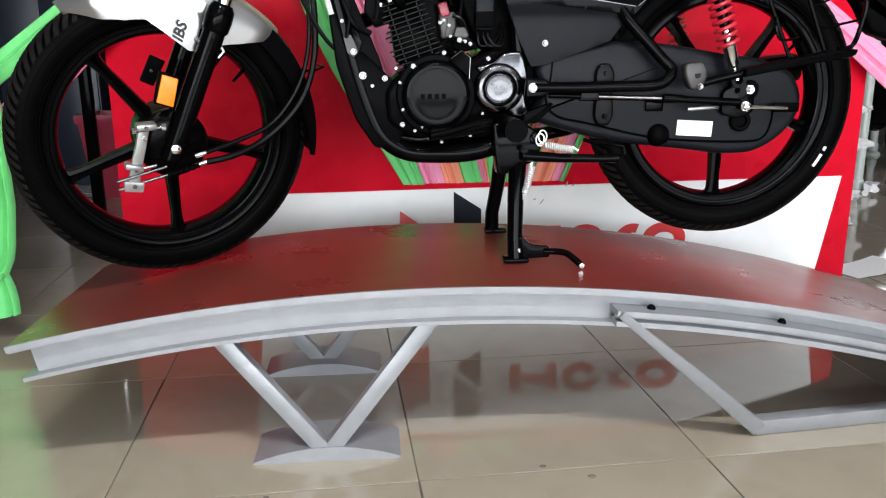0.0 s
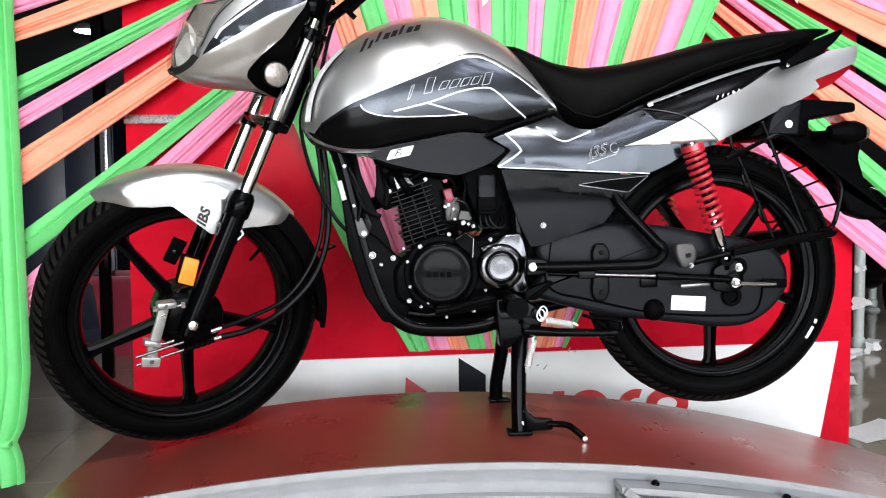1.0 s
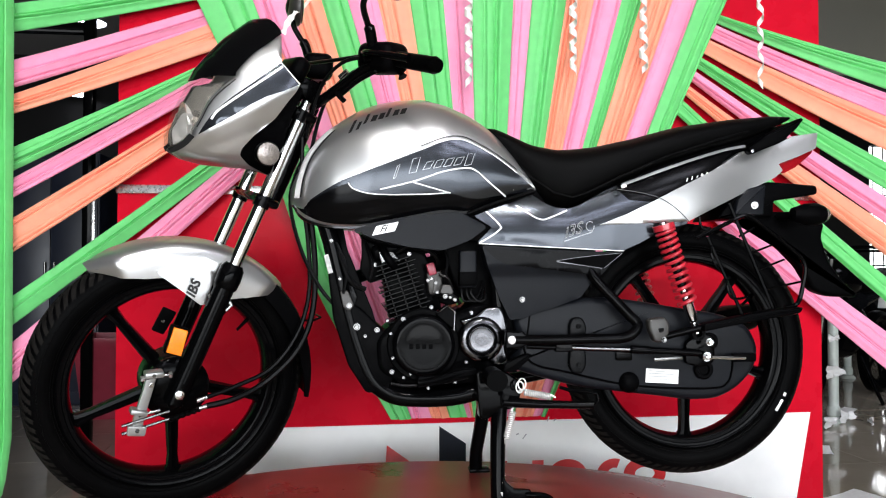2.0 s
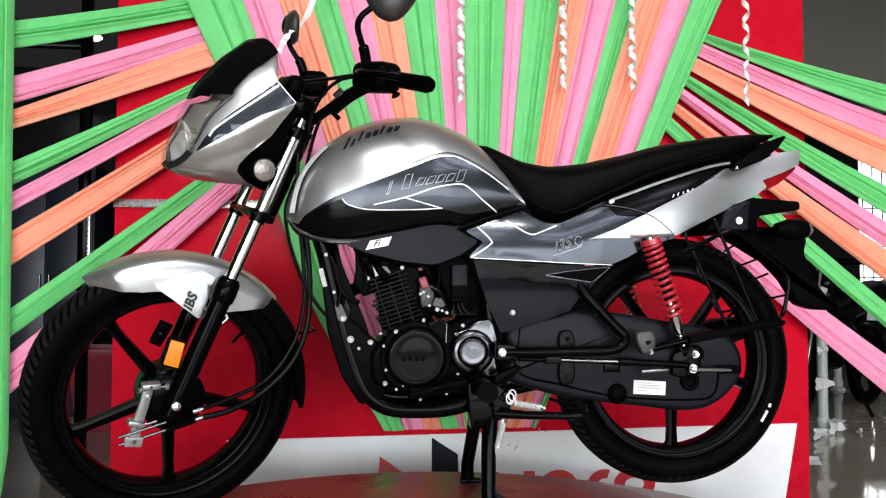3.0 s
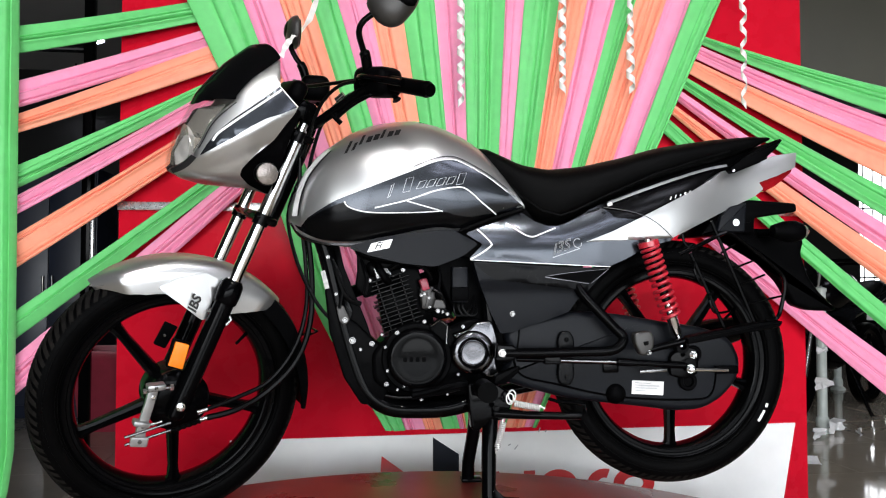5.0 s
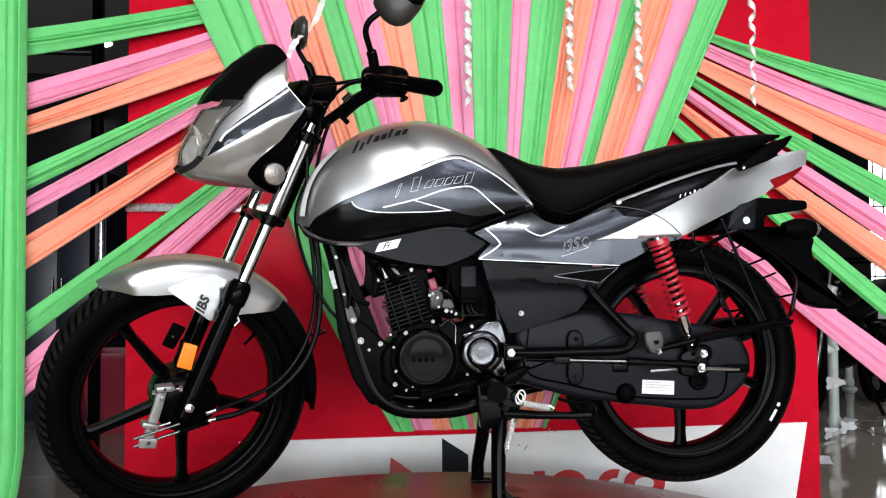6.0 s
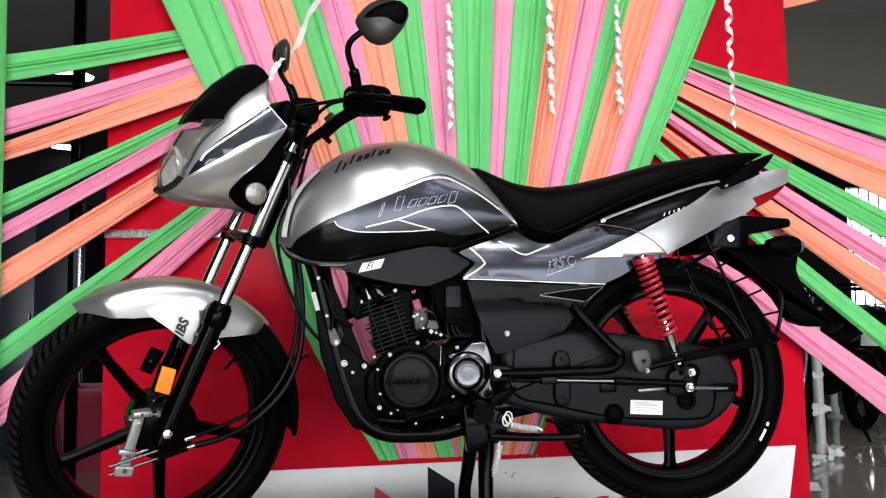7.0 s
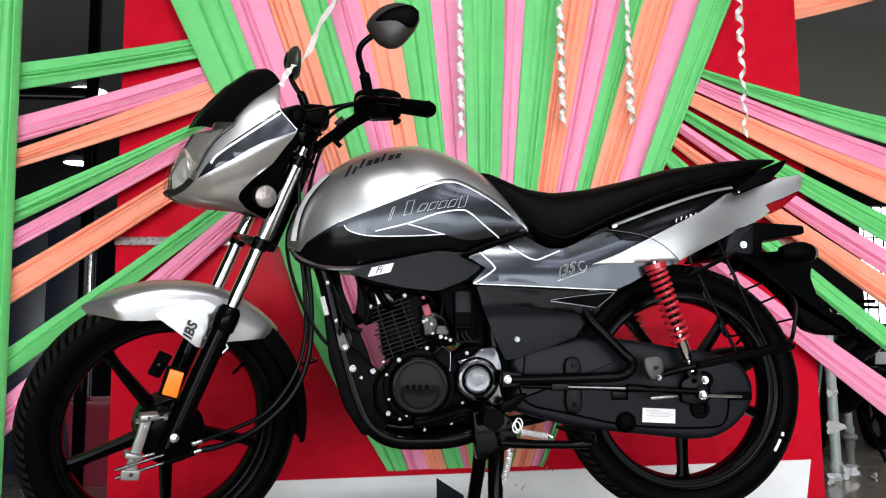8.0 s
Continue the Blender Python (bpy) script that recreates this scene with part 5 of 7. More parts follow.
part("cover_web", slab(rounded([(0.192, 0.823), (0.220, 0.846), (0.243, 0.830), (0.240, 0.779), (0.222, 0.796)], 0.004), N(-0.112), N(-0.09), 0.003), ENGINE, crank)
for pts in ([(0.198, 0.826), (0.220, 0.842), (0.238, 0.829)], [(0.239, 0.828), (0.237, 0.784)]):
    part("bright_edge", tube(B(), [(x, N(-0.1122), z) for x, z in pts], 0.0011, 6), STEEL, crank, "thin bright casting edge")
part("sprocket_cover", slab(rounded([(0.250, 0.808), (0.287, 0.818), (0.309, 0.837), (0.347, 0.841), (0.357, 0.825), (0.365, 0.792), (0.360, 0.739), (0.368, 0.712), (0.350, 0.698), (0.326, 0.704), (0.290, 0.740), (0.270, 0.780)], 0.008), N(-0.112), N(-0.085), 0.007), POLISH, crank, "polished silver sprocket cover")
CAP = (0.301, N(-0.112), 0.763)
part("cover_boss", lathe([(0.053, 0.012), (0.053, -0.001), (0.050, -0.006), (0.045, -0.009), (0.038, -0.0100), (0.0365, -0.0075), (0, -0.0075)], CAP, 48), POLISH, crank, "rounded alloy boss round the cap")
part("cover_ring", lathe([(0.0365, -0.0070), (0.0365, -0.0115), (0.034, -0.0130), (0.0305, -0.0115), (0.0300, -0.0070)], CAP, 40, closed=True), BLACKM, crank, "black rubber ring")
part("cap", lathe([(0.0295, -0.006), (0.0295, -0.0100), (0.0275, -0.0116), (0.023, -0.0108), (0.012, -0.0112), (0, -0.0114)], CAP, 40), POLISH, crank, "bright round inspection cap")
for dx, w, h in ((-0.014, 0.006, 0.010), (-0.004, 0.008, 0.008), (0.007, 0.007, 0.010), (0.0155, 0.004, 0.007)):
    part("cast_mark", box((CAP[0] + dx, N(-0.1236), CAP[2] + 0.003), (w, 0.001, h), Matrix.Rotation(0.12, 3, "Y"), 0.0004, 1), POLISH, crank, "raised plain cast mark")
part("cover_flange", lathe([(0.086, 0.02), (0.086, 0.0), (0.083, -0.004), (0.074, -0.004)], (0.166, N(-0.096), 0.750), 48), ENGINE, crank)
for x, z, r in ((0.057, 0.786, 0.009), (0.089, 0.777, 0.005), (0.094, 0.720, 0.005), (0.092, 0.688, 0.008), (0.119, 0.674, 0.005), (0.135, 0.682, 0.004), (0.177, 0.649, 0.005), (0.240, 0.662, 0.005), (0.196, 0.685, 0.004), (0.267, 0.709, 0.005), (0.081, 0.807, 0.005), (0.118, 0.811, 0.0075), (0.184, 0.838, 0.0065), (0.217, 0.864, 0.0075), (0.229, 0.861, 0.005), (0.240, 0.856, 0.006), (0.279, 0.825, 0.0065)):
    part("bolt", bolt((x, N(-0.101), z), r * 0.88, 0.006), STEEL, crank, "bright steel bolt")
# cylinder, inclined forwards a little, with cooling fins
LEAN_C = 0.31
CB = Vector((0.146, Y0, 0.788))
tilt = Matrix.Rotation(-LEAN_C, 3, "Y")
up, al = tilt @ Vector((0, 0, 1)), tilt @ Vector((1, 0, 0))
cyl = part("cylinder", box(CB + up * 0.085, (0.074, 0.11, 0.16), tilt, 0.008), ENGINE, bike, "black finned engine cylinder")
for i in range(16):
    wd = 0.108 - (0.010 if i % 4 == 3 else 0) - 0.0008 * i
    shift = 0.004 * math.sin(i * 1.9)
    part("fin", box(CB + up * (0.008 + 0.0105 * i) + al * shift, (wd, 0.150, 0.0030), tilt, 0.0011, 1), FINM, cyl)
for k in range(3):
    for i in range(15):
        c = CB + up * (0.0132 + 0.0105 * i) + al * (-0.030 + 0.030 * k) + Vector((0, -0.072, 0))
        part("fin_stud", box(c, (0.0045, 0.004, 0.0066), tilt, 0.001, 1), BLACKM, cyl)
head = part("cylinder_head", box(CB + up * 0.196 + al * 0.004, (0.092, 0.120, 0.040), tilt, 0.010), ENGINE, bike, "black cylinder head")
part("head_plate", slab(rounded([(0.019, 1.024), (0.120, 1.033), (0.120, 0.976), (0.084, 0.950), (0.078, 0.905), (0.040, 0.893), (0.016, 0.925), (0.021, 0.962)], 0.006), N(-0.035), N(0.06), 0.004), ENGINE, head, "black engine head bracket")
part("hanger_plate", slab(rounded([(-0.060, 1.038), (-0.024, 1.028), (-0.013, 0.975), (0.004, 0.933), (0.027, 0.877), (0.047, 0.828), (0.057, 0.793), (0.036, 0.759), (-0.019, 0.739), (-0.040, 0.794), (-0.034, 0.850)], 0.008), N(-0.058), N(-0.045), 0.003), ENGINE, head, "black engine hanger plate")
part("hanger_bracket", slab(rounded([(-0.030, 0.905), (-0.004, 0.900), (0.012, 0.862), (0.004, 0.836), (-0.016, 0.842)], 0.005), N(-0.068), N(-0.058), 0.003), BLACKP, head, "small black bracket")
part("spark_cap", tube(B(), spl([(0.066, N(-0.05), 0.985), (0.075, N(-0.085), 0.965), (0.088, N(-0.09), 0.945), (0.098, N(-0.075), 0.935)], 4), 0.010, 10), PLASTIC, head)
part("head_cover", slab(rounded([(0.059, 0.972), (0.097, 0.970), (0.113, 0.946), (0.090, 0.950), (0.068, 0.938)], 0.004), N(-0.068), N(-0.04), 0.003), STEEL, head, "grey alloy head lug")
for x, z in ((0.051, 0.938), (0.134, 0.964), (0.180, 0.901)):
    part("bolt", bolt((x, N(-0.066), z), 0.006, 0.006), STEEL, head, "bright steel bolt")
part("intake", tube(B(), spl([(0.165, N(-0.02), 0.930), (0.195, N(-0.02), 0.938), (0.225, N(-0.01), 0.950), (0.25, N(0), 0.955)], 4), 0.022, 14), RUBBER, bike, "black rubber intake pipe")
thr = part("throttle_body", box((0.196, N(-0.045), 0.895), (0.036, 0.05, 0.055), Matrix.Rotation(-0.1, 3, "Y"), 0.006), SHELL, bike, "grey alloy throttle body")
part("connector", box((0.187, N(-0.060), 0.928), (0.020, 0.03, 0.030), Matrix.Rotation(-0.3, 3, "Y"), 0.004), MAROON, thr, "orange-red connector")
part("lever", box((0.196, N(-0.074), 0.890), (0.008, 0.004, 0.040), Matrix.Rotation(0.15, 3, "Y"), 0.001), SHELL, thr)
for k, (x, z) in enumerate(((0.186, 0.905), (0.197, 0.895), (0.200, 0.872))):
    part("screw", bolt((x, N(-0.078), z), 0.0045, 0.004), STEEL, thr)
relay = part("control_unit", box((0.272, N(-0.085), 0.928), (0.040, 0.030, 0.088), None, 0.005), PLASTIC2, bike, "boxy dark control unit")
part("lower_shell", box((0.272, N(-0.088), 0.905), (0.043, 0.032, 0.034), None, 0.004), PLASTIC, relay)
for dx in (-0.012, 0.0, 0.010):
    part("wire", tube(B(), spl([(0.272 + dx, N(-0.085), 0.886), (0.270 + dx, N(-0.09), 0.870), (0.282 + dx * 1.5, N(-0.09), 0.852), (0.305 + dx, N(-0.085), 0.860), (0.312, N(-0.07), 0.900)], 4), 0.0028, 6), CABLE, relay)

part("air_box", slab(rounded([(0.215, 0.965), (0.235, 1.045), (0.345, 1.055), (0.365, 0.86), (0.335, 0.825), (0.305, 0.835), (0.262, 0.860), (0.240, 0.900)], 0.012), N(-0.060), N(0.09), 0.008), PLASTIC, bike, "black air box behind the side covers")
part("tank_rear_cover", slab(rounded([(0.235, 1.000), (0.240, 1.066), (0.340, 1.096), (0.440, 1.128), (0.475, 1.060), (0.360, 0.985)], 0.008), N(-0.088), N(0.088), 0.004), PLASTIC, bike, "black cover behind the tank seam")
part("inner_bracket", slab(rounded([(0.196, 0.985), (0.200, 0.850), (0.232, 0.838), (0.262, 0.845), (0.262, 0.985)], 0.006), N(-0.020), N(0.07), 0.004), PLASTIC, bike, "black inner bracket")
part("rear_inner_guard", slab(rounded([(0.335, 0.99), (0.345, 0.70), (0.42, 0.69), (0.56, 0.86), (0.60, 0.98), (0.60, 1.06), (0.40, 1.06)], 0.01), N(-0.055), N(0.055), 0.006), PLASTIC, bike, "black inner mudguard")
for k, (pts, r) in enumerate((([(0.190, -0.07, 0.862), (0.215, -0.085, 0.868), (0.240, -0.085, 0.862), (0.255, -0.08, 0.845)], 0.0045), ([(0.205, -0.08, 0.915), (0.225, -0.085, 0.905), (0.236, -0.08, 0.88)], 0.004), ([(0.10, -0.07, 0.965), (0.14, -0.082, 0.985), (0.19, -0.075, 0.965), (0.205, -0.06, 0.94)], 0.005), ([(0.215, -0.065, 0.985), (0.225, -0.075, 0.95), (0.222, -0.075, 0.91), (0.236, -0.07, 0.875)], 0.0035), ([(0.09, -0.098, 0.66), (0.13, -0.102, 0.655), (0.20, -0.104, 0.660), (0.27, -0.11, 0.675)], 0.004))):
    part("hose", tube(B(), [(x, N(y), z) for x, y, z in spl(pts, 5)], r, 8), CABLE, bike, "thin black hose")
part("starter_lug", slab(rounded([(0.205, 0.872), (0.212, 0.892), (0.232, 0.890), (0.240, 0.872), (0.225, 0.862)], 0.004), N(-0.088), N(-0.070), 0.003), SHELL, bike, "grey alloy lug")
part("tank_underside", slab(rounded([(0.000, 1.055), (0.020, 1.000), (0.060, 0.985), (0.180, 0.965), (0.235, 0.985), (0.30, 1.05)], 0.01), N(-0.075), N(0.075), 0.008), PLASTIC, bike, "black tank underside")
part("rear_fin_block", slab(rounded([(0.085, 0.815), (0.066, 0.945), (0.090, 0.985), (0.165, 0.985), (0.190, 0.930), (0.215, 0.830)], 0.008), N(-0.045), N(0.075), 0.005), ENGINE, bike, "black cylinder block")
# --- frame tubes
down = spl([(-0.085, 1.06), (-0.062, 0.992), (-0.035, 0.875), (-0.008, 0.770), (0.022, 0.685), (0.050, 0.645), (0.095, 0.620), (0.16, 0.614), (0.240, 0.617), (0.318, 0.638)], 5)
for o in (-0.055, 0.055):
    part("frame_tube", tube(B(), [(x + 0.010, N(o), z + 0.004) for x, z in down], 0.0215, 14), BLACKM, bike, "black tubular frame")
part("frame_tube", tube(B(), [(-0.10, Y0, 1.18), (0.05, Y0, 1.06), (0.30, Y0, 1.03), (0.55, Y0, 1.05), (0.95, Y0, 1.11)], 0.02, 10), BLACKM, bike, "black tubular frame")
part("frame_tube", tube(B(), [(0.33, N(-0.08), 1.02), (0.345, N(-0.085), 0.85), (0.360, N(-0.09), 0.70), (0.33, N(-0.09), 0.63)], 0.016, 10), BLACKM, bike)
part("front_guard", slab(rounded([(-0.066, 0.990), (-0.036, 0.985), (-0.016, 0.856), (0.021, 0.834), (0.067, 0.788), (0.099, 0.762), (0.108, 0.693), (0.085, 0.640), (0.033, 0.634), (-0.010, 0.700), (-0.046, 0.812), (-0.056, 0.900)], 0.010), N(-0.074), N(0.03), 0.005), ENGINE, bike, "black engine mounting plate")
part("exhaust_pipe", tube(B(), spl([(0.09, N(0.03), 0.925), (0.03, N(0.035), 0.915), (-0.022, N(0.04), 0.885), (-0.030, N(0.05), 0.83), (-0.005, N(0.07), 0.73), (0.05, N(0.085), 0.660), (0.15, N(0.10), 0.635), (0.45, N(0.12), 0.64), (0.7, N(0.16), 0.70)], 5), 0.017, 12), BLACKM, bike, "black exhaust pipe")
part("silencer", tube(B(), [(0.66, N(0.165), 0.69), (0.72, N(0.17), 0.705), (1.05, N(0.18), 0.78), (1.12, N(0.18), 0.795)], [0.025, 0.044, 0.046, 0.036], 20), BLACKM, bike, "black exhaust silencer")
for x, z, r in ((0.010, 0.792, 0.0105), (-0.008, 0.842, 0.0085), (-0.050, 0.995, 0.0055), (0.030, 0.770, 0.005), (-0.030, 0.905, 0.005)):
    part("bolt", bolt((x, N(-0.080), z), r, 0.008), STEEL, bike, "bright frame bolt")
part("mount_lug", slab(rounded([(-0.030, 0.875), (-0.012, 0.878), (0.004, 0.842), (-0.008, 0.828), (-0.022, 0.838)], 0.005), N(-0.080), N(-0.070), 0.002), SHELL, bike, "grey steel mounting lug")
part("vin_sticker", box((-0.057, N(-0.0775), 0.940), (0.011, 0.002, 0.045), Matrix.Rotation(-0.25, 3, "Y"), 0), STICK, bike, "pale sticker on the frame tube")
for k, (pts, r) in enumerate((([(-0.12, -0.02, 1.20), (-0.150, -0.04, 1.10), (-0.125, -0.05, 0.98), (-0.075, -0.06, 0.88), (-0.028, -0.07, 0.83)], 0.0045), ([(-0.06, -0.03, 1.04), (-0.03, -0.075, 0.96), (-0.005, -0.08, 0.90), (0.03, -0.07, 0.88)], 0.006), ([(-0.04, -0.07, 0.99), (-0.015, -0.08, 0.93), (-0.022, -0.08, 0.87)], 0.004), ([(0.03, -0.06, 0.99), (0.045, -0.08, 0.94), (0.04, -0.08, 0.905)], 0.005))):
    part("cable", tube(B(), [(x, N(y), z) for x, y, z in spl(pts, 5)], r, 8), CABLE, bike, "black cable")

# --- gear lever and stands
gear = part("gear_lever", tube(B(), spl([(0.150, N(-0.150), 0.668), (0.19, N(-0.148), 0.675), (0.24, N(-0.142), 0.688), (0.28, N(-0.135), 0.694)], 4), 0.0075, 10), ENGINE, bike, "black gear lever")
part("shift_plate", slab(rounded([(0.148, 0.655), (0.150, 0.682), (0.200, 0.684), (0.250, 0.696), (0.285, 0.700), (0.285, 0.685), (0.240, 0.676), (0.20, 0.662)], 0.005), N(-0.146), N(-0.130), 0.003), ENGINE, gear)
part("footrest", tube(B(), [(0.318, N(-0.11), 0.683), (0.318, N(-0.15), 0.683), (0.318, N(-0.155), 0.683), (0.318, N(-0.235), 0.683)], [0.014, 0.014, 0.023, 0.024], 16), RUBBER, bike, "black rubber footrest")
part("stand_bracket", slab(rounded([(0.285, 0.690), (0.355, 0.690), (0.400, 0.660), (0.385, 0.605), (0.330, 0.590), (0.315, 0.575), (0.297, 0.578), (0.290, 0.630)], 0.010), N(-0.125), N(-0.085), 0.005), BLACKM, bike, "black stand bracket")
part("lever_tip", slab(rounded([(0.345, 0.690), (0.375, 0.690), (0.405, 0.718), (0.412, 0.733), (0.395, 0.730), (0.350, 0.712)], 0.005), N(-0.155), N(-0.135), 0.003), ENGINE, bike)
cs = part("centre_stand", tube(B(), [(0.345, N(-0.105), 0.605), (0.338, N(-0.125), 0.52), (0.335, N(-0.140), 0.44), (0.336, N(-0.146), 0.392)], [0.020, 0.018, 0.017, 0.018], 12), BLACKM, bike, "black centre stand")
part("stand_leg", tube(B(), [(0.345, N(0.105), 0.605), (0.338, N(0.125), 0.52), (0.326, N(0.140), 0.44), (0.326, N(0.146), 0.392)], [0.020, 0.018, 0.017, 0.018], 12), BLACKM, cs)
# enamel chips on the right edge; every other one draws the front glint
rnd = random.Random(61)
bm = B()
for i in range(26):
    f = rnd.random()
    a = rnd.gauss(-0.35, 0.22) if i % 2 else rnd.gauss(-1.25, 0.10)
    z = 0.405 + 0.115 * f
    q = Vector((0.336 + 0.0172 * math.cos(a), N(-0.1445 + 0.026 * f) + 0.0172 * math.sin(a), z))
    box(q, (0.0016, 0.0035 + 0.004 * rnd.random(), 0.004 + 0.010 * rnd.random()), Matrix.Rotation(a, 3, "Z"), 0.0006, 1, bm)
part("chips_and_glint", bm, ZINC, cs, "bright chips in the worn enamel, and a drawn glint")
part("stand_bar", rod((0.343, N(-0.12), 0.575), (0.343, N(0.12), 0.575), 0.012), BLACKM, cs)
for o in (-0.148, 0.148):
    part("stand_foot", box((0.335, N(o), 0.3915), (0.055, 0.04, 0.010), None, 0.003), BLACKM, cs)
part("gusset", slab(rounded([(0.345, 0.460), (0.352, 0.440), (0.372, 0.422), (0.412, 0.418), (0.412, 0.394), (0.345, 0.392)], 0.005), N(-0.152), N(-0.140), 0.002), BLACKM, cs)
part("stand_pedal", tube(B(), spl([(0.40, N(-0.150), 0.408), (0.440, N(-0.165), 0.408), (0.458, N(-0.180), 0.398), (0.472, N(-0.190), 0.386)], 4), 0.0075, 10), BLACKM, cs, "black stand pedal")
part("pedal_tip", lathe([(0.0055, 0), (0.0055, -0.003), (0, -0.004)], (0.474, N(-0.1935), 0.384), 12), ALU, cs, "worn bright pedal tip")
ss = part("side_stand", tube(B(), [(0.350, N(-0.135), 0.620), (0.43, N(-0.140), 0.614), (0.52, N(-0.150), 0.612), (0.558, N(-0.155), 0.613)], [0.013, 0.010, 0.009, 0.010], 10), BLACKM, bike, "folded black side stand")
part("stand_hook", tube(B(), spl([(0.555, N(-0.155), 0.613), (0.566, N(-0.158), 0.622), (0.566, N(-0.158), 0.640)], 3) + [(0.535, N(-0.158), 0.645), (0.50, N(-0.156), 0.648), (0.478, N(-0.156), 0.655)], 0.004, 8), BLACKM, ss)
part("stand_pin", bolt((0.352, N(-0.150), 0.634), 0.010, 0.006), BLACKM, ss)


def coil(a, b, r, wire, turns, parent, label):
    a, b = Vector(a), Vector(b)
    t = (b - a).normalized()
    u = t.orthogonal().normalized()
    w = t.cross(u)
    L = (b - a).length
    pts = [a - t * 0.012]
    for i in range(int(turns * 10) + 1):
        g = i / 10 * 2 * math.pi
        pts.append(a + t * (L * i / (turns * 10)) + (u * math.cos(g) + w * math.sin(g)) * r)
    pts.append(b + t * 0.012)
    return part("return_spring", tube(B(), pts, wire, 6), ZINC, parent, label)


coil((0.395, N(-0.150), 0.644), (0.458, N(-0.150), 0.632), 0.0064, 0.0022, 14, ss, "chrome stand return spring")
coil((0.372, N(-0.135), 0.598), (0.357, N(-0.135), 0.535), 0.0064, 0.0022, 14, cs, "chrome stand return spring")
for cx, cz in ((0.391, 0.662), (0.386, 0.655)):
    part("spring_hook", tube(B(), [(cx + 0.009 * math.cos(a), N(-0.147), cz + 0.013 * math.sin(a)) for a in [i * math.pi / 10 for i in range(20)]], 0.0018, 6, closed=True), ZINC, ss)

# --- front fork (built straight ahead, then turned with the steering)
FT = math.tan(RAKE)


def fork_at(z, fwd=0.0):
    return AXLE_F.x + (z - AXLE_F.z) * FT - fwd


for s in (-1, 1):
    o = 0.090 * s
    leg = part("fork_tube", rod((fork_at(0.90), N(o), 0.90), (fork_at(1.318), N(o), 1.318), 0.0155, 20), CHROME, bike, "chrome fork tube", TURNED)
    part("fork_cap", rod((fork_at(1.318), N(o), 1.318), (fork_at(1.333), N(o), 1.333), 0.012, 12), CHROME, leg, "chrome fork cap", TURNED)
    sl = [(0.632, 0.014), (0.640, 0.022), (0.68, 0.024), (0.90, 0.0235), (0.905, 0.028), (0.925, 0.029), (0.945, 0.027), (0.955, 0.020)]
    part("slider", tube(B(), [(fork_at(z), N(o), z) for z, _ in sl], [r for _, r in sl], 20), BLACKM, leg, "black fork slider", TURNED)
    part("rib", tube(B(), [(fork_at(z) - 0.004, N(o - 0.022), z) for z in (0.69, 0.80, 0.89)], 0.004, 6), BLACKM, leg, "", TURNED)
for z, name in ((1.100, "lower_clamp"), (1.300, "upper_clamp")):
    bm = box((fork_at(z) + 0.010, Y0, z), (0.058, 0.215, 0.022), Matrix.Rotation(RAKE, 3, "Y"), 0.012)
    cl = part(name, bm, BLACKM, bike, "black fork clamp", TURNED)
    for s in (-1, 1):
        part("collar", tube(B(), [(fork_at(z + dz), N(0.09 * s), z + dz) for dz in (-0.013, 0.013)], 0.0195, 18), BLACKM, cl, "", TURNED)
part("steering_head", rod((fork_at(1.09) + 0.045, Y0, 1.09), (fork_at(1.31) + 0.045, Y0, 1.31), 0.026, 20), BLACKM, bike)
part("axle_nut", bolt((AXLE_F.x - 0.004, N(-0.118), AXLE_F.z), 0.013, 0.012), CHROME, bike, "chrome front axle nut", TURNED)
# brake panel, lever and cables
part("brake_panel", lathe([(0.074, 0.0), (0.074, -0.010), (0.066, -0.018), (0.03, -0.024), (0.0, -0.024)], (AXLE_F.x, N(-0.056), AXLE_F.z), 40), RIM, bike, "black drum brake panel", TURNED)
bl = part("brake_lever", slab(rounded([(-0.501, 0.726), (-0.480, 0.720), (-0.493, 0.672), (-0.508, 0.622), (-0.512, 0.592), (-0.536, 0.597), (-0.526, 0.639), (-0.512, 0.681)], 0.004), N(-0.118), N(-0.108), 0.002), BRIGHT, bike, "bright steel brake lever arm", TURNED)
part("lever_clamp", box((-0.488, N(-0.116), 0.722), (0.040, 0.032, 0.014), None, 0.004), BRIGHT, bl, "", TURNED)
part("lever_clamp", box((-0.520, N(-0.117), 0.640), (0.036, 0.030, 0.012), Matrix.Rotation(0.3, 3, "Y"), 0.003), BRIGHT, bl, "", TURNED)
part("step_plate", slab(rounded([(-0.543, 0.612), (-0.503, 0.606), (-0.508, 0.584), (-0.545, 0.590)], 0.004), N(-0.126), N(-0.118), 0.002), BRIGHT, bl, "", TURNED)
part("nut", bolt((-0.524, N(-0.127), 0.600), 0.006, 0.005), STEEL, bl, "", TURNED)
part("nut", bolt((-0.490, N(-0.127), 0.722), 0.007, 0.005), STEEL, bl, "", TURNED)
part("clamp_bolt", rod((-0.512, N(-0.124), 0.716), (-0.456, N(-0.124), 0.719), 0.0042, 10), STEEL, bl, "bright clamp bolt", TURNED)
for x, z, r in ((-0.455, 0.719, 0.0075), (-0.513, 0.716, 0.0065)):
    part("nut", rod((x - 0.004, N(-0.124), z), (x + 0.004, N(-0.124), z), r, 6), CHROME, bl, "", TURNED)
part("nut", bolt((-0.494, N(-0.119), 0.698), 0.0065, 0.005), CHROME, bl, "", TURNED)
part("cable_pin", rod((-0.520, N(-0.122), 0.632), (-0.476, N(-0.124), 0.640), 0.004, 10), STEEL, bl, "bright cable pin", TURNED)
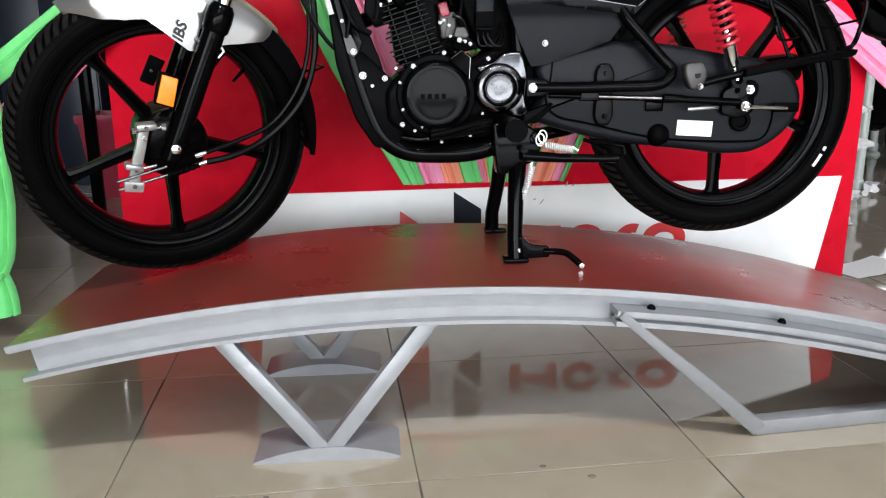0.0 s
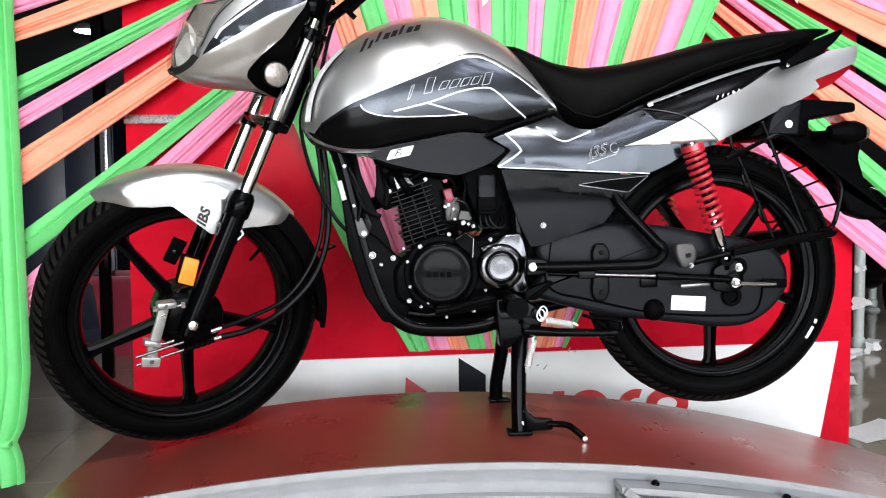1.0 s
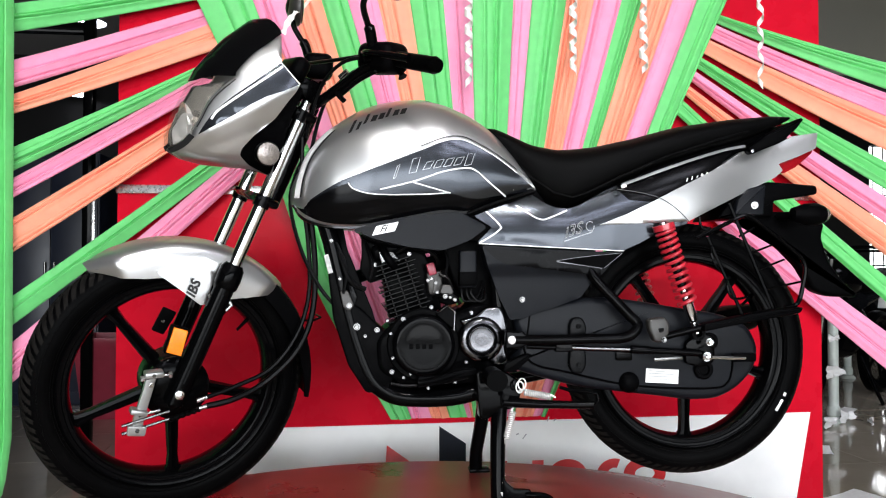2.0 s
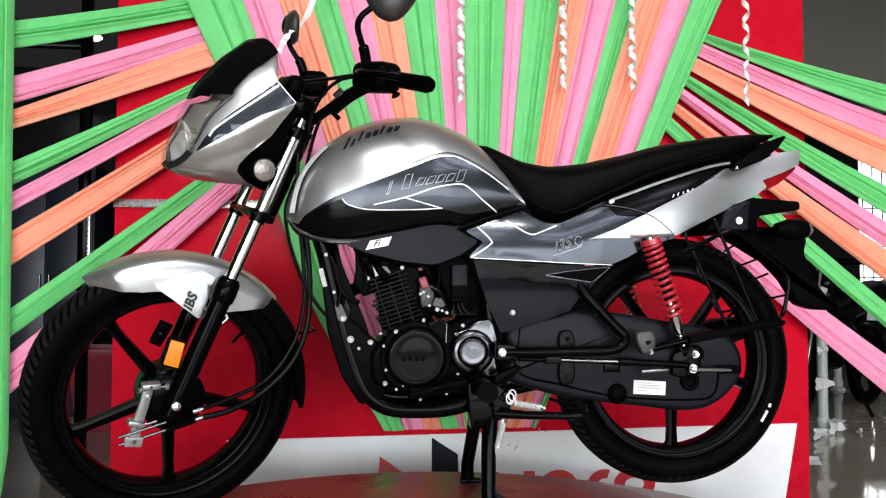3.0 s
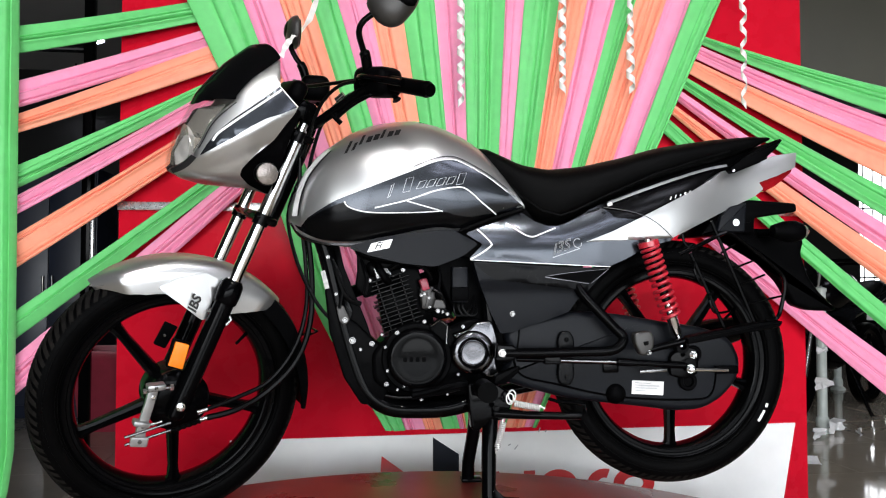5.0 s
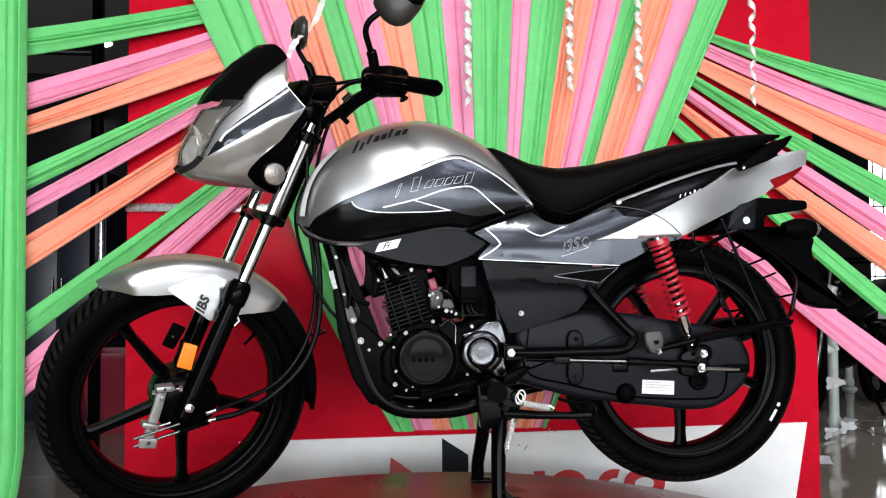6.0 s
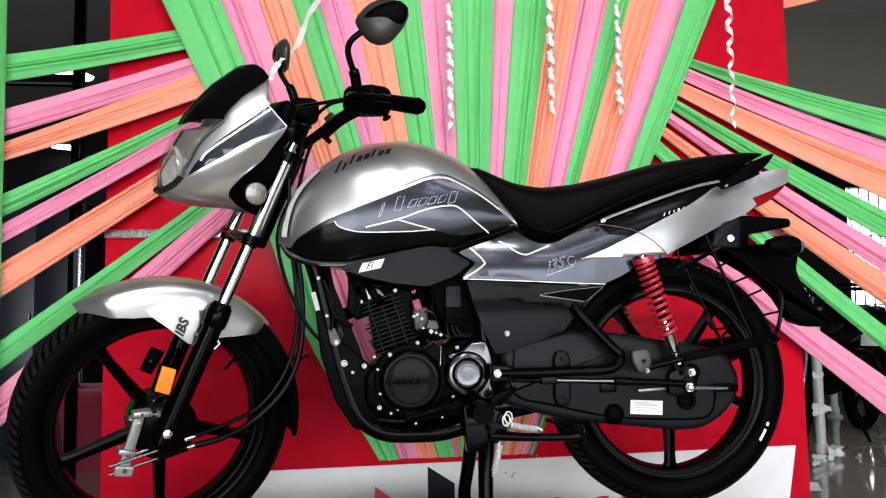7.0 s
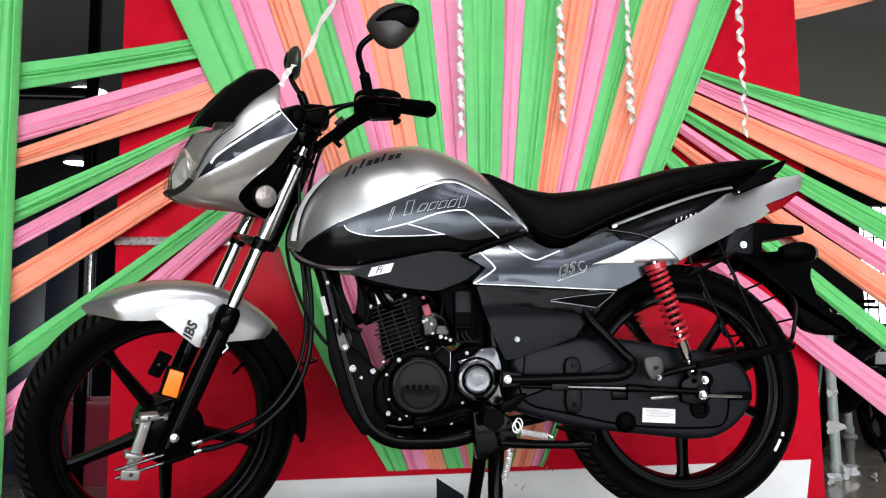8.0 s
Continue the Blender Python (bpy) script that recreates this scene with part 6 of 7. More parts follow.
for zz, x1 in ((0.618, -0.400), (0.600, -0.396)):
    part("cable_end", rod((-0.555, N(-0.120), zz - 0.006), (-0.455, N(-0.116), zz + 0.014), 0.0035, 8), STEEL, bl, "", TURNED)
part("boot", tube(B(), [(-0.455 + 0.006 * i, N(-0.116), 0.612 + 0.0014 * i) for i in range(12)], [0.007 if i % 2 else 0.0045 for i in range(12)], 10), RUBBER, bl, "ribbed rubber boot", TURNED)
for zz in (0.648, 0.627):
    part("ferrule", rod((-0.395, N(-0.112), zz), (-0.372, N(-0.110), zz + 0.004), 0.006, 10), CHROME, bike, "bright cable ferrule", TURNED)
part("cable", tube(B(), spl([(-0.372, N(-0.110), 0.652), (-0.30, N(-0.10), 0.668), (-0.215, N(-0.09), 0.70), (-0.150, N(-0.085), 0.78), (-0.122, N(-0.08), 0.88), (-0.125, N(-0.07), 1.0), (-0.140, N(-0.06), 1.12), (-0.14, N(-0.05), 1.25)], 6), 0.0055, 8), CABLE, bike, "black brake cable", TURNED)
part("cable", tube(B(), spl([(-0.372, N(-0.110), 0.631), (-0.31, N(-0.11), 0.640), (-0.235, N(-0.10), 0.668), (-0.160, N(-0.10), 0.735), (-0.122, N(-0.10), 0.82), (-0.112, N(-0.09), 0.93), (-0.125, N(-0.08), 1.06), (-0.150, N(-0.06), 1.18)], 6), 0.0075, 8), CABLE, bike, "black speedometer cable", TURNED)
part("cable_clip", tube(B(), [(-0.135, N(-0.05), 0.800), (-0.115, N(-0.10), 0.812), (-0.098, N(-0.10), 0.818), (-0.095, N(-0.06), 0.815)], 0.003, 6), BLACKM, bike, "", TURNED)
# reflector and tag
rf = part("reflector_plate", slab(rounded([(-0.452, 0.832), (-0.414, 0.818), (-0.430, 0.754), (-0.469, 0.768)], 0.003), N(-0.122), N(-0.112), 0.001), PLASTIC, bike, "", TURNED)
part("reflector", slab(rounded([(-0.447, 0.826), (-0.417, 0.815), (-0.432, 0.759), (-0.464, 0.771)], 0.003), N(-0.128), N(-0.122), 0.002), AMBER, rf, "amber side reflector", TURNED)
tg = part("tag_bracket", slab(rounded([(-0.445, 0.842), (-0.415, 0.826), (-0.445, 0.774), (-0.472, 0.788)], 0.004), N(0.010), N(0.016), 0.001), PLASTIC, bike, "black bracket plate", TURNED)
part("screw", bolt((-0.447, N(0.009), 0.808), 0.0045, 0.003), STEEL, tg, "", TURNED)
# mudguard
bm = B()
rows = []
SK = curve1([(40, 0.012), (44, 0.036), (52, 0.072), (60, 0.097), (66, 0.096), (73, 0.074), (82, 0.068), (95, 0.070), (105, 0.062), (114, 0.044), (122, 0.012), (124, 0.004)])
for i in range(46):
    d = 41 + (123.5 - 41) * i / 45
    a = radians(d)
    e = Vector((math.cos(a), 0, math.sin(a)))
    tip = min(1.0, 0.25 + (123.5 - d) / 14) * min(1.0, 0.7 + (d - 41) / 20)
    w, sk = 0.068 * tip, SK(d)
    ro = 0.340
    row = []
    for y, r in ((-1, ro - sk - 0.012), (-1.0, ro - sk * 0.6 - 0.010), (-0.96, ro - 0.020), (-0.80, ro - 0.008), (-0.45, ro - 0.001), (0, ro + 0.002), (0.45, ro - 0.001), (0.80, ro - 0.008), (0.96, ro - 0.020), (1.0, ro - sk * 0.6 - 0.010), (1, ro - sk - 0.012)):
        row.append(bm.verts.new(AXLE_F + e * r + Vector((0, y * w, 0))))
    for y, r in ((0.95, ro - sk - 0.012), (0.92, ro - 0.026), (0.7, ro - 0.014), (0, ro - 0.004), (-0.7, ro - 0.014), (-0.92, ro - 0.026), (-0.95, ro - sk - 0.012)):
        row.append(bm.verts.new(AXLE_F + e * r + Vector((0, y * w, 0))))
    rows.append(row)
for p, q in zip(rows, rows[1:]):
    k = len(p)
    for j in range(k):
        bm.faces.new((p[j], p[(j + 1) % k], q[(j + 1) % k], q[j]))
bm.faces.new(rows[0][::-1]), bm.faces.new(rows[-1])
fen = part("front_mudguard", bm, SILVER, bike, "silver front mudguard with a black rear flap", TURNED, 50)
for s in (-1, 1):
    o = [(-0.470, 0.934), (-0.430, 0.903), (-0.382, 0.862), (-0.370, 0.862), (-0.338, 0.955), (-0.370, 0.972), (-0.430, 0.962), (-0.475, 0.942)]
    fl = lambda x, z: 0.070 + 0.012 * min(1, max(0, (0.98 - z) / 0.1))
    part("mudguard_stay", patch(rounded(o, 0.006), fl, 0.012, rim=0.012, side=s), SILVER, fen, "silver side stay", TURNED, 60)
lettering("IBS", (-0.396, N(-0.0850), 0.879), 0.031, INK, "lettering", fen, "black slanted technical lettering", (0.36, 0, 0.93), (-0.93, 0, 0.36), 0.25, TURNED, bold=0.0009)
bm = B()
rows = []
for i in range(22):
    d = 44 - 55 * i / 21
    a = radians(d)
    e = Vector((math.cos(a), 0, math.sin(a)))
    w = 0.058 + 0.010 * (i / 21)
    depth = 0.045 * (1 - (i / 21) ** 2 * 0.7)
    rows.append([bm.verts.new(AXLE_F + e * r + Vector((0, y * w, 0))) for y, r in ((-1, 0.330 - depth), (-0.95, 0.326), (-0.5, 0.333), (0, 0.335), (0.5, 0.333), (0.95, 0.326), (1, 0.330 - depth), (0.9, 0.328 - depth), (0.5, 0.327), (0, 0.329), (-0.5, 0.327), (-0.9, 0.328 - depth))])
for p, q in zip(rows, rows[1:]):
    for j in range(12):
        bm.faces.new((p[j], p[(j + 1) % 12], q[(j + 1) % 12], q[j]))
bm.faces.new(rows[0][::-1]), bm.faces.new(rows[-1])
part("mud_flap", bm, PLASTIC, fen, "black rear mud flap", TURNED, 50)
for s in (-1, 1):
    part("stay_bolt", bolt((-0.365, N(s * 0.088), 0.885), 0.006, 0.006), STEEL, fen, "", TURNED)
    part("stay_clip", tube(B(), [(-0.318, N(s * 0.08), 0.872), (-0.312, N(s * 0.085), 0.858), (-0.325, N(s * 0.085), 0.846)], 0.004, 6), STEEL, fen, "", TURNED)

# --- headlamp cowl: half width as a function of the distance behind the nose
NOSE = curve1(spl([(1.155, -0.26), (1.168, -0.32), (1.176, -0.384), (1.197, -0.449), (1.227, -0.450), (1.253, -0.446), (1.311, -0.421), (1.357, -0.398), (1.398, -0.377), (1.468, -0.314), (1.516, -0.254), (1.523, -0.226)], 6))
WIDE = curve1(spl([(1.15, 0.066), (1.20, 0.096), (1.26, 0.123), (1.34, 0.132), (1.42, 0.122), (1.48, 0.095), (1.52, 0.06)], 6))


FOLD = (-0.376, 1.213, 0.482)          # a point on the fold and its slope


def cowl(x, z):
    d = x - sum(NOSE(z + h) for h in (-0.012, -0.006, 0, 0.006, 0.012)) / 5
    q = min(max(d / 0.17, 0.0), 1.0)
    # a ridge under the inlay and a shallow fold below it
    ridge = 0.0065 * math.exp(-abs((z - 1.245) - 0.582 * (x + 0.393)) / 0.020)
    fold = 0.0050 * math.exp(-abs((z - FOLD[1]) - FOLD[2] * (x - FOLD[0])) / 0.016)
    return max(0.006, sum(WIDE(z + h) for h in (-0.03, -0.015, 0, 0.015, 0.03)) / 5 * (1 - (1 - q) ** 2.2) ** 0.62 + (ridge - fold) * min(1.0, q * 2.5))


COWL = [(-0.44, 1.204), (-0.419, 1.218), (-0.402, 1.243), (-0.397, 1.261), (-0.387, 1.28), (-0.377, 1.304), (-0.368, 1.322), (-0.35, 1.345), (-0.316, 1.376), (-0.315, 1.384), (-0.309, 1.393), (-0.274, 1.432), (-0.245, 1.452), (-0.208, 1.48), (-0.219, 1.414), (-0.179, 1.369), (-0.187, 1.352), (-0.206, 1.328), (-0.232, 1.289), (-0.276, 1.25), (-0.3, 1.22), (-0.302, 1.204), (-0.278, 1.182), (-0.223, 1.158), (-0.269, 1.172), (-0.304, 1.173), (-0.368, 1.176), (-0.41, 1.186)]
GLASS = [(-0.45, 1.214), (-0.448, 1.238), (-0.436, 1.275), (-0.42, 1.313), (-0.405, 1.342), (-0.396, 1.36), (-0.372, 1.372), (-0.341, 1.376), (-0.317, 1.376), (-0.35, 1.345), (-0.368, 1.322), (-0.377, 1.304), (-0.387, 1.28), (-0.397, 1.261), (-0.402, 1.243), (-0.419, 1.218), (-0.44, 1.205)]
VISOR = [(-0.396, 1.362), (-0.379, 1.393), (-0.351, 1.427), (-0.316, 1.466), (-0.256, 1.514), (-0.225, 1.519), (-0.214, 1.507), (-0.206, 1.487), (-0.208, 1.481), (-0.245, 1.453), (-0.274, 1.432), (-0.295, 1.411), (-0.309, 1.394), (-0.316, 1.384), (-0.316, 1.377), (-0.343, 1.377), (-0.371, 1.373), (-0.388, 1.364)]
GPH = [(-0.393, 1.245), (-0.379, 1.271), (-0.363, 1.295), (-0.347, 1.312), (-0.323, 1.334), (-0.28, 1.368), (-0.22, 1.414), (-0.18, 1.369), (-0.216, 1.352), (-0.254, 1.338), (-0.289, 1.318), (-0.323, 1.293), (-0.364, 1.266)]
BLK = [(-0.302, 1.204), (-0.3, 1.22), (-0.276, 1.25), (-0.232, 1.289), (-0.206, 1.327), (-0.186, 1.352), (-0.179, 1.368), (-0.167, 1.358), (-0.185, 1.31), (-0.202, 1.253), (-0.204, 1.224), (-0.215, 1.179), (-0.223, 1.158), (-0.278, 1.182)]
for s in (-1, 1):
    cw = part("headlamp_cowl", patch(rounded(COWL, 0.006, 3), cowl, 0.008, rim=0.012, side=s), SILVER, bike, "silver headlamp cowl", TURNED, 60)
    part("graphite_inlay", patch(rounded(GPH, 0.004, 3), cowl, 0.012, off=0.0012, side=s), GRAPH, cw, "graphite inlay", TURNED, 60)
    part("pinstripe", line_on([(-0.367, 1.281), (-0.359, 1.295), (-0.347, 1.307), (-0.323, 1.327), (-0.28, 1.36), (-0.217, 1.406)], 0.0048, cowl, 0.0022, 5, s), STRIPE, cw, "white pinstripe", TURNED)
    part("pinstripe", line_on([(-0.219, 1.413), (-0.18, 1.369)], 0.0026, cowl, 0.0022, 5, s), STRIPE, cw, "white pinstripe", TURNED)
    part("edge_line", line_on([(-0.394, 1.262), (-0.384, 1.282), (-0.375, 1.302), (-0.366, 1.318), (-0.348, 1.341), (-0.316, 1.371)], 0.0020, cowl, 0.0012, 5, s), INK, cw, "thin dark edge line", TURNED)
    part("lens_lip", line_on([(-0.441, 1.206), (-0.43, 1.213), (-0.416, 1.225), (-0.403, 1.244)], 0.012, cowl, 0.0014, 5, s), INK, cw, "black lip under the lens", TURNED)
    part("headlamp_lens", patch(rounded(GLASS, 0.006, 3), cowl, 0.012, off=-0.001, side=s), CLEAR, cw, "clear headlamp lens", TURNED, 70)
    part("lamp_housing", patch(rounded([(-0.436, 1.216), (-0.434, 1.252), (-0.410, 1.305), (-0.383, 1.352), (-0.330, 1.366), (-0.370, 1.310), (-0.390, 1.268), (-0.404, 1.240)], 0.004, 3), lambda x, z: max(0.004, cowl(x, z) - 0.030), 0.008, side=s), LAMPIN, cw, "taupe lamp housing", TURNED, 50)
    part("side_reflector", patch(rounded([(-0.434, 1.218), (-0.434, 1.250), (-0.414, 1.292), (-0.396, 1.290), (-0.402, 1.262), (-0.412, 1.236)], 0.006, 3), lambda x, z: max(0.004, cowl(x, z) - 0.008 - 0.012 * math.sin(min(max((z - 1.215) / 0.08, 0), 1) * math.pi) ** 2 - 0.0035 * abs(((x * 0.9 + z * 0.4) * 85) % 2 - 1) - 0.0025 * abs((z * 60) % 2 - 1)), 0.004, side=s), BOWL, cw, "chromed lamp reflector", TURNED, 50)
    part("windscreen", patch(rounded(VISOR, 0.006, 3), cowl, 0.012, off=0.002, rim=0.006, side=s), BLACKP, cw, "black smoked flyscreen", TURNED, 60)
    part("rear_cowl", patch(rounded(BLK, 0.006, 3), lambda x, z: cowl(x, z) - 0.008, 0.014, rim=0.03, side=s), PLASTIC, cw, "black inner cowl", TURNED, 60)
    c = Vector((-0.253, N(s * 0.150), 1.212))
    pod = part("turn_signal", lathe([(0.012, -s * 0.05), (0.024, -s * 0.03), (0.028, -s * 0.006), (0.026, 0.0)], c, 24), PLASTIC, bike, "black front turn signal", TURNED)
    part("lens", lathe([(0.0255, 0.0), (0.024, s * 0.004), (0.015, s * 0.008), (0.0, s * 0.009)], c, 24), SIGNAL, pod, "clear silvery lens", TURNED)
lamp_c = Vector((-0.408, Y0, 1.262))
bowl = part("reflector_bowl", lathe([(0.010, 0.050), (0.030, 0.042), (0.046, 0.024), (0.055, 0.0)], lamp_c, 32, "x"), BOWL, bike, "bright chromed headlamp bowl", TURNED)
part("bulb", tube(B(), [lamp_c + Vector((0.045, 0, 0)), lamp_c + Vector((0.012, 0, 0)), lamp_c + Vector((0.004, 0, 0))], [0.010, 0.010, 0.006], 14), FACET, bowl, "headlamp bulb", TURNED)
part("chin", slab(rounded([(-0.395, 1.196), (-0.36, 1.184), (-0.30, 1.180), (-0.245, 1.168), (-0.25, 1.20), (-0.33, 1.22), (-0.38, 1.225)], 0.01), N(-0.045), N(0.045), 0.004), PLASTIC, bike, "black cowl underside", TURNED)

# --- handlebar, controls, mirrors
half = [(0.042, 0.356, 1.421), (-0.002, 0.245, 1.436), (-0.036, 0.212, 1.424), (-0.058, 0.180, 1.401), (-0.091, 0.125, 1.362), (-0.120, 0.060, 1.325), (-0.126, 0.0, 1.316)]
hb = part("handlebar", tube(B(), spl([(x, N(-y), z) for x, y, z in half] + [(x, N(y), z) for x, y, z in half[-2::-1]], 5), 0.0118, 14), BLACKM, bike, "black tubular handlebar", TURNED)
for s in (-1, 1):
    part("grip", tube(B(), [(0.045 - 0.003, N(s * 0.356), 1.4208), (0.045 - 0.003, N(s * 0.352), 1.4211), (0.0, N(s * 0.250), 1.4365)], [0.012, 0.0185, 0.0175], 18), RUBBER, hb, "black rubber grip", TURNED)
    part("bar_end", tube(B(), [(0.045, N(s * 0.366), 1.419), (0.042, N(s * 0.354), 1.421)], [0.015, 0.0195], 16), RUBBER, hb, "", TURNED)
    sw = part("switch_box", box((-0.010, N(s * 0.205), 1.438), (0.080, 0.105, 0.070), Matrix.Rotation(-s * 0.35, 3, "Z"), 0.022, 4), PLASTIC, hb, "black switch box", TURNED)
    part("lever_perch", box((-0.040, N(s * 0.205), 1.440), (0.040, 0.040, 0.030), Matrix.Rotation(-s * 0.35, 3, "Z"), 0.008), BLACKM, sw, "", TURNED)
    lv = spl([(-0.055, N(s * 0.200), 1.446), (-0.062, N(s * 0.240), 1.444), (-0.045, N(s * 0.31), 1.436), (-0.018, N(s * 0.350), 1.430)], 5)
    part("lever", tube(B(), lv, [0.008] * (len(lv) - 1) + [0.011], 10), BLACKM, hb, "black control lever", TURNED)
    mbase = Vector((-0.034, N(s * 0.205), 1.450))
    ms = part("mirror_stem", tube(B(), spl([mbase, mbase + Vector((-0.012, s * 0.006, 0.042)), mbase + Vector((-0.026, s * 0.015, 0.064)), mbase + Vector((-0.040, s * 0.025, 0.093)), mbase + Vector((-0.036, s * 0.035, 0.116)), mbase + Vector((-0.014, s * 0.048, 0.138))], 5), [0.0125] * 8 + [0.0072] * 18, 12), BLACKM, bike, "black mirror stem", TURNED)
    near = s < 0
    c = Vector((-0.012, N(-0.270), 1.603)) if near else Vector((-0.050, N(0.262), 1.592))
    # local: -x is the back of the mirror, y to the side, z up
    rotm = Matrix.Translation(c) @ Matrix.Rotation(radians(60 if near else -14), 4, "Z") @ Matrix.Rotation(radians(-12 if near else 0), 4, "X")
    if near:
        shape = [(0.039, 1.561), (0.054, 1.588), (0.080, 1.609), (0.118, 1.617), (0.148, 1.602), (0.160, 1.583), (0.152, 1.560), (0.139, 1.540), (0.118, 1.517), (0.096, 1.509), (0.075, 1.514), (0.058, 1.528)]
        inner = [(0.060, 1.568), (0.088, 1.591), (0.131, 1.604), (0.152, 1.594), (0.1565, 1.580), (0.149, 1.557), (0.139, 1.551), (0.096, 1.554), (0.067, 1.560)]
        mh = part("mirror_shell", dome(spl(shape, 4, True), 1.570, 0.034), SHELL, ms, "grey plastic mirror shell", None, 60)
        part("shell_inlay", dome(spl(inner, 4, True), 1.5455, 0.012, 0.010), PLASTIC, mh, "glossy black inlay", None, 60)
        part("mirror_glass", dome(inset(spl(shape, 4, True), 0.005), 1.5795, 0.003, -0.002), MIRROR, mh, "mirror glass", None, 60)
    else:
        bm = B()
        bmesh.ops.create_uvsphere(bm, u_segments=36, v_segments=20, radius=1)
        for v in bm.verts:
            x, y, z = v.co
            y2 = (abs(y) ** 0.9) * (1 if y > 0 else -1)
            v.co = (x * 0.032 if x < 0 else x * 0.010, y2 * 0.064, z * 0.046 * (1 - 0.10 * y * s))
        mh = part("mirror_shell", bm, SHELL, ms, "grey plastic mirror shell", TURNED @ rotm, 60)
        bm = B()
        bmesh.ops.create_uvsphere(bm, u_segments=36, v_segments=12, radius=1)
        for v in bm.verts:
            x, y, z = v.co
            yy, zz = 0.014 * s + y * 0.046, 0.008 + z * 0.022 * (1 - 0.35 * y * s)
            q = max(0.0, 1 - (yy / 0.064) ** 2 - (zz / 0.046) ** 2) ** 0.5
            v.co = (-0.032 * q - 0.003 * max(0, -x) + 0.004 * max(0, x), yy, zz)
        part("shell_inlay", bm, PLASTIC, mh, "glossy black inlay", TURNED @ rotm, 60)
        bm = B()
        bmesh.ops.create_uvsphere(bm, u_segments=32, v_segments=12, radius=1)
        for v in bm.verts:
            x, y, z = v.co
            v.co = (0.0085 + x * 0.004, y * 0.056, z * 0.040)
        part("mirror_glass", bm, MIRROR, mh, "mirror glass", TURNED @ rotm, 60)
    # indicator stalk knob
    part("switch_knob", tube(B(), [(0.005, N(s * 0.235), 1.420), (0.018, N(s * 0.245), 1.405), (0.020, N(s * 0.250), 1.398)], [0.005, 0.006, 0.011], 12), PLASTIC, sw, "", TURNED)
part("instrument_panel", box((-0.150, Y0, 1.410), (0.045, 0.13, 0.058), Matrix.Rotation(0.5, 3, "Y"), 0.02, 3), PLASTIC, bike, "black instrument panel", TURNED)
part("bracket", box((-0.125, Y0, 1.365), (0.05, 0.10, 0.05), Matrix.Rotation(0.4, 3, "Y"), 0.01), BLACKM, bike, "", TURNED)
for k, pts in enumerate(([(-0.040, -0.19, 1.440), (-0.085, -0.15, 1.425), (-0.115, -0.10, 1.37), (-0.135, -0.06, 1.25)], [(-0.045, 0.19, 1.445), (-0.095, 0.14, 1.45), (-0.115, 0.03, 1.43), (-0.100, -0.08, 1.43), (-0.05, -0.18, 1.442)], [(-0.02, -0.19, 1.43), (-0.06, -0.13, 1.40), (-0.095, -0.08, 1.34), (-0.12, -0.06, 1.22), (-0.13, -0.06, 1.10)])):
    part("cable", tube(B(), [(x, N(y), z) for x, y, z in spl(pts, 6)], 0.0045, 8), CABLE, bike, "black cable", TURNED)
part("ferrule", rod((-0.075, N(-0.115), 1.392), (-0.062, N(-0.128), 1.408), 0.008, 10), STEEL, bike, "", TURNED)
part("clutch_arm", tube(B(), spl([(-0.088, N(-0.150), 1.352), (-0.066, N(-0.185), 1.382), (-0.040, N(-0.215), 1.404), (-0.020, N(-0.230), 1.414)], 4), 0.0065, 8), BLACKM, bike, "black cable guide", TURNED)
part("bar_stub", tube(B(), [(-0.100, N(-0.150), 1.358), (-0.078, N(-0.155), 1.338)], 0.006, 8), BLACKM, bike, "short black stub", TURNED)
part("bar_clamp", box((-0.124, Y0, 1.318), (0.050, 0.110, 0.040), Matrix.Rotation(RAKE, 3, "Y"), 0.012), BLACKM, bike, "black handlebar clamp", TURNED)

# ribbon tied round the far mirror
rp = spl([(-0.05, 2.34, 2.90), (-0.055, 2.320, 2.031), (-0.053, 2.280, 1.936), (-0.093, 2.160, 1.804), (-0.120, 2.060, 1.678), (-0.149, 1.985, 1.618), (-0.172, 1.975, 1.585), (-0.188, 1.970, 1.548)], 10)
bm = B()
prev = None
for i, p in enumerate(rp):
    p = Vector(p)
    t = (Vector(rp[min(i + 1, len(rp) - 1)]) - Vector(rp[max(i - 1, 0)])).normalized()
    a = i * 0.55
    side = (Vector((1, 0, 0)) * math.cos(0.5 * math.sin(a)) + Vector((0, 1, 0)) * math.sin(0.9 * math.sin(a)))
    side = (side - t * side.dot(t)).normalized() * 0.0085
    th = t.cross(side).normalized() * 0.0004
    row = [bm.verts.new(p + q) for q in (side + th, -side + th, -side - th, side - th)]
    if prev:
        for j in range(4):
            bm.faces.new((prev[j], prev[(j + 1) % 4], row[(j + 1) % 4], row[j]))
    prev = row
thing("curling_ribbon", bm, RIBBON, (-0.26, 1.99, 1.56), "white satin ribbon tied down to the far mirror", "ribbon", "hanging ribbons", angle=60)

# ceiling rail that carries the ribbons
plain_box("ribbon_rail", (-0.3, 2.31, 2.90), (1.6, 2.38, 2.92), ALU, "thin aluminium rail over the drapes", "rail", "structure")

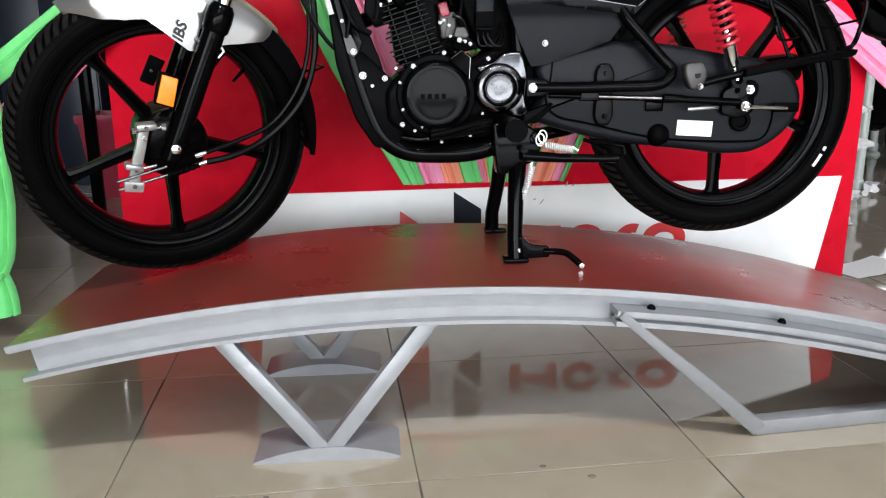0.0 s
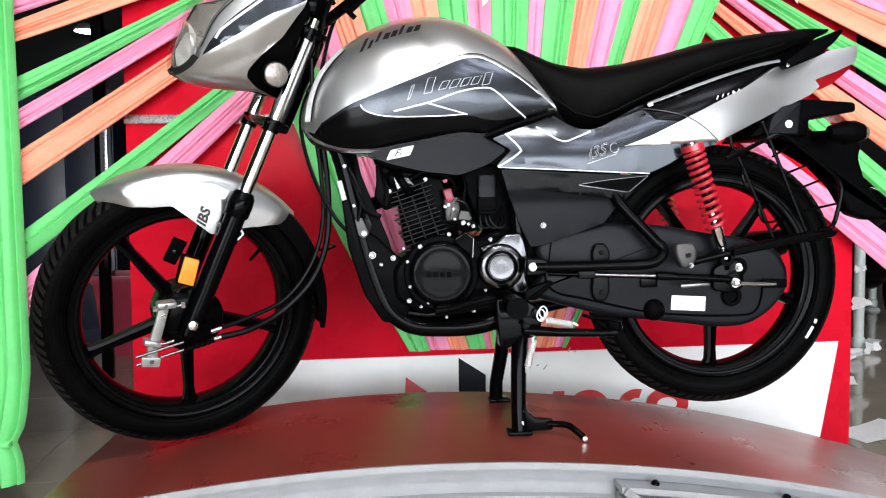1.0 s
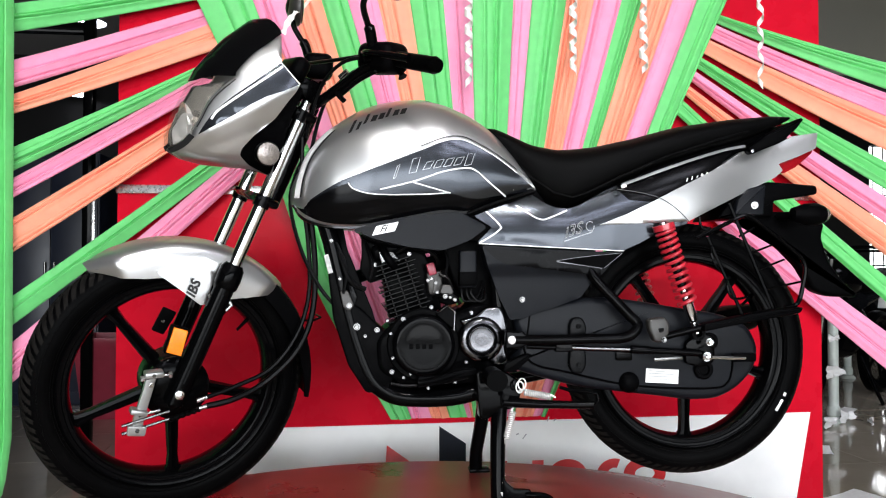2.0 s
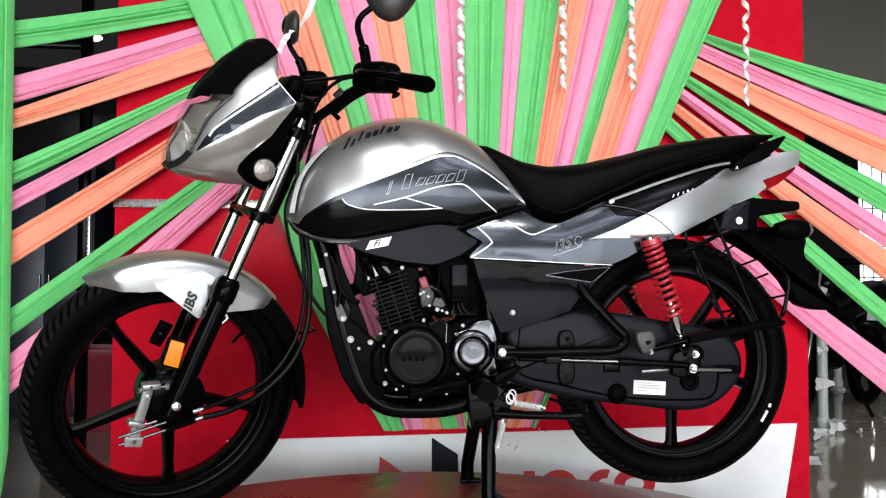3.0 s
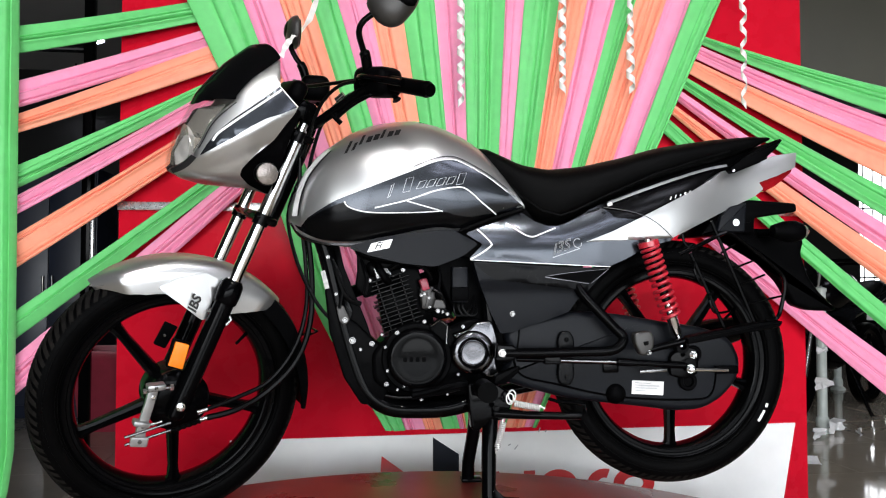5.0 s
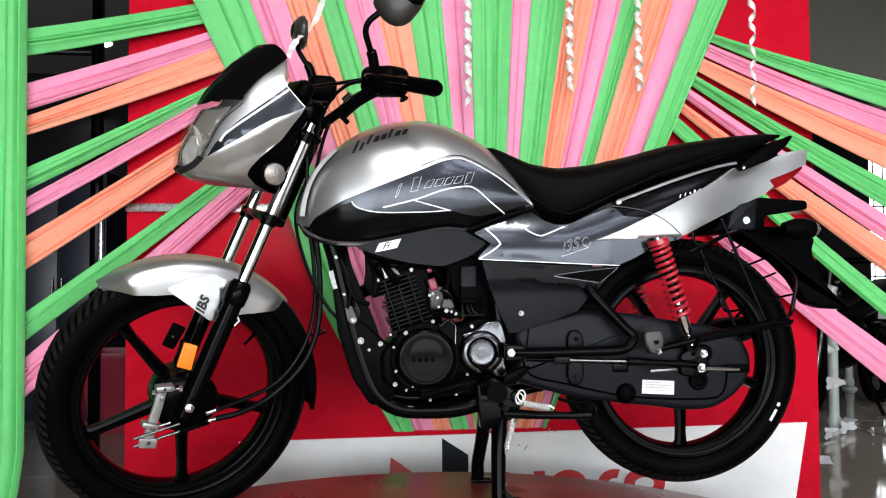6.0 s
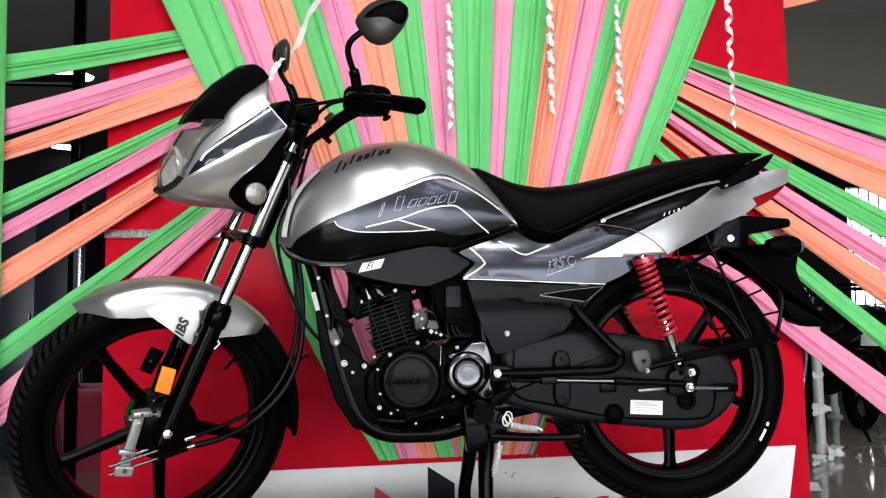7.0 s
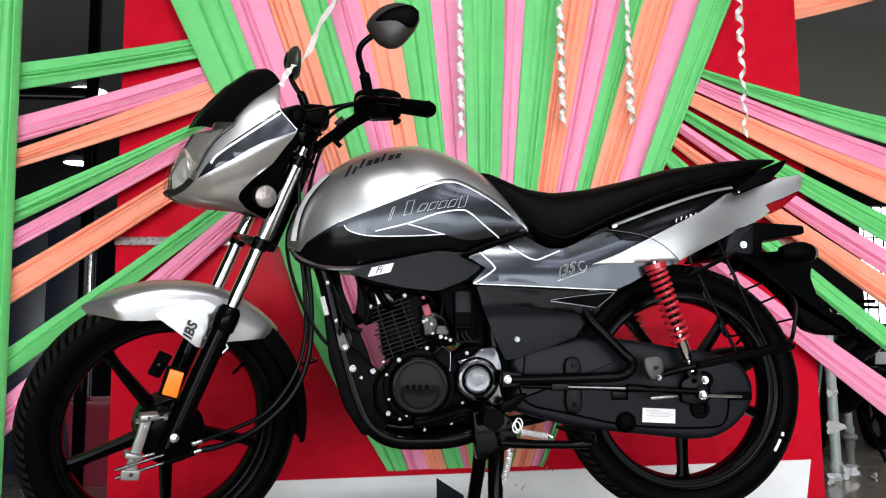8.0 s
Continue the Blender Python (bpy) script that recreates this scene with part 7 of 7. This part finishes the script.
# ---- things in the showroom behind ----
bin_bm = B()
rows = []
for z, h in ((0.0, 0.15), (0.02, 0.16), (0.44, 0.20), (0.46, 0.215), (0.50, 0.215), (0.50, 0.20), (0.10, 0.165)):
    rows.append([bin_bm.verts.new((-1.50 + sx * h, 5.0 + sy * h, z)) for sx, sy in ((-1, -1), (1, -1), (1, 1), (-1, 1))])
for p, q in zip(rows, rows[1:]):
    for j in range(4):
        bin_bm.faces.new((p[j], p[(j + 1) % 4], q[(j + 1) % 4], q[j]))
bin_bm.faces.new(rows[0][::-1]), bin_bm.faces.new(rows[-1])
thing("waste_bin", bin_bm, MAROON, (-1.50, 5.0, 0), "tapered maroon plastic bin on the tiled floor", "bin")

cab = group_thing("steel_cabinet", (-2.05, 5.6, 0), "tall dark navy steel cabinet", "cabinet")
part("body", box((-2.05, 5.6, 0.85), (0.62, 0.45, 1.7), None, 0.008), NAVY, cab)
for s in (-1, 1):
    d = part("door", box((-2.05 + s * 0.152, 5.368, 0.87), (0.296, 0.018, 1.56), None, 0.004), NAVY, cab)
    part("handle", rod((-2.05 + s * 0.03, 5.345, 0.82), (-2.05 + s * 0.03, 5.345, 0.96), 0.008), STEEL, d)
jamb = group_thing("partition_frame", (-1.6, 4.2, 0), "dark steel partition frame with a top rail", "partition", kind="structure")
for x in (-3.0, -1.42):
    part("post", box((x, 4.2, 1.5), (0.05, 0.06, 3.0), None, 0.004), BLACKM, jamb)
part("rail", box((-2.21, 4.2, 2.2), (1.53, 0.05, 0.06), None, 0.004), BLACKM, jamb)
part("strip", box((-1.385, 4.165, 1.15), (0.018, 0.012, 0.5), None, 0.002), ALU, jamb)

PX, PY = 2.865, 4.35
pole = group_thing("barrier_pole", (PX, PY, 0), "slim pale painted post on a round base", "post", "pale posts")
part("tube", rod((PX, PY, 0.02), (PX, PY, 0.86), 0.030, 24), POST, pole)
part("base", lathe([(0.060, 0), (0.060, 0.010), (0.052, 0.020), (0.036, 0.030), (0, 0.030)], (PX, PY, 0), 28, "z"), POST, pole)
part("collar", lathe([(0.030, 0.0), (0.038, 0.008), (0.040, 0.040), (0.036, 0.060), (0.030, 0.066)], (PX, PY, 0.03), 24, "z"), POST, pole)
part("cap", lathe([(0.036, 0), (0.036, 0.02), (0, 0.035)], (PX, PY, 0.86), 20, "z"), POST, pole)
copy_thing(pole, Matrix.Translation((4.08, 6.05, 0)))


def parked_bike(x, y, turn, label):
    """A distant dark motorcycle, seen in part."""
    ob = group_thing("parked_motorcycle", (x, y, 0), label, "motorcycle", "parked motorcycles")
    m = Matrix.Translation((x, y, 0)) @ Matrix.Rotation(radians(turn), 4, "Z")
    for wx, nm in ((-0.62, "front_wheel"), (0.62, "rear_wheel")):
        w = part(nm, lathe([(0.22, -0.02), (0.245, -0.03), (0.245, 0.03), (0.22, 0.02)], (wx, 0, 0.305), 32, closed=True), RIM, ob, "", m)
        part("tyre", lathe([(0.245, -0.03), (0.27, -0.045), (0.30, -0.03), (0.305, 0), (0.30, 0.03), (0.27, 0.045), (0.245, 0.03)], (wx, 0, 0.305), 36, closed=True), RUBBER, w, "", m)
        for k in range(5):
            a = 2 * math.pi * k / 5
            part("spoke", rod((wx, 0, 0.305), (wx + 0.225 * math.cos(a), 0, 0.305 + 0.225 * math.sin(a)), 0.012, 6), RIM, w, "", m)
    for nm, mt, st in (("fuel_tank", BLACKP, [(-0.30, 0.80, 0.84, 0.04), (-0.22, 0.72, 0.95, 0.12), (-0.05, 0.70, 1.0, 0.14), (0.10, 0.72, 0.93, 0.11), (0.2, 0.75, 0.85, 0.08)]),
                       ("seat", VINYL, [(0.12, 0.78, 0.88, 0.08), (0.25, 0.74, 0.84, 0.12), (0.45, 0.77, 0.88, 0.13), (0.75, 0.85, 0.93, 0.09)]),
                       ("tail_panel", GRAPH, [(0.2, 0.62, 0.76, 0.10), (0.5, 0.70, 0.80, 0.10), (0.85, 0.82, 0.90, 0.05)]),
                       ("engine", ENGINE, [(-0.2, 0.34, 0.60, 0.10), (0.0, 0.30, 0.68, 0.13), (0.2, 0.34, 0.66, 0.11)]),
                       ("headlamp_cowl", BLACKP, [(-0.66, 0.82, 0.90, 0.05), (-0.58, 0.78, 1.02, 0.11), (-0.46, 0.80, 1.08, 0.11), (-0.40, 0.85, 1.04, 0.08)]),
                       ("front_mudguard", GRAPH, [(-0.86, 0.52, 0.55, 0.03), (-0.72, 0.60, 0.65, 0.06), (-0.55, 0.60, 0.65, 0.06), (-0.42, 0.53, 0.56, 0.04)])):
        bm = B()
        rows = []
        for q in spl(st, 4):
            sx, z0, z1, w = q
            rows.append([bm.verts.new((sx, w * math.cos(a), (z0 + z1) / 2 + (z1 - z0) / 2 * math.sin(a))) for a in [2 * math.pi * i / 14 for i in range(14)]])
        for p, q in zip(rows, rows[1:]):
            for j in range(14):
                bm.faces.new((p[j], p[(j + 1) % 14], q[(j + 1) % 14], q[j]))
        bm.faces.new(rows[0][::-1]), bm.faces.new(rows[-1])
        part(nm, bm, mt, ob, "", m, 60)
    for s in (-1, 1):
        part("fork_tube", rod((-0.62, s * 0.08, 0.305), (-0.36, s * 0.08, 0.98), 0.02), CHROME, ob, "", m)
    part("handlebar", tube(B(), spl([(-0.22, -0.34, 1.06), (-0.32, -0.15, 1.06), (-0.34, 0, 1.0), (-0.32, 0.15, 1.06), (-0.22, 0.34, 1.06)], 5), 0.012, 8), BLACKM, ob, "", m)
    part("number_plate", box((0.93, 0, 0.66), (0.006, 0.2, 0.1), Matrix.Rotation(0.3, 3, "Y"), 0.002), PAPER, ob, "blank white plate", m)
    part("stand", rod((0.05, -0.1, 0.32), (0.05, -0.24, 0.0), 0.012), BLACKM, ob, "", m)
    return ob


parked_bike(3.35, 5.0, 35, "parked dark motorcycle on the tiled floor")
parked_bike(4.25, 6.2, 30, "parked dark motorcycle on the tiled floor")
parked_bike(2.75, 7.2, 60, "parked dark motorcycle on the tiled floor")
for i, (x, y, a, w, h) in enumerate(((1.93, 2.80, 0.3, 0.42, 0.26), (2.34, 3.62, 1.2, 0.16, 0.12), (3.10, 4.62, 0.2, 0.20, 0.16), (2.66, 3.4, 2.0, 0.12, 0.09), (3.05, 3.9, 0.9, 0.14, 0.10), (2.50, 4.9, 0.6, 0.2, 0.16))):
    bm = B()
    n = 5
    g = [[bm.verts.new((0.65 * w * (p / n - 0.5), 0.65 * h * (q / n - 0.5), 0.003 + 0.02 * (p / n) ** 3 + 0.008 * noise.noise((p * 0.5, q * 0.5, i * 3.1)) ** 2)) for q in range(n + 1)] for p in range(n + 1)]
    for p in range(n):
        for q in range(n):
            bm.faces.new((g[p][q], g[p + 1][q], g[p + 1][q + 1], g[p][q + 1]))
    e = bmesh.ops.extrude_face_region(bm, geom=bm.faces[:])
    bmesh.ops.translate(bm, verts=[v for v in e["geom"] if isinstance(v, bmesh.types.BMVert)], vec=(0, 0, 0.001))
    thing("paper_sheet", bm, PAPER, (x, y, 0), "loose white paper sheet lying on the floor", "paper", "loose sheets", m=Matrix.Translation((x, y, 0)) @ Matrix.Rotation(a, 4, "Z"))

# wrapping scraps; the first, high on the post, stands in for a reflected glow
for i, (x, y, z, a, w) in enumerate(((2.845, 4.305, 0.505, 0.1, 0.075), (2.850, 4.300, 0.303, 0.2, 0.13), (2.915, 4.290, 0.05, 0.3, 0.12), (4.10, 5.99, 0.30, 0.7, 0.12), (2.72, 4.15, 0.06, 0.5, 0.12), (3.02, 4.22, 0.05, 1.1, 0.08))):
    bm = B()
    n = 4
    g = [[bm.verts.new((w * (p / n - 0.5), 0.03 * noise.noise((p * 0.9, q * 0.9, i * 2.7)), w * 0.6 * (q / n - 0.5) * (1 - 0.5 * p / n) + 0.02 * noise.noise((q * 0.8, p * 0.7, i)))) for q in range(n + 1)] for p in range(n + 1)]
    for p in range(n):
        for q in range(n):
            bm.faces.new((g[p][q], g[p + 1][q], g[p + 1][q + 1], g[p][q + 1]))
    e = bmesh.ops.extrude_face_region(bm, geom=bm.faces[:])
    bmesh.ops.translate(bm, verts=[v for v in e["geom"] if isinstance(v, bmesh.types.BMVert)], vec=(0, 0.001, 0))
    lowest = min(v.co.z for v in bm.verts)
    thing("scrap_and_glow", bm, PAPER, (x, y, z), "torn white wrapping scrap by a pale post, the top one standing in for a glow", "wrapping", "wrapping scraps", m=Matrix.Translation((x, y, z if z > 0.2 else 0.003 - lowest)) @ Matrix.Rotation(a, 4, "Z"))

# crumb of dirt on the floor tiles
for x, y, r in ((-0.20, 1.40, 0.004), (0.45, 1.41, 0.006), (0.36, 1.46, 0.005)):
    bm = B()
    bmesh.ops.create_icosphere(bm, subdivisions=1, radius=r)
    bmesh.ops.scale(bm, vec=(1.6, 1, 0.5), verts=bm.verts)
    thing("dirt_crumb", bm, GROUT, (x, y, 0), "small brown crumb on the floor", "debris", "crumbs", m=Matrix.Translation((x, y, r * 0.45)))

# ---- tiled floor, last: its grid lies a little askew to the stand ----
PITCH, TX, TYO, SKEW = 0.614, 0.100, 1.432, radians(3)
floor = group_thing("floor", (1, 4, 0), "polished beige tiled showroom floor", "floor", kind="structure")
part("bed", box((1.75, 0.915, -0.06), (12.74, 16.47, 0.112), None, 0), GROUT, floor, "dark mortar bed between the tiles")
tile_bm = box((0, 0, -0.004), (PITCH - 0.0032, PITCH - 0.0032, 0.008), None, 0.0008, 1)
proto = finish(tile_bm, "tile", TILE, (0, 0, 0))
rest = B()
first = True
skew = Matrix.Rotation(SKEW, 3, "Z")
for i in range(-9, 14):
    for j in range(-16, 19):
        q = skew @ Vector(((i + 0.5) * PITCH, (j + 0.5) * PITCH, 0))
        x, y = TX + q.x, TYO + q.y
        if -4 <= i <= 5 and -4 <= j <= 12:
            ob = proto if first else new("tile", proto.data)
            first = False
            ob.parent = floor
            ob.location = (x - 1, y - 4, 0)
            ob.rotation_euler.z = SKEW
        elif -4.8 < x < 8.3 and -7.5 < y < 9.4:
            box((x, y, -0.004), (PITCH - 0.0032, PITCH - 0.0032, 0.008), skew, 0, bm=rest)
tagged(part("tile_field", rest, TILE, floor, "outer floor tiles"), kind="stuff")
